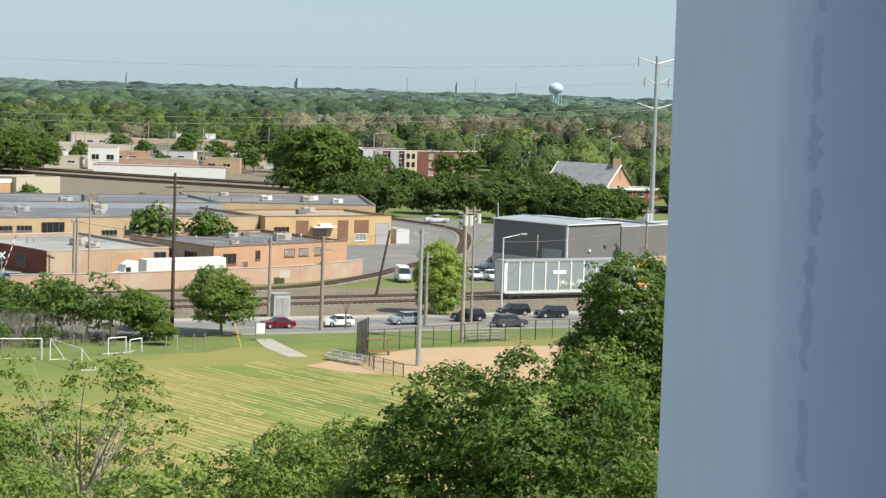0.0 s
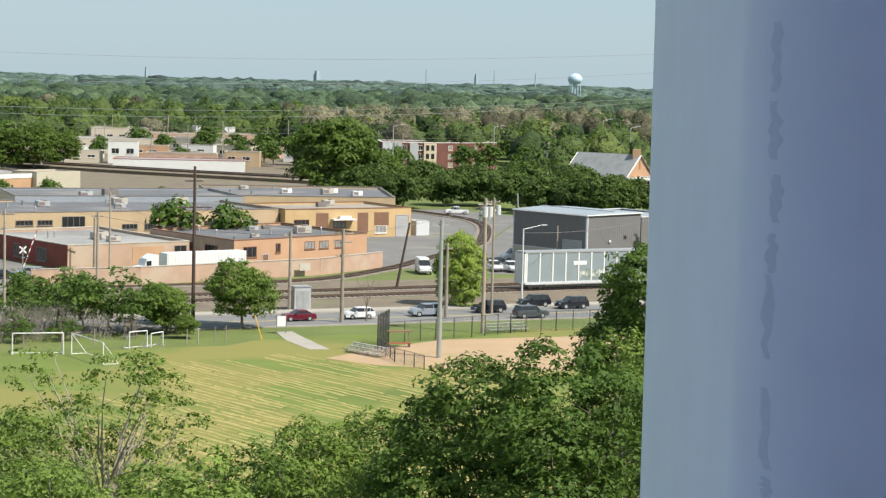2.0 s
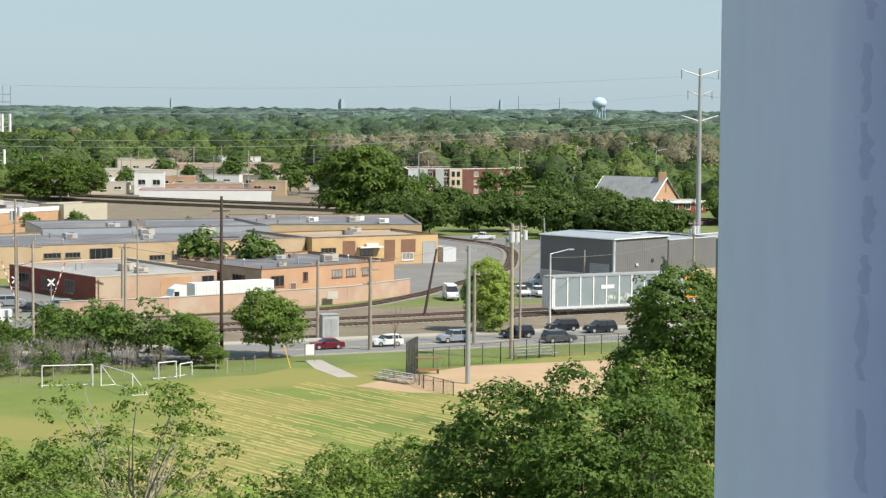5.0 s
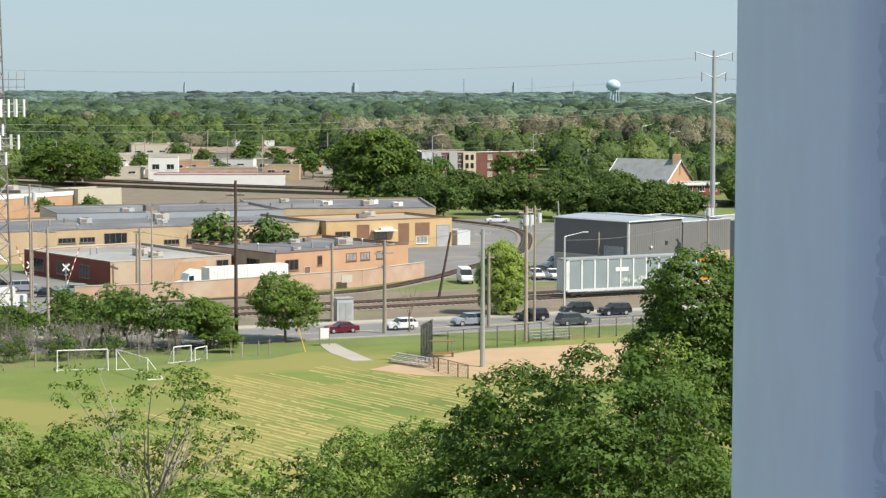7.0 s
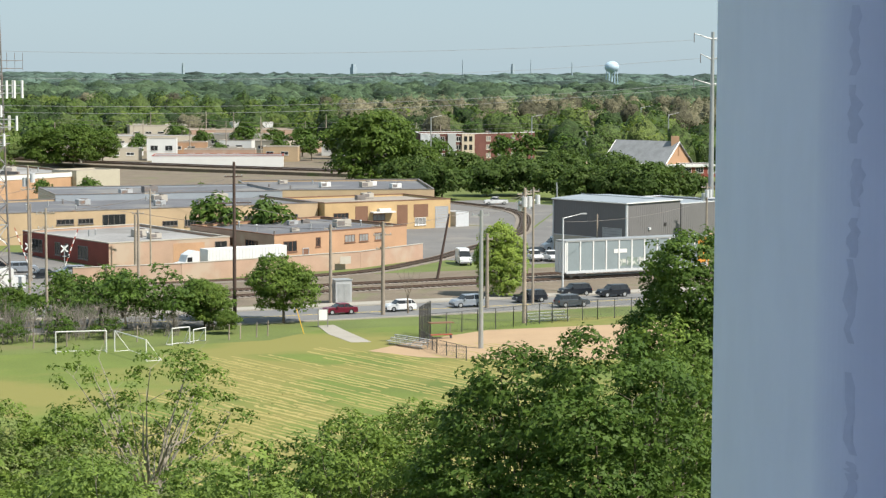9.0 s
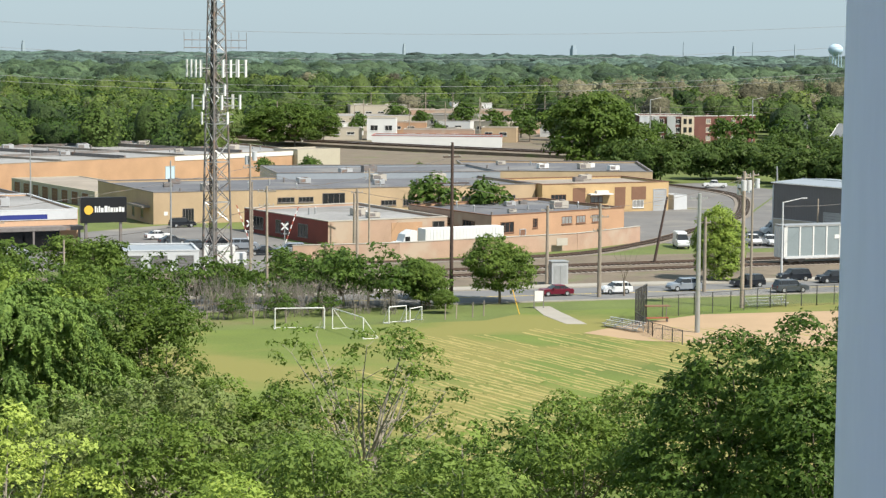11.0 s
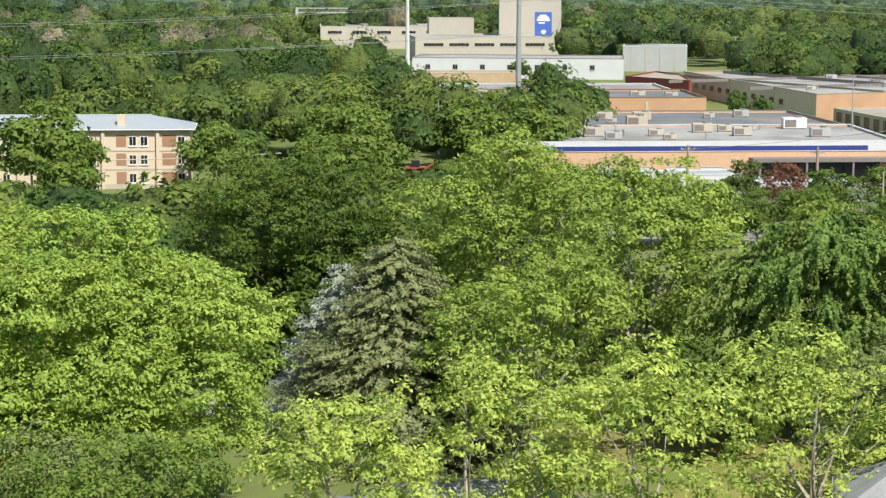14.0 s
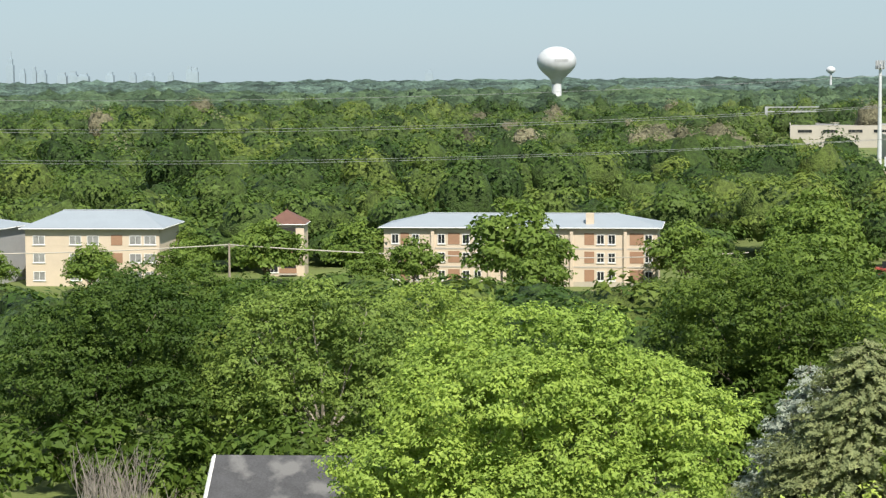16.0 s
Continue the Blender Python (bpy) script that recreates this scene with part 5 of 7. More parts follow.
grove(lambda x, y: tree(x, y, 16.0, 9.4, 8.2, LEAF_DARK, "great dark green shade tree", 208, 60, 5, 0.85, lobe=0.24), ((-35, 555, 1.28, 0), (-23, 562, 0.8, 130), (-147, 672, 0.78, 40), (-137, 673, 0.86, 200), (-132, 696, 0.68, 300)), "shade trees behind the works")
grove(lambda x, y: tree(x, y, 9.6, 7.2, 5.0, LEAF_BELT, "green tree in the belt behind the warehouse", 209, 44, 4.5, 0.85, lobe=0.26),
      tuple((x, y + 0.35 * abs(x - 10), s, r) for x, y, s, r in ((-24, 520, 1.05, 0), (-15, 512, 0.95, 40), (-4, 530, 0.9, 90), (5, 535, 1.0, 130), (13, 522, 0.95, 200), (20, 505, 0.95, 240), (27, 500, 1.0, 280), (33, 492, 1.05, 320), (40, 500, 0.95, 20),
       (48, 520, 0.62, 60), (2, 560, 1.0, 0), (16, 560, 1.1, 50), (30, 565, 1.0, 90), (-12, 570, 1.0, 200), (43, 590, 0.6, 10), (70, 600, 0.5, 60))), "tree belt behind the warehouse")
grove(lambda x, y: tree(x, y, 5.8, 3.0, 2.6, LEAF_FULL, "small green tree among the works", 210, 20, 5, 0.72, lobe=0.3),
      ((-51.5, 374, 1.75, 0), (-42, 378, 1.6, 60), (-127, 505, 0.9, 0), (-112, 512, 0.9, 40), (-98, 500, 1.1, 80), (-186, 470, 0.9, 10), (-180, 455, 0.8, 70), (-168, 440, 1, 120), (-60, 505, 0.9, 30), (-74, 520, 0.7, 80),
       (-290, 560, 1.2, 0), (-282, 562, 1.1, 80), (-300, 470, 1.4, 0), (-318, 452, 1.8, 60), (-330, 500, 1.6, 90), (-260, 470, 1, 0), (-146, 742, 1.0, 0), (-118, 740, 1.2, 30), (-98, 730, 1.1, 60), (-78, 738, 1.3, 90), (-66, 730, 1.4, 120), (-130, 752, 1.2, 150), (-150, 795, 1.6, 0), (-136, 790, 1.3, 50), (-112, 790, 1.5, 90), (-96, 785, 1.8, 130), (-84, 780, 1.7, 170), (-72, 760, 1.9, 210), (-60, 745, 2.0, 250), (-160, 800, 2.0, 290), (-170, 780, 2.2, 330), (-182, 770, 2.2, 20), (-128, 830, 1.8, 60), (-100, 830, 1.9, 100), (-76, 830, 2, 140), (-46, 720, 2, 0), (-34, 700, 2.0, 30), (-22, 702, 1.6, 60), (0, 712, 1.7, 90), (8, 700, 1.9, 120), (20, 690, 1.8, 150), (36, 685, 1.6, 200)), "small trees among the works")
grove(lambda x, y: tree(x, y, 11.0, 6.4, 5.4, LEAF_MID, "green tree beside the flats", 211, 40, 6, 0.74, lobe=0.26),
      ((-194, 231, 1.32, 0), (-199, 240, 0.9, 60), (-183, 222, 0.8, 20), (-215, 232, 0.75, 30), (-218, 226, 0.6, 90), (-236, 222, 0.95, 120), (-231, 236, 0.9, 200), (-184, 258, 0.95, 250), (-262, 190, 0.62, 0), (-250, 199, 0.7, 200), (-268, 187, 0.5, 250), (-253, 202, 0.62, 30), (-246, 213, 0.66, 60), (-241, 226, 0.9, 100), (-259, 226, 0.72, 140),
       (-278, 186, 1.0, 100), (-170, 262, 0.8, 150), (-176, 282, 1.1, 200), (-160, 262, 1.0, 20), (-150, 240, 1.0, 100), (-155, 300, 1.2, 60), (-170, 310, 1.1, 10), (-188, 300, 1.2, 70)), "trees round the flats")


# ---- woods to the horizon ----
def in_works(x, y):
    """Open ground: the works, the railway and the streets."""
    a = np.degrees(np.arctan2(-x, y))
    d = np.hypot(x, y)
    open_ = (a < 25.5) & (d < 560) & (a > -14)
    open_ |= (a > 21.5) & (a < 25.6) & (d < 725)
    open_ |= (a < 13.5) & (a > 2) & (d < 700)
    open_ |= (a < 12.5) & (a > 4.6) & (d < 870)
    open_ |= (a > 23) & (a < 30.6) & (d < 700) & (d > 300) & (d > 430)
    open_ |= (a > 26) & (a < 34.2) & (d < 850) & (d > 560)
    open_ |= (a > 28.8) & (a < 33.2) & (d > 700) & (d < 915)
    open_ |= (a < 3.0) & (a > -1.6) & (d < 745)
    open_ |= (a < -2.0) & (a > -6.2) & (d < 652)
    open_ |= (a >= 25.5) & (a < 27.6) & (d < 345)
    open_ |= (a >= 30.5) & (d > 292) & (d < 352)
    open_ |= (a < 40.5) & (a > 37.5) & (d > 270) & (d < 330)
    return open_


def woods():
    rng = np.random.default_rng(11)
    rows = []
    d = 185.0
    while d < 4850:
        w = max(14.5, d * (0.010 if d < 1300 else 0.0122))
        n = int(np.radians(71) * d / (w * 1.0))
        a = np.radians(np.linspace(-14, 57, n) + rng.normal(scale=0.25, size=n))
        dd = d + rng.uniform(-0.5, 0.5, n) * w * 1.3
        rows.append(np.stack([-np.sin(a) * dd, np.cos(a) * dd, dd, np.full(n, w)], 1))
        d += max(12.5, d * (0.019 if d < 1300 else 0.0215))
    s = np.concatenate(rows)
    s = s[~in_works(s[:, 0], s[:, 1])]
    return s, rng


def wood_shape(s, rng, hmin, hmax):
    n = len(s)
    h = rng.uniform(hmin, hmax, n) * (1 + 0.16 * np.sin(s[:, 0] / 70.0 + 2 * np.sin(s[:, 1] / 110.0)))
    front = s[:, 2] < 345
    h = np.where(front, np.clip(33 * (1 - s[:, 2] / 338) + rng.uniform(-1.0, 1.2, n), 2.5, 12.5), h)
    r = s[:, 3] * rng.uniform(0.44, 0.68, n)
    rz = np.minimum(h * 0.55, r * 1.0 + 1.5)
    tone = np.clip(0.5 + 0.30 * rng.normal(size=n) + 0.2 * np.sin(s[:, 0] / 45.0) * np.cos(s[:, 1] / 60.0), 0, 1)
    return h, r, rz, tone


def canopy(name, s, rng, shape, rings, segs, material, label, rough=0.16, fit=1.0):
    """Uneven crowns, each a lumpy dome of its own form."""
    h, r, rz, tone = shape
    n = len(s)
    el = np.radians(np.linspace(-38, 84, rings))
    az = np.arange(segs) * 2 * np.pi / segs
    u = np.stack([np.cos(el)[:, None] * np.cos(az), np.cos(el)[:, None] * np.sin(az), np.repeat(np.sin(el)[:, None], segs, 1)], 2).reshape(-1, 3)
    V = len(u)
    ph = rng.uniform(0, 6.28, (n, 1, 6))
    x, y, z = u[None, :, 0], u[None, :, 1], u[None, :, 2]
    lump = 1 + 0.20 * np.sin(3.3 * x + 2.1 * z + ph[:, :, 0]) * np.cos(3.1 * y + ph[:, :, 1]) + 0.14 * np.sin(6.5 * y + 4 * z + ph[:, :, 2]) * np.cos(6.1 * x + ph[:, :, 3]) + 0.08 * np.sin(11 * x + 9 * z + ph[:, :, 4])
    lump = lump + rng.normal(scale=rough * 0.45, size=(n, V))
    p = u[None] * lump[:, :, None] * np.stack([r, r, rz], 1)[:, None, :] * fit + np.stack([s[:, 0], s[:, 1], h - rz], 1)[:, None, :]
    i, j = np.meshgrid(np.arange(rings - 1), np.arange(segs), indexing="ij")
    q = np.stack([i * segs + j, i * segs + (j + 1) % segs, (i + 1) * segs + (j + 1) % segs, (i + 1) * segs + j], 2).reshape(-1, 4)
    cap = (rings - 1) * segs + np.arange(segs)
    loops = np.concatenate([q.ravel(), cap])
    starts = np.concatenate([np.arange(len(q)) * 4, [len(q) * 4]])
    me = bpy.data.meshes.new(name)
    me.vertices.add(n * V), me.loops.add(n * len(loops)), me.polygons.add(n * len(starts))
    me.vertices.foreach_set("co", p.astype(np.float32).ravel())
    me.loops.foreach_set("vertex_index", (loops[None] + np.arange(n)[:, None] * V).astype(np.int32).ravel())
    me.polygons.foreach_set("loop_start", (starts[None] + np.arange(n)[:, None] * len(loops)).astype(np.int32).ravel())
    me.polygons.foreach_set("use_smooth", np.ones(n * len(starts), bool))
    at = me.attributes.new("tone", "FLOAT", "POINT")
    at.data.foreach_set("value", np.repeat(tone, V).astype(np.float32))
    me.update(calc_edges=True)
    me.materials.append(material)
    return tagged(new(name, me), label, "woods", kind="stuff")


def wood_leaves(name, s, rng, shape, k, size, material, label, out=1.0):
    """Sprays of leaves that break the outline of the crowns."""
    h, r, rz, tone = shape
    n = len(s)
    L = 12
    row = np.arange(n)[:, None]
    lc = dirs(n * L, rng, -0.3).reshape(n, L, 3) * rng.uniform(0.55, 0.8, (n, L, 1)) * out
    lr = rng.uniform(0.22, 0.42, (n, L))
    lt = rng.normal(scale=0.09, size=(n, L))
    pick = rng.integers(0, L, (n, k))
    u = dirs(n * k, rng, -0.3).reshape(n, k, 3)
    p = lc[row, pick] + u * (lr[row, pick] * rng.uniform(0.85, 1.05, (n, k)))[:, :, None] * np.array([1.2, 1.2, 0.8])
    p = p * np.stack([r, r, rz], 1)[:, None, :] + np.stack([s[:, 0], s[:, 1], h - rz], 1)[:, None, :]
    nr = u + lc[row, pick] * 0.6 + rng.normal(scale=0.14, size=u.shape) + np.array([0, 0, 0.35])
    nr /= np.linalg.norm(nr, axis=2, keepdims=True)
    v = cards(p.reshape(-1, 3), nr.reshape(-1, 3), (size * rng.uniform(0.6, 1.3, (n, k))).ravel(), 0.7, rng)
    return tagged(leaf_object(name, v, np.clip((tone[:, None] + lt[row, pick]).ravel(), 0, 1), material), label, "woods", kind="stuff")


S, RNG = woods()
AZ = np.degrees(np.arctan2(-S[:, 0], S[:, 1]))
bare = (S[:, 2] > 640) & (S[:, 2] < 1300) & (RNG.random(len(S)) < np.where((AZ > -6) & (AZ < 5) & (S[:, 2] < 1250) & (S[:, 2] > 820), 0.45, 0.02)) & (S[:, 2] < 1300)
bare |= (S[:, 2] > 620) & (S[:, 2] < 790) & (AZ > 34) & (AZ < 36.8) & (RNG.random(len(S)) < 0.55)
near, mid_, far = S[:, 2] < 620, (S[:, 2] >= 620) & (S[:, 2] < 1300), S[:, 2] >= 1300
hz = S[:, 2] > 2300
for pick_, hs, grid, cm, cl, k, size, lm, ll in (
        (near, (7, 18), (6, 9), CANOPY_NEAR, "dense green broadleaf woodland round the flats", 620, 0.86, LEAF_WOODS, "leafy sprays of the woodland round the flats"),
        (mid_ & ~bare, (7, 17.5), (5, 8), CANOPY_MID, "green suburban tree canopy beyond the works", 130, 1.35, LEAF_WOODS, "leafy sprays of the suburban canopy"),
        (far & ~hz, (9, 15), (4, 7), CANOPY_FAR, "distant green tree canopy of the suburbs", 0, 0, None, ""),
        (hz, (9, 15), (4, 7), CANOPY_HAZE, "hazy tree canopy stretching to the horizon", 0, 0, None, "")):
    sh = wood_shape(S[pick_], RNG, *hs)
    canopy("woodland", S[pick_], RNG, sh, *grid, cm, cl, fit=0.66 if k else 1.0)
    if k:
        wood_leaves("woodland_leaves", S[pick_], RNG, sh, k, size, lm, ll)
BUD = wood_shape(S[bare], RNG, 15, 20)
canopy("budding_canopy", S[bare], RNG, BUD, 6, 9, CANOPY_BUD, "stands of pale budding trees in the canopy", fit=0.6)
wood_leaves("budding_woodland", S[bare], RNG, BUD, 330, 0.75, LEAF_BARE, "pale buds and twigs of the late trees")

# ---- vehicles ----
PAINTS = {}


def paint(name, c, metal=0.2):
    if name not in PAINTS:
        PAINTS[name] = mat("car_paint_" + name, c, 0.06, 1.5, 0.28, metal)
    return PAINTS[name]


P_WHITE, P_SILVER, P_RED = paint("white", (0.75, 0.76, 0.77), 0), paint("silver", (0.42, 0.46, 0.52), 0.5), paint("maroon", (0.16, 0.012, 0.03))
P_BLACK, P_GREY, P_BLUE = paint("black", (0.02, 0.024, 0.032)), paint("grey", (0.10, 0.115, 0.135), 0.4), paint("blue", (0.05, 0.09, 0.18))
LAMP_R, LAMP_W = mat("red_lens", (0.45, 0.02, 0.02), 0.1, 3, 0.2), mat("clear_lens", (0.75, 0.77, 0.78), 0.1, 3, 0.15)
KINDS = {  # length, half width, sill, belt, roof, bonnet end, windscreen top, rear roof end, rear belt end, bonnet height
    "sedan": (4.6, 0.88, 0.28, 0.92, 1.44, 0.95, 0.25, -1.05, -1.75, 0.86),
    "suv": (4.7, 0.93, 0.34, 1.08, 1.72, 1.15, 0.55, -1.95, -2.25, 1.02),
    "hatch": (4.3, 0.88, 0.30, 0.98, 1.55, 1.05, 0.35, -1.55, -2.0, 0.92),
    "van": (5.9, 1.0, 0.38, 1.35, 2.55, 2.0, 1.35, -2.85, -2.9, 1.2),
    "pickup": (5.6, 0.98, 0.42, 1.10, 1.80, 1.35, 0.75, -0.55, -0.75, 1.06),
}


def car(kind, x, y, rz, body_m, label, category="car", group=""):
    ln, w, z0, zb, zr, xb, xw, xr, xe, zh = KINDS[kind]
    name = {"van": "van", "pickup": "pickup_truck"}.get(kind, "car")
    root = thing(name, x, y, 0.03, rz, label, category, group)
    f, r = ln / 2, -ln / 2
    prof = [(r + 0.05, z0), (r, z0 + 0.3), (r + 0.04, zb - 0.12), (r + 0.12, zb), (xb, zb), (f - 0.35, zh), (f - 0.05, zh - 0.18), (f, z0 + 0.3), (f - 0.06, z0)]
    if kind == "pickup":
        prof[2:4] = [(r + 0.02, zb - 0.1), (r + 0.04, zb - 0.02)]
    bm = B()
    rings = []
    for k in (-w, -w * 0.94, w * 0.94, w):
        inner = abs(k) < w
        rings.append([bm.verts.new((px, k, pz + (0.05 if inner and pz > zb - 0.2 else 0))) for px, pz in prof])
    n = len(prof)
    for a, b in zip(rings, rings[1:]):
        for i in range(n):
            bm.faces.new((a[i], a[(i + 1) % n], b[(i + 1) % n], b[i]))
    bm.faces.new(rings[0][::-1]), bm.faces.new(rings[-1])
    bmesh.ops.recalc_face_normals(bm, faces=bm.faces)
    body = part("body", bm, body_m, root)
    wt, wb = w * 0.80, w * 0.94

    def cabin(x0b, x1b, x0t, x1t, za, zc, wa, wc):
        bm = B()
        lo = [bm.verts.new(p) for p in ((x0b, -wa, za), (x1b, -wa, za), (x1b, wa, za), (x0b, wa, za))]
        hi = [bm.verts.new(p) for p in ((x0t, -wc, zc), (x1t, -wc, zc), (x1t, wc, zc), (x0t, wc, zc))]
        bm.faces.new(hi), bm.faces.new(lo[::-1])
        for i in range(4):
            bm.faces.new((lo[i], lo[(i + 1) % 4], hi[(i + 1) % 4], hi[i]))
        return bm

    if kind == "van":
        part("cargo_body", cabin(r + 0.03, 0.55, r + 0.08, 0.5, zb + 0.001, zr, wb, wb * 0.95), body_m, root)
        part("glazing", cabin(0.56, xb, 0.51, xw - 0.2, zb + 0.001, zr - 0.25, wb, wt), GLASS_D, root, "dark cab windows")
        part("roof", cabin(0.3, xw - 0.1, 0.3, xw - 0.4, zr - 0.24, zr + 0.02, wt, wt * 0.92), body_m, root)
    else:
        part("glazing", cabin(xe, xb, xr, xw, zb + 0.04, zr - 0.05, wb, wt), GLASS_D, root, "dark tinted windows")
        part("roof", cabin(xr - 0.05, xw + 0.05, xr + 0.05, xw - 0.1, zr - 0.049, zr + 0.03, wt + 0.01, wt * 0.9), body_m, root)
        for s in (-1, 1):
            for xp in ((xw + xr) / 2, xr + 0.15):
                bm = tube(B(), (xp, s * (wb + 0.004), zb + 0.02), (xp, s * (wt + 0.012), zr - 0.04), 0.04, n=4)
                part("pillar", bm, body_m, root)
    if kind == "pickup":
        part("bed", box(B(), r + 0.15, xe - 0.15, -w * 0.8, w * 0.8, zb + 0.052, zb + 0.06), DARK, root)
    rw = 0.34 if kind in ("sedan", "hatch") else 0.38
    for xx in (f - 0.95, r + 0.95):
        for s in (-1, 1):
            wheel = part("wheel", tube(B(), (xx, s * (w - 0.2), rw), (xx, s * (w + 0.015), rw), rw, n=14), RUBBER, root)
            part("rim", tube(B(), (xx, s * (w + 0.016), rw), (xx, s * (w + 0.03), rw), rw * 0.62, n=10), GALV, wheel)
    for s in (-1, 1):
        part("headlight", box(B(), f - 0.2, f + 0.01, s * w * 0.72 - 0.17, s * w * 0.72 + 0.17, zh - 0.32, zh - 0.16), LAMP_W, root)
        part("tail_light", box(B(), r - 0.01, r + 0.14, s * w * 0.82 - 0.12, s * w * 0.82 + 0.12, zb - 0.36, zb - 0.1), LAMP_R, root)
        part("mirror", box(B(), xb - 0.45, xb - 0.25, s * (w + 0.1) - 0.1, s * (w + 0.1) + 0.08, zb + 0.02, zb + 0.2), body_m, root)
    part("bumper", box(B(), f - 0.05, f + 0.06, -w * 0.9, w * 0.9, z0 + 0.02, z0 + 0.24), GREY_M, root)
    part("bumper", box(B(), r - 0.06, r + 0.05, -w * 0.9, w * 0.9, z0 + 0.02, z0 + 0.26), GREY_M, root)
    return root


RZ = math.degrees(math.atan2(ROAD_D.y, ROAD_D.x))
for kind, x, y, turn, m, label in (
        ("sedan", -21.6, 279.4, 180, P_RED, "maroon sedan waiting on the street"), ("hatch", -13.8, 283.4, 180, P_WHITE, "white hatchback waiting on the street"),
        ("suv", -4.8, 288.6, 180, P_SILVER, "silver-blue estate car waiting on the street"), ("suv", 3.8, 295.0, 180, P_BLACK, "black off-road car waiting on the street"),
        ("suv", 9.5, 289.6, 0, P_GREY, "dark grey estate car driving along the street"), ("suv", 10.4, 304, 180, P_BLACK, "black estate car waiting in the far lane"),
        ("suv", 15.8, 302.8, 180, P_BLACK, "dark blue-black estate car in the street")):
    car(kind, x, y, RZ + turn, m, label, "car", "cars on the street")
for kind, x, y, rz, m, label in (
        ("suv", -95.9, 370.5, 32, P_BLACK, "black off-road car parked by the works"), ("sedan", -93.9, 347, 32, P_WHITE, "white car parked in the car park"),
        ("sedan", -89.4, 339, 30, P_GREY, "grey car parked in the car park"), ("hatch", -83.3, 331, 35, P_GREY, "dark grey car parked in the car park"),
        ("sedan", -81.5, 338.5, 30, P_BLACK, "black car parked in the car park"), ("sedan", -71.1, 324.4, 200, P_BLACK, "black car parked behind the tower"),
        ("suv", -67.1, 327, 200, P_SILVER, "silver car parked behind the tower"), ("suv", -76, 333, 20, P_SILVER, "silver estate car parked in the car park"),
        ("sedan", -62.2, 320, 25, P_BLUE, "dark blue car parked beside the red works"), ("hatch", -109.5, 318, 32, P_BLACK, "black car parked under the canopy"),
        ("sedan", -42, 299, RZ, P_BLUE, "blue car passing behind the scrub")):
    car(kind, x, y, rz, m, label, "car", "parked cars")
for kind, x, y, rz, m, label, cat in (
        ("van", -6.5, 351, -80, P_WHITE, "white high-roofed van parked by the siding", "van"), ("van", 9.8, 378.5, 200, P_WHITE, "large white van parked beside the warehouse", "van"),
        ("pickup", 8.1, 358, -70, P_WHITE, "white pickup truck parked near the warehouse", "truck"), ("pickup", 5.2, 358.5, -75, P_WHITE, "white pickup truck beside another", "truck"),
        ("pickup", -1.7, 503, 190, P_WHITE, "white pickup truck parked under the trees", "truck")):
    car(kind, x, y, rz, m, label, cat, "vans and trucks in the yard")


def articulated(x, y, rz):
    root = thing("semi_truck", x, y, 0.03, rz, "white articulated truck with a long white trailer", "truck")
    part("trailer", box(B(), -15.6, -1.2, -1.28, 1.28, 1.15, 4.05), WHITE, root)
    for k in range(24):
        part("rib", box(B(), -15.3 + k * 0.6, -15.24 + k * 0.6, -1.31, 1.31, 1.25, 3.95), WHITE_M, root)
    bm = B()
    prof = [(0.2, 0.7), (0.2, 3.85), (1.0, 3.95), (2.3, 3.3), (2.7, 2.2), (4.2, 1.85), (4.5, 1.3), (4.5, 0.5), (3.9, 0.45)]
    lo, hi = [bm.verts.new((a, -1.15, b)) for a, b in prof], [bm.verts.new((a, 1.15, b)) for a, b in prof]
    n = len(prof)
    for i in range(n):
        bm.faces.new((lo[i], lo[(i + 1) % n], hi[(i + 1) % n], hi[i]))
    bm.faces.new(lo[::-1]), bm.faces.new(hi)
    bmesh.ops.recalc_face_normals(bm, faces=bm.faces)
    part("cab", bm, P_WHITE, root)
    part("windscreen", box(B(), -0.02, 0.05, -1.0, 1.0, 0, 1.05, pose(2.56, 0, 2.25, 0, -20, 0)), GLASS_D, root)
    for s in (-1, 1):
        part("side_window", box(B(), 1.5, 2.35, s * 1.16 - 0.02, s * 1.16 + 0.02, 2.25, 2.95), GLASS_D, root)
        for xx in (3.5, 0.2, -1.0, -13.2, -14.4):
            wheel = part("wheel", tube(B(), (xx, s * 0.85, 0.5), (xx, s * 1.22, 0.5), 0.5, n=14), RUBBER, root)
            part("rim", tube(B(), (xx, s * 1.221, 0.5), (xx, s * 1.24, 0.5), 0.28, n=10), GALV, wheel)
    part("chassis", box(B(), -15.4, 3.9, -0.5, 0.5, 0.75, 1.14), GREY_M, root)


articulated(-47.9, 330.5, 217)
bt = thing("box_truck", -72.8, 303.6, 0.03, 20, "white box truck parked by the storage units", "truck")
part("box_body", box(B(), -2.6, 2.0, -1.15, 1.15, 0.9, 3.4), WHITE, bt)
part("cab", box(B(), 2.02, 3.7, -1.0, 1.0, 0.6, 2.3), P_WHITE, bt)
part("windscreen", box(B(), 3.66, 3.74, -0.9, 0.9, 1.4, 2.15), GLASS_D, bt)
for xx in (-1.6, 2.8):
    for s in (-1, 1):
        part("wheel", tube(B(), (xx, s * 0.8, 0.45), (xx, s * 1.12, 0.45), 0.45, n=12), RUBBER, bt)


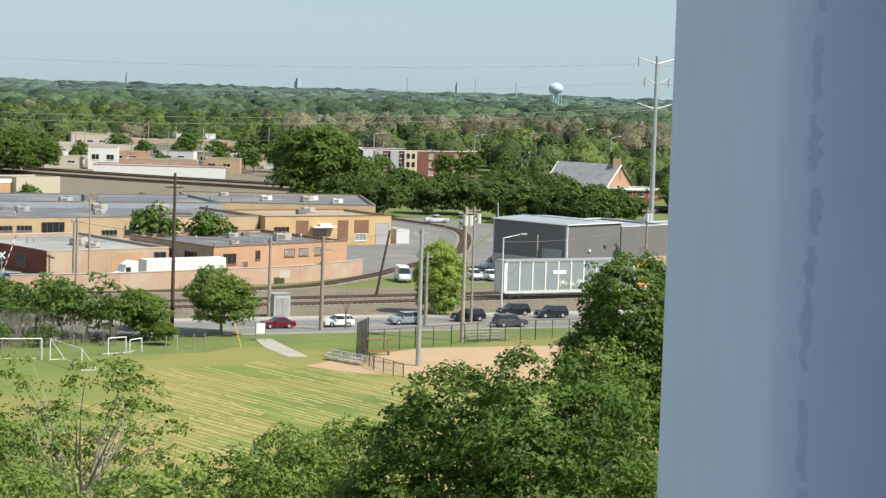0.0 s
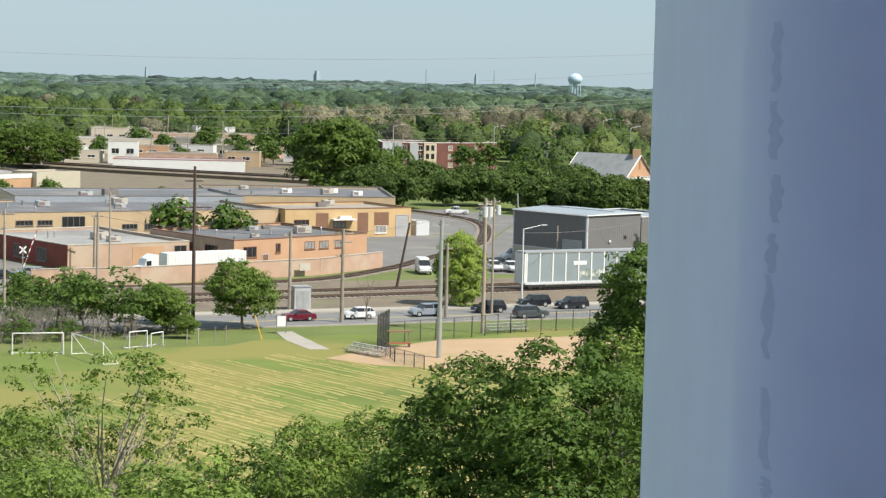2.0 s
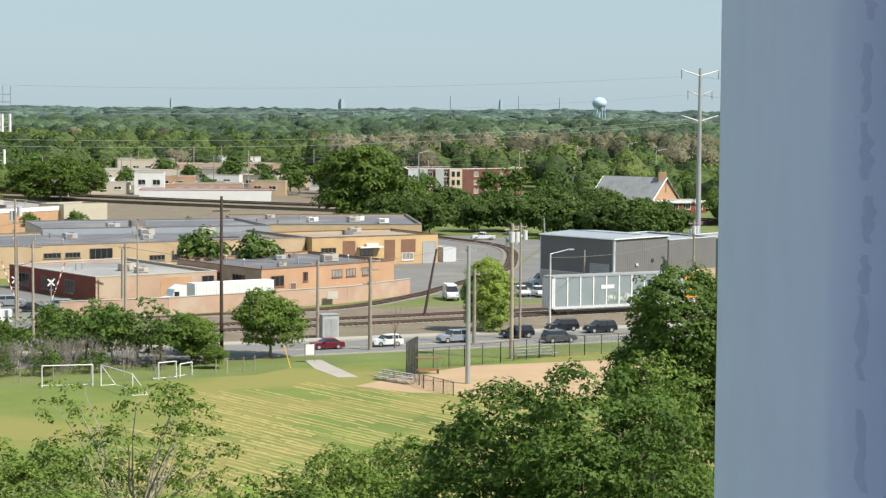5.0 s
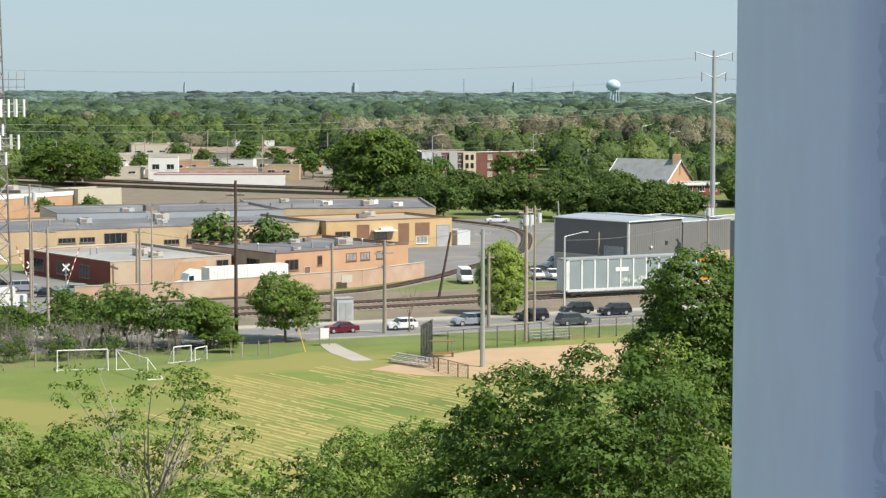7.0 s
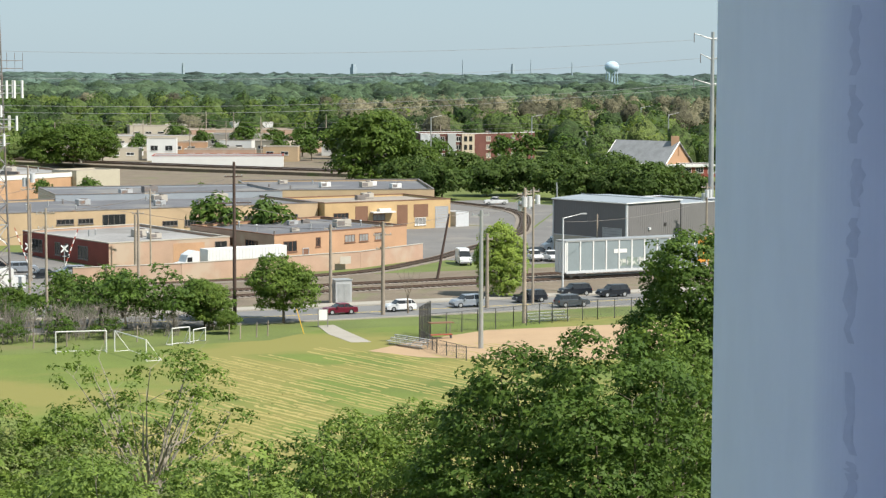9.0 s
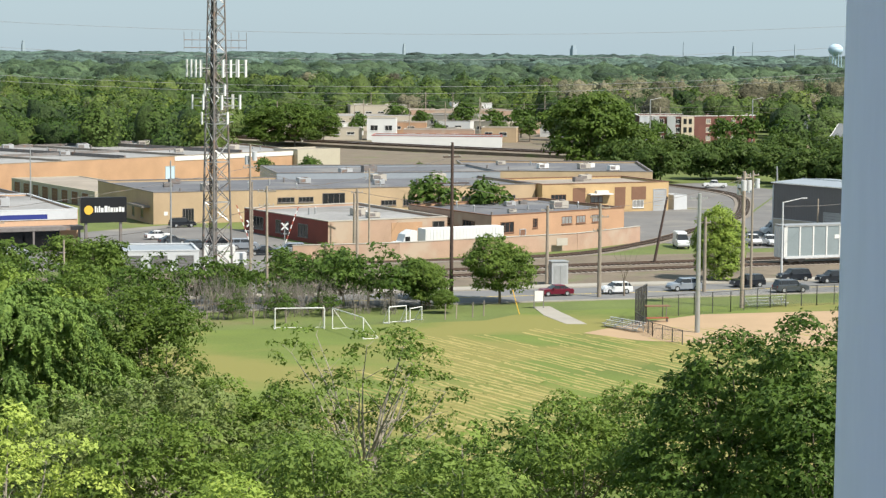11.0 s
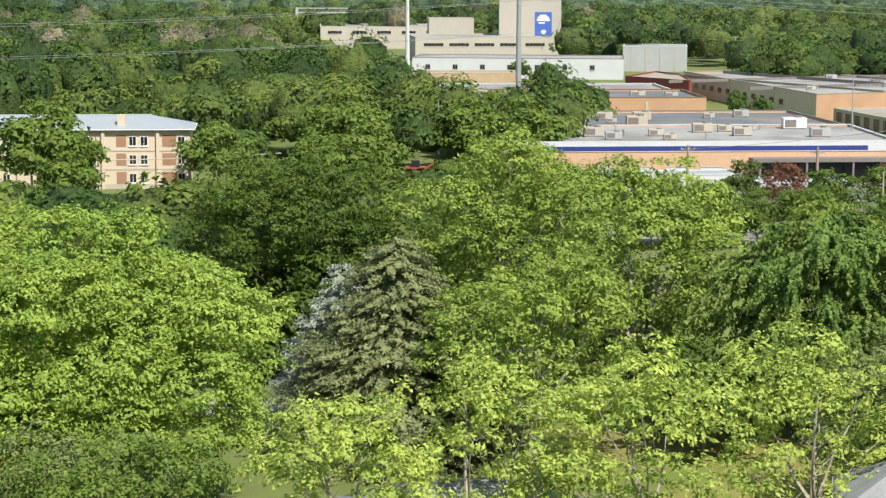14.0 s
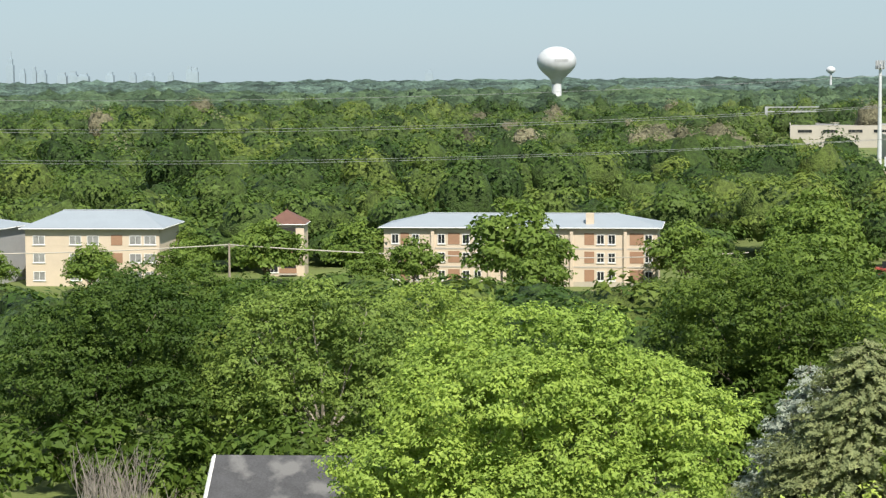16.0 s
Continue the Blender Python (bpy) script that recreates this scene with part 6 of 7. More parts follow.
# rail wagons
def wagon(x, y, rz):
    root = thing("rail_wagon", x, y, 0.42, rz, "pale enclosed rail wagon with white posts and an orange end", "rail wagon")
    L = 27.0
    part("underframe", box(B(), 0.3, L - 0.3, -1.4, 1.4, 0.75, 1.1), WHITE_M, root)
    part("roof", prism(B(), [(0.2, -1.5), (L - 0.2, -1.5), (L - 0.2, 1.5), (0.2, 1.5)], 5.55, 5.8), GALV, root)
    part("side_panel", box(B(), 0.5, L - 0.5, -1.42, 1.42, 1.102, 5.548), WAGON, root)
    for k in range(12):
        for s in (-1, 1):
            part("post", box(B(), 0.4 + k * 2.36, 0.62 + k * 2.36, s * 1.44 - 0.06, s * 1.44 + 0.06, 1.1, 5.6), WHITE, root)
    for s in (-1, 1):
        part("side_sill", box(B(), 0.3, L - 0.3, s * 1.46 - 0.06, s * 1.46 + 0.06, 0.72, 1.12), WHITE_M, root)
        part("marking", box(B(), 9.0, 11.4, s * 1.44 - 0.03, s * 1.44 + 0.03, 3.6, 4.2), WHITE, root)
        part("end_panel", box(B(), L - 2.2, L - 0.5, s * 1.44 - 0.04, s * 1.44 + 0.04, 1.5, 5.5), ORANGE, root, "orange painted end panel")
        for k, (px_, w_, h_) in enumerate(((10.2, 1.0, 1.1), (11.4, 0.8, 1.4), (12.3, 1.2, 1.2), (13.7, 0.9, 1.3), (14.8, 1.1, 1.0), (16.1, 0.8, 1.2))):
            part("paint_patch", box(B(), px_, px_ + w_, s * 1.44 - 0.03, s * 1.44 + 0.03, 1.55, 1.55 + h_), GRAFFITI, root)
    for xx in (0.1, L - 0.5):
        part("end_door", box(B(), xx, xx + 0.4, -1.45, 1.45, 0.9, 5.5), ORANGE if xx > 1 else WHITE, root)
        for k in range(4):
            part("door_rib", box(B(), xx - 0.05, xx + 0.45, -1.3 + k * 0.8, -1.2 + k * 0.8, 1.0, 5.4), WHITE_M, root)
    for xx in (2.6, L - 2.6):
        b = part("bogie", box(B(), xx - 1.5, xx + 1.5, -1.1, 1.1, 0.28, 0.72), STEEL_D, root)
        for dx in (-0.9, 0.9):
            part("wheelset", tube(B(), (xx + dx, -0.8, 0.42), (xx + dx, 0.8, 0.42), 0.42, n=12), STEEL_D, b)
    return root


wagon(8.7, 325.2, 29.8)


# ---- poles, lamps, masts ----
def pole(x, y, h, r=0.17, m=WOOD_P, arms=(), cans=0, lean=(0, 0), label="weathered wooden utility pole", rz=25, name="utility_pole", group="utility poles", lamp=False):
    root = thing(name, x, y, 0, rz, label, name.replace("_", " "), group)
    part("pole", tube(B(), (0, 0, -0.3), (lean[0], lean[1], h), r * 1.15, r * 0.75, 10), m, root)
    for z, half in arms:
        part("crossarm", box(B(), -half, half, 0.12, 0.24, z - 0.08, z + 0.08), WOOD_P if m is WOOD_P else m, root)
        for k in range(4):
            xx = -half * 0.9 + k * half * 0.6
            part("insulator", tube(B(), (xx, 0.18, z + 0.08), (xx, 0.18, z + 0.28), 0.07, 0.04, 6), GALV, root)
    for k in range(cans):
        a = k * 2.1
        c = part("transformer", tube(B(), (math.cos(a) * 0.65, math.sin(a) * 0.65, h - 2.4 - 0.6 * (k % 2)), (math.cos(a) * 0.65, math.sin(a) * 0.65, h - 1.1 - 0.6 * (k % 2)), 0.36, n=12), WHITE_M, root)
        part("bracket", tube(B(), (0, 0, h - 1.8 - 0.6 * (k % 2)), (math.cos(a) * 0.4, math.sin(a) * 0.4, h - 1.8 - 0.6 * (k % 2)), 0.08, n=6), GALV, c)
    if lamp:
        a = part("lamp_arm", tube(B(), (0, 0, h - 0.1), (3.0, 0, h + 0.5), 0.07, 0.05, 8), GALV, root)
        part("lamp_head", box(B(), 2.9, 3.8, -0.18, 0.18, h + 0.42, h + 0.6), GREY_L, a)
    return root


pole(-2.5, 246, 16.2, 0.27, GALV, ((15.6, 1.1),), label="tall pale floodlight pole beside the diamond", name="floodlight_pole", group="floodlight poles")
pole(2.8, 270.6, 17.4, 0.25, WOOD_P, ((16.6, 1.0), (15.2, 0.8)), 3, label="tall pale pole with grey transformers")
pole(4.2, 293.4, 16.2, 0.17, WOOD_P, ((15.6, 1.0),), 2, label="slim wooden pole with transformers")
pole(-2.1, 287.6, 10.2, 0.24, WOOD_P, ((9.4, 0.9),), label="short thick wooden pole beside the street")
pole(-34.6, 272, 20.5, 0.24, WOOD_D, ((15.2, 2.4), (18.6, 1.2)), label="tall dark brown wooden pole")
pole(-15.8, 279, 12.4, 0.26, WOOD_P, ((11.8, 1.5), (10.6, 1.3), (8.8, 0.9)), label="wooden pole with several crossarms")
pole(-23.8, 292, 11, 0.24, WOOD_P, ((10.4, 0.9),), label="wooden pole beside a grey cabinet")
pole(-10.1, 323.6, 10.3, 0.2, WOOD_D, (), 0, (1.9, -0.4), "dark leaning wooden pole by the tracks")
pole(10.1, 379.5, 12.1, 0.16, GALV, (), 0, (-0.6, 0), "slim pale pole leaning by the warehouse")
pole(16.3, 366.5, 7.4, 0.18, WOOD_P, (), label="short wooden pole before the warehouse")
pole(35.6, 371.5, 12.5, 0.2, WOOD_P, ((11.8, 1.0),), 3, label="wooden pole with transformers by the warehouse")
pole(-56.9, 262.2, 15.1, 0.18, WOOD_P, ((14.4, 1.2), (12.6, 1.0)), label="wooden pole behind the goals")
pole(-68.2, 302.8, 18.4, 0.17, WOOD_P, ((15.0, 1.0),), 2, label="slim wooden pole with transformers")
pole(-89.1, 336.8, 13.9, 0.15, GALV, (), label="slim grey lamp pole in the car park", name="lamp_pole", group="lamp poles")
pole(-87.6, 275.2, 7.0, 0.2, WOOD_P, (), label="short wooden pole among trees")
pole(-85.8, 273.8, 6.4, 0.14, WOOD_P, (), label="short wooden post among trees")
pole(-54, 312.3, 11.5, 0.22, WOOD_P, ((10.9, 0.9),), label="wooden pole by the brick yard")
pole(-57.8, 331.5, 9.4, 0.24, WOOD_P, (), label="thick wooden pole by the brick works")
pole(-56.4, 337.5, 13.1, 0.15, WOOD_P, ((12.4, 0.9),), label="slim wooden pole by the brick works")
pole(-116, 346.5, 15.3, 0.12, GALV, (), label="slim grey pole by the storage building", name="lamp_pole", group="lamp poles")
pole(-117, 278, 8.6, 0.22, WOOD_P, ((8.0, 1.0),), label="wooden pole before the storage building")
pole(-97.6, 277.3, 9.2, 0.22, WOOD_P, ((8.4, 1.0),), label="wooden pole before the storage units")
pole(-83.2, 261.4, 7.8, 0.15, WOOD_P, (), label="thin wooden pole among trees")
pole(-107.9, 273.6, 6.0, 0.22, WOOD_P, (), label="short wooden pole beside dark trees")
pole(-71.7, 319.7, 11.8, 0.16, WOOD_P, (), label="slim wooden pole behind the tower")
pole(-252.7, 637.5, 13.6, 0.2, WOOD_P, (), label="plain distant wooden pole")
pole(-253.2, 680.4, 11.5, 0.2, WOOD_P, ((11, 1.0),), label="distant wooden pole with a crossarm")
pole(-136.7, 683.8, 7.0, 0.3, STONE, (), label="pale post beside the railway")
pole(-178.5, 314.9, 10.6, 0.14, GALV, (), label="slim pale pole among the trees")
pole(-237, 215, 7.4, 0.2, WOOD_P, ((6.9, 0.8),), label="grey wooden pole before the flats")
pole(-207, 243, 5.2, 0.2, WOOD_P, (), label="short wooden pole before the flats")
sl = pole(8.8, 309.9, 10.8, 0.15, WHITE_M, (), 0, label="white street lamp with a curved arm", name="street_lamp", group="street lamps", lamp=True)
for x, y, h in ((-23.2, 681, 16.2), (9.4, 705, 16.0), (53.2, 687, 17.2), (49, 760, 18)):
    pole(x, y, h, 0.22, GALV, (), 0, label="tall distant street lamp by the railway", name="street_lamp", group="street lamps", lamp=True)
rr = random.Random(4)
for k in range(22):
    x = -160 + k * 7.5 + rr.uniform(-3, 3)
    pole(x, 745 + rr.uniform(-30, 110) - 0.2 * x, rr.uniform(10, 15), 0.2, WOOD_P, ((9.6, 1.1),) if k % 2 else (), label="distant wooden pole by the shops")


def steel_pole(x, y, h, label, rz=20):
    root = thing("transmission_pole", x, y, 0, rz, label, "transmission pole", "transmission poles")
    part("pole", tube(B(), (0, 0, -0.3), (0, 0, h), 0.62, 0.3, 14), GALV, root)
    for z in (h - 0.6, h - 4.6, h - 9.5):
        half = 4.0 if z != h - 4.6 else 2.6
        for s in (-1, 1):
            a = part("arm", tube(B(), (0, 0, z - 0.9), (s * half, 0, z + 0.3), 0.16, 0.07, 8), GALV, root)
            part("insulator", tube(B(), (s * half, 0, z + 0.3), (s * half, 0, z - 1.5), 0.09, n=6), GREY_M, a)
    return root


steel_pole(41, 420, 39.6, "tall galvanised steel transmission pole with V arms")
steel_pole(-184, 355, 44, "tall galvanised steel transmission pole above the trees", 60)
mp = thing("monopole_mast", -373.3, 636.6, 0, 0, "white monopole phone mast with panel antennas", "mast")
part("pole", tube(B(), (0, 0, -0.3), (0, 0, 35), 0.8, 0.45, 12), WHITE_M, mp)
for k in range(9):
    a = k * 0.698
    part("antenna", box(B(), -0.2, 0.2, -0.12, 0.12, 32.6, 35.6, pose(1.5 * math.cos(a), 1.5 * math.sin(a), 0, 0, 0, math.degrees(a) + 90)), GREY_L, mp)
part("platform", tube(B(), (0, 0, 33), (0, 0, 33.3), 1.6, n=14), GALV, mp)


# lattice phone mast
def lattice():
    root = thing("lattice_mast", -66.2, 273.4, 0, 18, "weathered steel lattice mast with white panel antennas", "mast")
    H = 52.0

    def leg(i, z):
        r = 2.35 * (1 - z / H * 0.62)
        a = 0.3 + i * 2.0944
        return Vector((r * math.cos(a), r * math.sin(a), z))

    for i in range(3):
        bm = B()
        zs = [0, 10, 20, 30, 40, H]
        for a, b in zip(zs, zs[1:]):
            tube(bm, leg(i, a - (0.3 if a == 0 else 0)), leg(i, b), 0.17 - a * 0.0018, 0.17 - b * 0.0018, 8, False)
        part("leg", bm, STEEL_D, root)
    z, k = 0.6, 0
    while z < H - 2.5:
        dz = 3.0 * (1 - z / H * 0.45)
        for i in range(3):
            j = (i + 1) % 3
            part("brace", tube(B(), leg(i, z), leg(j, z + dz), 0.065, n=5), STEEL_D if k % 3 else GALV, root)
            part("brace", tube(B(), leg(j, z), leg(i, z + dz), 0.065, n=5), GALV if k % 2 else STEEL_D, root)
        if k % 2 == 0:
            for i in range(3):
                part("strut", tube(B(), leg(i, z), leg((i + 1) % 3, z), 0.055, n=5), GALV, root)
        z, k = z + dz, k + 1
    part("cable_ladder", box(B(), -0.25, 0.25, 0.9, 0.98, 0.5, 44), STEEL_D, root)
    for k in range(5):
        part("feeder_cable", tube(B(), (-1.05 + k * 0.1, -0.4, 0.3), (-0.55 + k * 0.06, -0.3, 40), 0.04, n=5), BLACK, root)
    rng = random.Random(9)
    for z, rad, n, hh in ((29.7, 4.0, 12, 2.3), (25.3, 3.2, 6, 1.9), (26.9, 1.8, 3, 1.6), (23.2, 2.4, 3, 1.6)):
        mounts = []
        for i in range(3):
            a0 = 0.3 + i * 2.0944 + 1.05
            e = Vector((math.cos(a0), math.sin(a0), 0))
            s = Vector((-e.y, e.x, 0))
            w = rad * 0.62
            mounts.append(part("antenna_mount", tube(B(), e * 0.8 + Vector((0, 0, z)), e * rad * 0.72 + Vector((0, 0, z)), 0.06, n=5), GALV, root))
            for dz in (-0.5, 0.5):
                part("mount_bar", tube(B(), e * rad * 0.72 - s * w + Vector((0, 0, z + dz)), e * rad * 0.72 + s * w + Vector((0, 0, z + dz)), 0.045, n=5), GALV, mounts[i])
        for k in range(n):
            i, q = k % 3, k // 3
            a0 = 0.3 + i * 2.0944 + 1.05
            e = Vector((math.cos(a0), math.sin(a0), 0))
            s = Vector((-e.y, e.x, 0))
            m_ = max(1, n // 3)
            p = e * (rad * 0.72 + 0.22) + s * rad * 0.6 * ((2 * q / (m_ - 1) - 1) if m_ > 1 else 0)
            part("antenna", box(B(), -0.17, 0.17, -0.09, 0.09, z - hh / 2, z + hh / 2, pose(p.x, p.y, 0, 0, 0, math.degrees(a0) + 90)), WHITE, mounts[i])
    for zz in (32.4, 33.4):
        part("boom", tube(B(), (-4.2, -1.5, zz), (4.2, 1.5, zz), 0.05, n=5), STEEL_D, root)
    for s in (-1, 1):
        for k in (0.5, 0.75, 1.0):
            part("whip", tube(B(), (s * 4.2 * k, s * 1.5 * k, 32.1), (s * 4.2 * k, s * 1.5 * k, 34.4), 0.03, n=5), STEEL_D, root)
    for k, (xx, yy) in enumerate(((4, -3), (6, -2.5), (2.2, -4))):
        part("equipment_cabinet", box(B(), xx, xx + 1.1, yy, yy + 0.9, 0, 1.9), GREY_L, root)


lattice()


def crossing_signal(x, y, rz, label):
    root = thing("crossing_signal", x, y, 0, rz, label, "railway signal", "crossing signals")
    part("mast", tube(B(), (0, 0, -0.2), (0, 0, 4.6), 0.08, n=8), GALV, root)
    for tilt in (-45, 45):
        part("crossbuck_board", box(B(), -0.75, 0.75, -0.14, -0.1, -0.12, 0.12, pose(0, 0, 4.1, 0, tilt, 0)), WHITE, root)
    for sx in (-0.5, 0.5):
        part("signal_lamp", tube(B(), (sx, -0.1, 2.9), (sx, -0.32, 2.9), 0.18, n=10), BLACK, root)
    part("lamp_bar", box(B(), -0.6, 0.6, -0.08, -0.02, 2.84, 2.96), GALV, root)
    for k in range(10):
        part("arm_stripe", box(B(), 0.3 + k * 0.6, 0.898 + k * 0.6, 0.1, 0.14, -0.08, 0.08, pose(0.1, 0, 1.2, 0, -70, 0)), (WHITE, RED)[k % 2], root)
    part("motor_box", box(B(), -0.25, 0.35, 0.05, 0.4, 0.8, 1.4), GREY_L, root)


crossing_signal(-68.8, 330.2, 25, "white railway crossing signal with a raised striped arm")
crossing_signal(-75.3, 334.2, 205, "railway crossing signal across the track with a raised arm")


# ---- wires ----
def wires(name, spans, r, label, m=STEEL_D):
    for a, b, sag in spans:
        a, b = Vector(a), Vector(b)
        root = sweep(B(), [a.lerp(b, k / 14) - Vector((0, 0, sag * k / 3.5 * (1 - k / 14))) for k in range(15)], r)
        tagged(part(name, root, m), label, "wire", "overhead wires")


LEFT = Vector((-345, 245, 0))
A_, B_ = Vector((41, 420, 0)), Vector((-184, 355, 0))
up = Vector((0, 0, 1))
wires("power_line", [(B_ + up * z1 + Vector((dx, 0, 0)), LEFT + up * z0, s) for z1, z0, s, dx in ((33, 28, 2, 2), (27.5, 22.4, 2, 2), (27.0, 21.8, 2, -2), (21.5, 16.4, 2, 3), (21, 15.8, 2, -3))], 0.032, "high sagging power line above the woods", WIRE)
wires("power_line", [(B_ + up * z1, A_ + up * z2 + Vector((dx, 0, 0)), s) for z1, z2, s, dx in ((40, 38, 4, -3.6), (36, 34.4, 5, -2.4), (31, 29.4, 5, -3.6), (30.5, 29.4, 6, 3.6))], 0.032, "high sagging power line over the works", WIRE)
wires("power_line", [(A_ + up * z, Vector((150, 380, z)), 4) for z in (38, 34.4, 29.4)], 0.032, "high sagging power line beyond the warehouse", WIRE)
P1, P2, P3 = Vector((-34.6, 272, 0)), Vector((-56.9, 262.2, 0)), Vector((-15.8, 279, 0))
wires("cable", [(P2 + up * 14.5, P1 + up * 18.6, 0.6), (P1 + up * 15.2, P3 + up * 11.8, 0.6), (P3 + up * 11.8, Vector((4.2, 293.4, 15.6)), 0.8), (Vector((2.8, 270.6, 16.6)), Vector((-2.5, 246, 15.6)), 0.6),
                (P1 + up * 15.2 + Vector((2, 0, 0)), Vector((-52, 350, 6)), 0.5), (Vector((8.8, 309.9, 10.2)), Vector((36, 372, 9.6)), 1.0), (Vector((-56.9, 262.2, 12.6)), Vector((-87.6, 275.2, 6.6)), 0.8),
                (Vector((-68.2, 302.8, 15)), Vector((-54, 312.3, 11)), 0.5), (Vector((-54, 312.3, 11)), Vector((-23.8, 292, 10.4)), 0.6), (Vector((-68.2, 302.8, 15)), Vector((-117, 278, 8)), 0.8)], 0.03, "slack dark utility cable between poles")
wires("cable", [(Vector((-237, 215, 7.2)), Vector((-266, 180, 6.6)), 0.4), (Vector((-237, 215, 7.2)), Vector((-207, 243, 5.0)), 0.3), (Vector((-207, 243, 5.0)), Vector((-178, 266, 5.6)), 0.4)], 0.09, "thick pale utility cable before the flats", STONE)
wires("cable", [(Vector((-160 + k * 55, 760 - k * 14, 12 + q)), Vector((-105 + k * 55, 746 - k * 14, 12 + q)), 1.0) for k in range(4) for q in (0, 1.5)], 0.05, "distant utility cable by the railway")


# ---- playing field things ----
def goal(a, b, h, depth, label):
    a, b = Vector((*a, 0.03)), Vector((*b, 0.03))
    c = (a + b) / 2
    root = thing("soccer_goal", c.x, c.y, 0.03, 0, label, "goal", "goals on the field")
    a, b = a - c, b - c
    d = (b - a).normalized()
    n = Vector((-d.y, d.x, 0)) * depth
    u = Vector((0, 0, h))
    for p in (a, b):
        part("post", tube(B(), p, p + u, 0.065, n=8), WHITE, root)
        part("back_stay", tube(B(), p + u, p + n, 0.045, n=6), WHITE, root)
        part("ground_bar", tube(B(), p, p + n, 0.04, n=6), WHITE, root)
    part("crossbar", tube(B(), a + u, b + u, 0.065, n=8), WHITE, root)
    part("rear_bar", tube(B(), a + n, b + n, 0.04, n=6), WHITE, root)


goal((-50.9, 239.0), (-45.4, 240.6), 2.5, 1.8, "white soccer goal frame without a net")
goal((-44.6, 241.4), (-39.6, 233.4), 2.4, 1.8, "white soccer goal frame standing at an angle")
goal((-38.8, 246.8), (-37.0, 248.6), 2.0, 1.2, "small white goal frame at the edge of the field")
goal((-36.6, 249.0), (-35.5, 251.2), 1.6, 1.0, "small dark-framed goal at the edge of the field")


def bleachers(x, y, rz, w, label):
    root = thing("bleachers", x, y, 0.05, rz, label, "bleachers", "bleachers at the diamond")
    for k in range(3):
        part("bench", box(B(), -w / 2, w / 2, k * 0.6, k * 0.6 + 0.28, 0.42 + k * 0.32, 0.47 + k * 0.32), GREY_L, root)
        part("footboard", box(B(), -w / 2, w / 2, k * 0.6 + 0.3, k * 0.6 + 0.52, 0.14 + k * 0.32, 0.18 + k * 0.32), GALV, root)
    for i in range(4):
        xx = -w / 2 + 0.3 + i * (w - 0.6) / 3
        part("stringer", tube(B(), (xx, 0, 0.3), (xx, 1.5, 1.1), 0.05, n=5), GALV, root)
        for k in range(2):
            part("leg", tube(B(), (xx, 0.3 + k * 1.0, 0), (xx, 0.3 + k * 1.0, 0.45 + k * 0.55), 0.04, n=5), GALV, root)


bleachers(-11.6, 246.6, -48, 6.4, "grey aluminium bleachers beside the diamond")
bleachers(6.2, 272.0, 30, 6.0, "grey aluminium bleachers behind the fence")


def fence(line, h, label, step=2.6, m=CHAIN, mesh=0.28):
    root = thing("chain_link_fence", line[0][0], line[0][1], 0.03, 0, label, "fence", "fences round the diamond")
    o = Vector(line[0])
    for a, b in zip(line, line[1:]):
        a, b = Vector(a) - o, Vector(b) - o
        n = max(1, round((b - a).length / step))
        for i in range(n + 1):
            p = a.lerp(b, i / n)
            part("post", tube(B(), (*p, 0), (*p, h), 0.06, n=6), m, root)
        part("top_rail", tube(B(), (*a, h), (*b, h), 0.035, n=5), m, root)
        bm = B()
        L = (b - a).length
        d = (b - a).normalized()
        k = 0.0
        while k < L + h:
            for s in (1, -1):
                x0, x1, z0, z1 = k - h, k, 0.0, h
                if x0 < 0:
                    z0, x0 = -x0, 0.0
                if x1 > L:
                    z1, x1 = h - (x1 - L), L
                if z1 > z0:
                    q0, q1 = a + d * x0, a + d * x1
                    if s < 0:
                        q0, q1 = a + d * (L - x0), a + d * (L - x1)
                    tube(bm, (*q0, z0), (*q1, z1), 0.011, n=3, caps=False)
            k += mesh
        part("mesh", bm, m, root)


fence([(-9.9, 251.7), (-8.8, 258.1)], 4.2, "tall black backstop fence of the diamond", 1.6, mesh=0.16)
fence([(-8.8, 258.1), (-3.1, 262.8), (1.4, 266.5), (6.4, 271.4), (12.4, 275.3), (26, 283)], 2.6, "black chain-link fence behind the diamond", mesh=0.45)
fence([(-9.9, 251.7), (-7.5, 241.5), (-4.0, 235.5)], 1.6, "low black chain-link fence of the diamond", mesh=0.4)
db = thing("dugout_bench", -7.4, 254.5, 0.05, 20, "dark red dugout bench behind the backstop", "bench")
part("seat", box(B(), -1.4, 1.4, -0.25, 0.25, 0.45, 0.55), RED, db)
part("roof", box(B(), -1.5, 1.5, -0.5, 0.6, 1.9, 2.0), BROWN_P, db)
for s in (-1.3, 1.3):
    part("leg", box(B(), s - 0.05, s + 0.05, -0.2, 0.2, 0, 0.45), STEEL_D, db)
    part("post", box(B(), s - 0.04, s + 0.04, 0.4, 0.48, 0, 1.9), STEEL_D, db)
ns = thing("notice_board", -22.6, 265.3, 0.03, 20, "white notice board on two posts by the path", "sign")
part("board", box(B(), -0.55, 0.55, -0.04, 0.04, 0.9, 2.2), WHITE, ns)
for s in (-0.62, 0.62):
    part("post", box(B(), s - 0.05, s + 0.05, -0.05, 0.05, 0, 2.3), STEEL_D, ns)
yp = thing("leaning_post", -24.4, 258.6, 0.03, 0, "yellow pipe post leaning in the grass", "post")
part("pipe", tube(B(), (0, 0, 0), (-0.9, 0.2, 3.0), 0.06, n=8), GOLD, yp)
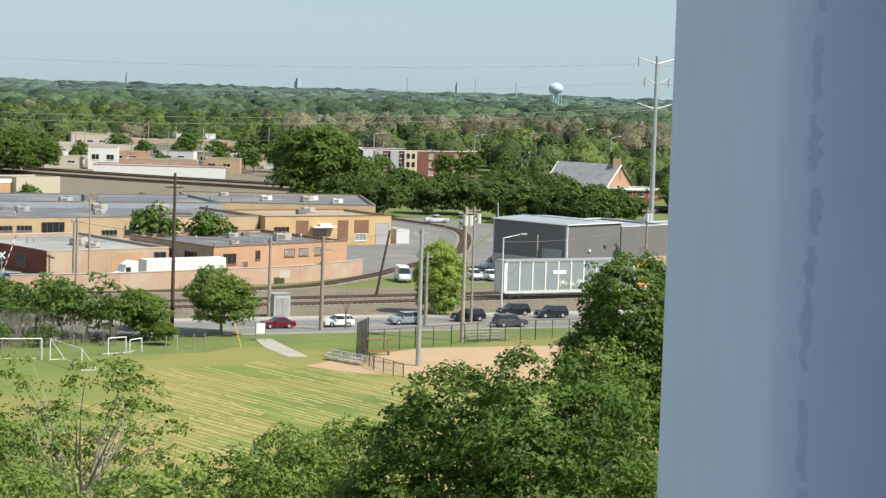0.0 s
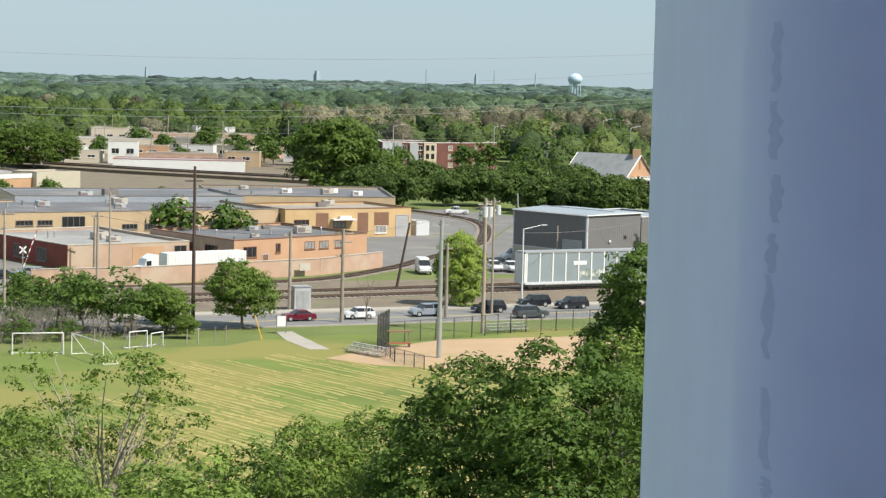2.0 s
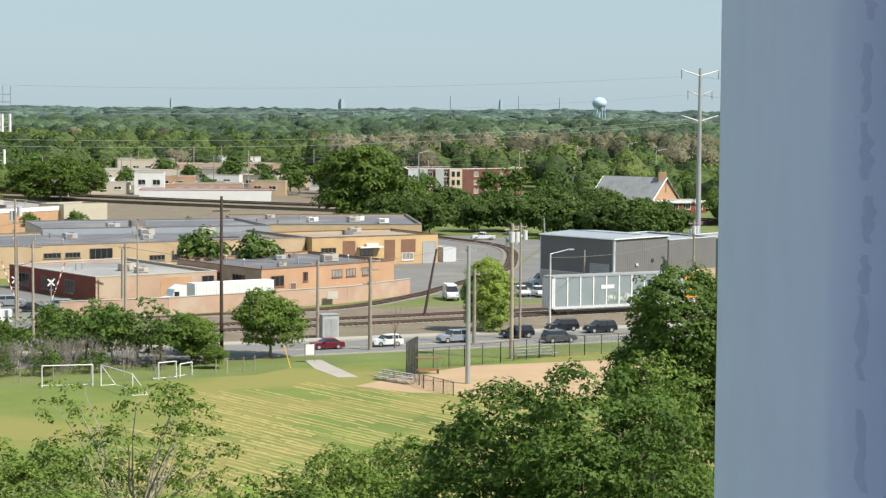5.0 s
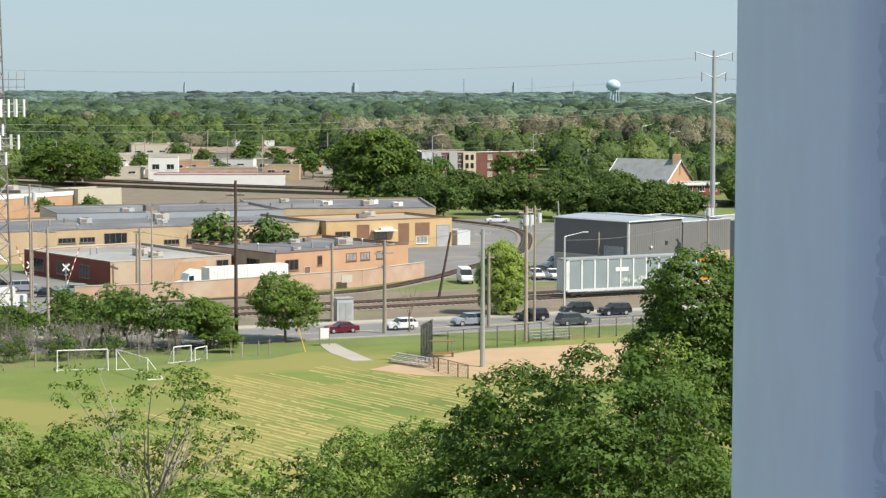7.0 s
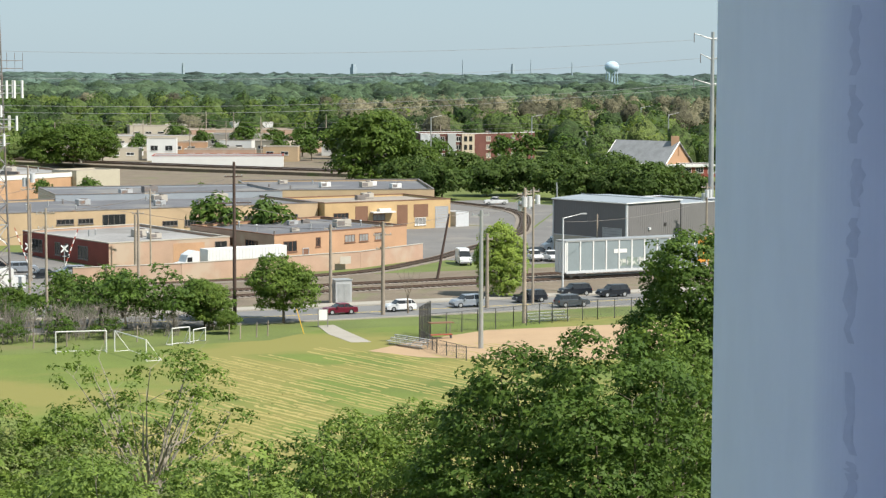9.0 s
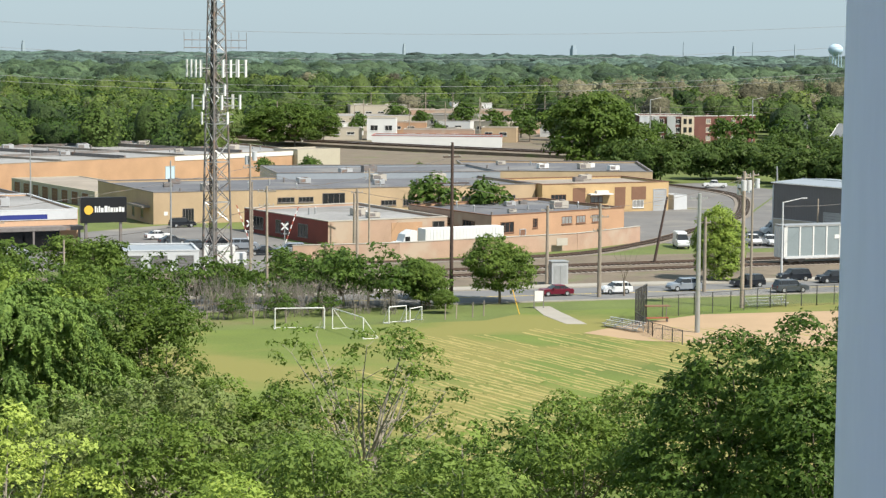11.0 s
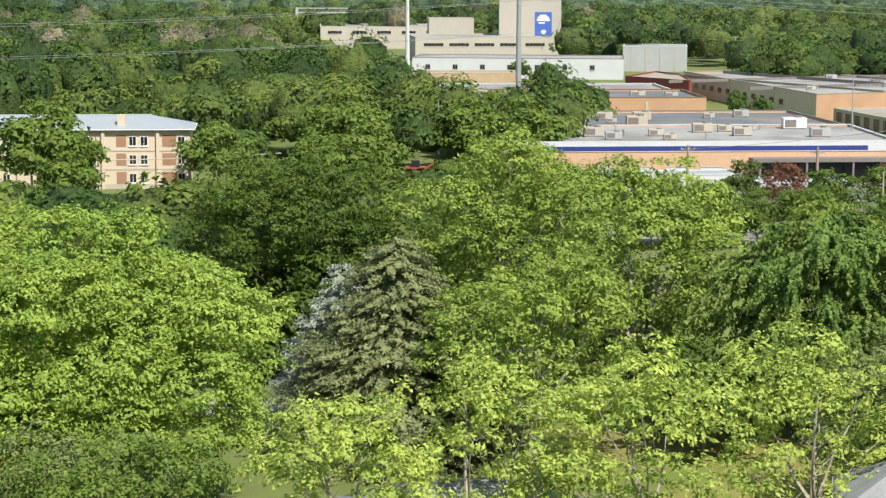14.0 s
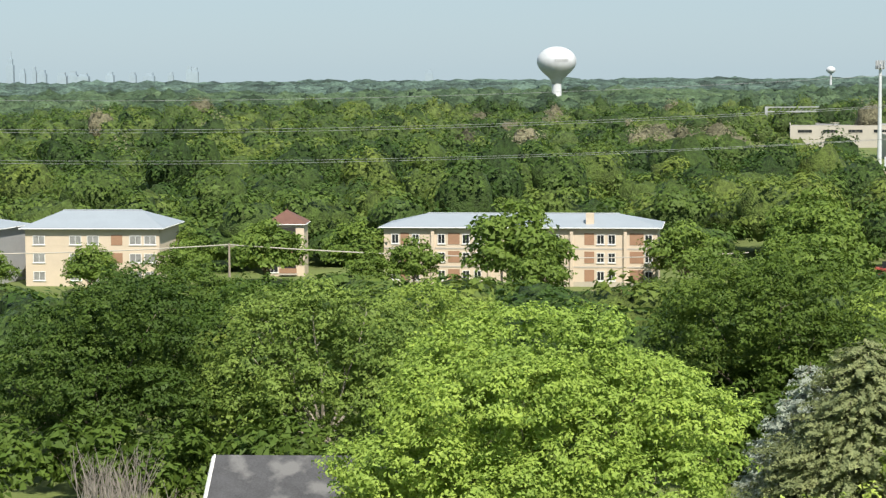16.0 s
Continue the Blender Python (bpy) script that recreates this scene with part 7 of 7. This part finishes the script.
ub = thing("utility_cabinet", -22.4, 293, 0.02, 25, "tall grey metal railway cabinet", "cabinet")
part("body", box(B(), -1.2, 1.2, -1, 1, 0, 3.2), GREY_L, ub)
part("door", box(B(), -0.9, 0.0, -1.05, -1.0, 0.3, 2.7), GALV, ub)
part("door", box(B(), 0.04, 0.94, -1.05, -1.0, 0.3, 2.7), GALV, ub)
part("roof", box(B(), -1.3, 1.3, -1.1, 1.1, 3.202, 3.3), GALV, ub)
for (x, y) in ((-62.0, 236), (-59.2, 239.5), (-54.5, 243.6), (-51, 245.5), (-47, 248), (-43.5, 250), (-32.8, 252.2), (-31.6, 253.4), (-29.8, 255), (-28.6, 256.4), (-65, 234), (-69, 233)):
    fp = thing("fence_post", x, y, 0.0, 0, "grey wooden post at the edge of the field", "post", "fence posts")
    part("post", tube(B(), (0, 0, -0.2), (0.05, 0, 1.9), 0.09, 0.07, 7), WOOD_P, fp)


# bare shrubs
def twigs(x, y, h, n, seed, label, m=TWIG):
    rng = random.Random(seed)
    root = thing("bare_shrub", x, y, 0, 0, label, "shrub", "bare shrubs")
    bm = B()
    for k in range(n):
        a, b = rng.uniform(0, 6.28), rng.uniform(0.1, 0.5)
        p = Vector((rng.uniform(-1.6, 1.6), rng.uniform(-1.6, 1.6), 0))
        q = p + Vector((math.cos(a) * b, math.sin(a) * b, 1)) * h * rng.uniform(0.35, 0.55)
        tube(bm, p, q, 0.035, 0.022, 4, False)
        for _ in range(3):
            e = q + Vector((rng.uniform(-0.5, 0.5), rng.uniform(-0.5, 0.5), 1)) * h * rng.uniform(0.25, 0.5)
            tube(bm, q, e, 0.028, 0.008, 3, False)
            g = q.lerp(e, 0.5)
            tube(bm, g, g + Vector((rng.uniform(-0.6, 0.6), rng.uniform(-0.6, 0.6), 0.7)) * h * 0.18, 0.015, 0.006, 3, False)
    part("brushwood", bm, m, root)
    return root


s0 = twigs(-60, 248, 4.2, 26, 1, "bare grey brushwood at the edge of the field")
for k, (x, y, s) in enumerate(((-55.5, 250, 1.0), (-51.5, 252.5, 1.0), (-47.5, 254, 0.9), (-44, 256, 0.85), (-64, 246, 0.9), (-69, 244, 1.1), (-73, 242, 1.0), (-58, 252, 1.1), (-53, 255, 1.1), (-40.5, 256, 0.7), (-66, 250, 1.2), (-77, 243, 1.0), (-62, 254, 1.2), (-49, 257, 1.1))):
    copy_thing(s0, pose(x, y, 0, 0, 0, k * 47) @ Matrix.Diagonal((s, s, s, 1)))
for k, (x, y, s) in enumerate(((-27, 110, 1.3), (-119, 96, 1.6), (-115, 92, 1.5), (-110, 90, 1.4))):
    copy_thing(s0, pose(x, y, 0, 0, 0, k * 61) @ Matrix.Diagonal((s, s, s, 1)))
bt2 = thing("bare_tree", -12.6, 281, 0, 0, "small bare street tree with thin branches", "tree")
bm = B()
limbs(bm, random.Random(8), 0.13, 2.2, [(-1.5, 0.4, 6.0), (1.2, -0.5, 6.4), (0.2, 1.0, 7.0), (-0.5, -1.0, 5.6), (1.6, 0.8, 5.4)], 0.1, 0.4)
part("trunk", bm, BARK, bt2)


# ---- rooftop plant ----
def ac_unit(x, y, z, s, rz, label="pale rooftop air handling unit", m=GREY_L):
    root = thing("rooftop_unit", x, y, z, rz, label, "rooftop unit", "rooftop units")
    part("casing", box(B(), -s, s, -s * 0.6, s * 0.6, 0.15, s * 0.95), m, root)
    part("base", box(B(), -s * 0.95, s * 0.95, -s * 0.55, s * 0.55, 0, 0.148), STEEL_D, root)
    part("fan_cowl", tube(B(), (s * 0.4, 0, s * 0.951), (s * 0.4, 0, s * 1.1), s * 0.36, n=12), STEEL_D, root)
    part("louvre", box(B(), -s * 0.9, s * 0.1, -s * 0.6 - 0.03, -s * 0.6, 0.3, s * 0.8), STEEL_D, root)
    return root


for x, y, z, s, m in ((-159, 329, 6.25, 1.4, STONE), (-148.4, 313, 6.25, 1.6, STONE), (-142.8, 308.8, 6.25, 1.3, GREY_L), (-152.3, 338.7, 6.25, 1.8, BEIGE), (-139.8, 318.7, 6.25, 1.2, STONE), (-136.6, 330.4, 6.25, 1.6, BEIGE),
                      (-133.9, 333.8, 6.25, 1.2, BEIGE), (-128.1, 326.9, 6.25, 1.5, STONE), (-116.3, 331.3, 6.25, 1.6, GREY_L), (-126.4, 346.6, 6.25, 2.0, WHITE), (-158.6, 355, 6.0, 1.6, BEIGE), (-170, 345, 6.0, 1.4, WHITE),
                      (-164.8, 352, 6.0, 1.5, STONE), (-146.3, 372.5, 6.0, 1.4, GREY_L), (-150, 366, 6.0, 1.0, GREY_L), (-194.3, 432.4, 5.05, 1.6, STONE), (-187.3, 435, 5.05, 1.4, GREY_L), (-208, 422, 5.05, 1.5, STONE),
                      (-162.6, 527.3, 5.65, 1.5, GREY_L), (-170.4, 557.9, 5.65, 1.6, GREY_L), (-151.6, 565.5, 5.65, 1.8, GREY_L), (-152.3, 547.8, 5.65, 1.5, STONE), (-141.7, 552, 5.65, 1.6, GREY_L), (-188, 560, 5.65, 2, GREY_L),
                      (-125, 535, 5.65, 1.4, STONE), (-180, 520, 5.65, 1.4, GREY_L), (-106.4, 405, 5.45, 1.1, STEEL_D), (-105.3, 396, 5.45, 0.9, STEEL_D), (-76.9, 430.1, 6.35, 1.3, GREY_L), (-73.3, 438, 6.35, 1.5, STEEL_D),
                      (-67.2, 413.1, 5.45, 1.1, GREY_L), (-82, 412.2, 5.45, 1.2, GREY_L), (-60, 420, 5.45, 0.9, GREY_L), (-37.2, 373.8, 4.65, 0.9, GREY_L), (-35.4, 379, 4.65, 0.7, STEEL_D), (-28, 374, 4.65, 0.6, GREY_L),
                      (-29.2, 433.1, 5.45, 1.0, STEEL_D), (-28.1, 438, 5.45, 1.2, STONE), (-40, 475, 5.55, 1.2, WHITE), (-30, 480, 5.55, 1.2, WHITE), (-24, 472, 5.55, 1.2, WHITE)):
    ac_unit(x, y, z, s, 32, m=m)
for x, y, z in ((-46, 368, 4.65), (-42, 360, 4.65), (-25, 372, 4.65), (-70, 362, 3.65), (-60, 356, 3.65), (-90, 398, 5.45), (-80, 395, 5.45), (-66, 408, 5.45), (-150, 325, 6.25), (-130, 340, 6.25), (-120, 340, 6.25)):
    v = thing("roof_vent", x, y, z, 0, "short metal roof vent pipe", "vent", "roof vents")
    part("pipe", tube(B(), (0, 0, -0.05), (0, 0, 1.0), 0.14, n=8), GALV, v)
    part("cap", tube(B(), (0, 0, 1.0), (0, 0, 1.18), 0.26, 0.1, 8), GALV, v)


rp = random.Random(31)
for blk, count, tall in ((bo, 22, 5.65), (lo, 12, 5.45), (l2, 8, 6.0), (ls, 8, 6.25), (b2, 6, 5.55), (bc, 4, 4.65), (rd, 4, 3.65), (ta, 6, 5.65)):
    o = blk.root.matrix_world.translation
    a_, b_, d_ = blk.plan[0], blk.plan[1], blk.plan[3]
    for k in range(count):
        q = a_ + (b_ - a_) * rp.uniform(0.06, 0.94) + (d_ - a_) * rp.uniform(0.1, 0.9)
        if k % 3 == 0:
            ac_unit(o.x + q.x, o.y + q.y, tall, rp.uniform(0.7, 1.5), 32, m=(GREY_L, STONE, STEEL_D)[k % 2 + (k % 5 == 0)])
        else:
            v = thing("roof_vent", o.x + q.x, o.y + q.y, tall, 0, "short metal roof vent pipe", "vent", "roof vents")
            part("pipe", tube(B(), (0, 0, -0.05), (0, 0, rp.uniform(0.5, 1.3)), 0.18, n=8), GALV if k % 2 else STEEL_D, v)


# ---- far landmarks ----
def water_tower(x, y, zc, r, label, m, squash=0.8, legs=0, wide_stem=0.3, bulb=False):
    root = thing("water_tower", x, y, 0, 0, label, "water tower")
    prof = [(r * wide_stem, zc - r * squash * 0.98)]
    prof += [(r * math.cos(a), zc + r * squash * math.sin(a)) for a in (-1.2, -0.9, -0.6, -0.3, 0, 0.3, 0.6, 0.9, 1.2)] + [(0.3, zc + r * squash)]
    if bulb:
        prof = [(r * 0.24, zc - r * 1.12), (r * 0.27, zc - r * 1.0), (r * 0.42, zc - r * 0.8), (r * 0.68, zc - r * 0.58), (r * 0.9, zc - r * 0.32)]
        prof += [(r * math.cos(a), zc + r * squash * math.sin(a)) for a in (-0.12, 0.15, 0.4, 0.65, 0.9, 1.15, 1.38)] + [(0.3, zc + r * squash)]
    part("tank", lathe(B(), prof, 28), m, root, smooth=True)
    if legs:
        for k in range(legs):
            a = k * 6.283 / legs
            part("leg", tube(B(), (r * 0.9 * math.cos(a), r * 0.9 * math.sin(a), 0), (r * 0.7 * math.cos(a), r * 0.7 * math.sin(a), zc - r * squash * 0.4), r * 0.06, n=6), m, root)
        part("riser", tube(B(), (0, 0, 0), (0, 0, zc - r * squash * 0.9), r * 0.12, n=8), m, root)
    else:
        part("stem", lathe(B(), [(r * 0.45, 0), (r * 0.24, zc * 0.3), (r * 0.24, zc - r * (1.121 if bulb else squash * 1.2)), (r * 0.24 if bulb else r * wide_stem, zc - r * (1.12 if bulb else squash * 0.97))], 20), m, root, smooth=True)
    return root


w = water_tower(126.5, 2497, 31, 8.6, "pale blue spheroid water tower on legs", AQUA, 0.8, 6)
w = water_tower(-1131, 1400, 40.6, 16.8, "large white water tower with grey lettering bars", WHITE_M, 0.74, bulb=True)
e = Vector((817, -1011, 0)).normalized()
s = Vector((-e.y, e.x, 0))
for k in range(9):
    p = e * 16.8 + s * (-1.0 + k * 1.5)
    q = Vector((p.x, p.y, 0)).normalized() * 16.82
    part("letter_bar", box(B(), -0.55, 0.55, -0.05, 0.14, -1.2, 1.2, Matrix.Translation((q.x, q.y, 41.4)) @ pose(0, 0, 0, 0, 0, math.degrees(math.atan2(q.y, q.x)) + 90)), GREY_L, w)
water_tower(-1575, 2553, 31, 6.4, "small white distant water tower", WHITE_M, 0.8)
for k, (x, y, h, r) in enumerate(((-3776, 2798, 74, 12), (-3776, 2799, 95, 4), (-3761, 2819, 47, 10), (-3746, 2838, 53, 8), (-3735, 2852, 44, 14), (-3710, 2886, 37, 16), (-3695, 2905, 40, 14), (-3646, 2966, 37, 14), (-3615, 3004, 37, 12), (-3535, 3097, 52, 10),
                                 (-3527, 3106, 48, 12), (-3167, 3473, 38, 14), (-3680, 2920, 34, 20), (-3590, 3030, 34, 18), (-3560, 3066, 36, 9), (-700, 4640, 36, 4), (-330, 4680, 35, 9), (-90, 4690, 46, 1.6), (20, 4690, 37, 5), (150, 4680, 43, 1.6), (-1500, 4440, 36, 5), (60, 4695, 48, 1.4))):
    tw = thing("distant_tower", x, y, 0, 40, "pale haze-tinted distant tower block on the skyline", "tower block", "skyline towers")
    h, r = 30 + (h - 30) * 0.8, r * 0.62
    part("tower", box(B(), -r, r, -r, r, 0, h * 0.8), HAZE_B, tw)
    part("upper_tower", box(B(), -r * 0.7, r * 0.7, -r * 0.7, r * 0.7, h * 0.8, h), HAZE_B, tw)
gn = thing("signal_gantry", -540, 845, 0, 35, "grey steel signal gantry over the railway", "gantry")
for s in (-13.5, 13.5):
    part("post", box(B(), s - 0.6, s + 0.6, -0.6, 0.6, 0, 15.5), GREY_L, gn)
for z in (12.9, 15.0):
    part("beam", box(B(), -14, 14, -0.3, 0.3, z, z + 0.45), GREY_L, gn)
for k in range(14):
    part("brace", tube(B(), (-14 + k * 2, 0, 13.1), (-12 + k * 2, 0, 15.2), 0.14, n=4), GALV, gn)
bb = thing("gantry_sign", -243.6, 722.6, 0, 25, "white sign board on two posts by the railway", "sign")
part("board", box(B(), -8, 6, -0.3, 0.3, 8.2, 9.4), WHITE, bb)
for s in (-5.5, 3.5):
    part("post", box(B(), s - 0.4, s + 0.4, -0.3, 0.3, 0, 8.2), GALV, bb)
rt = thing("excavator", -167.0, 287.2, 0, 30, "red construction machine behind the trees", "machine")
part("body", box(B(), -1.8, 1.8, -1.2, 1.2, 0.9, 2.4), RED, rt)
part("cab", box(B(), -0.6, 0.7, -1.0, 0.2, 2.4, 3.4), GLASS_D, rt)
part("track", box(B(), -2.0, 2.0, -1.4, -0.8, 0, 0.88), RUBBER, rt)
part("track", box(B(), -2.0, 2.0, 0.8, 1.4, 0, 0.88), RUBBER, rt)
part("arm", tube(B(), (1.6, 0, 2.0), (2.9, 0, 2.9), 0.18, n=6), RED, rt)
rng = random.Random(21)
for k in range(40):
    lg = thing("log", -184 + rng.uniform(-4.5, 4.5), 244 + rng.uniform(-2, 2), 0.2 + 0.25 * (k % 4), rng.uniform(10, 60), "brown cut log in a low heap", "log", "heap of logs")
    part("stem", tube(B(), (-1.6, 0, 0), (1.6, 0, rng.uniform(-0.1, 0.1)), 0.18, 0.15, 7), BROWN_P if k % 3 else BARK_P, lg)
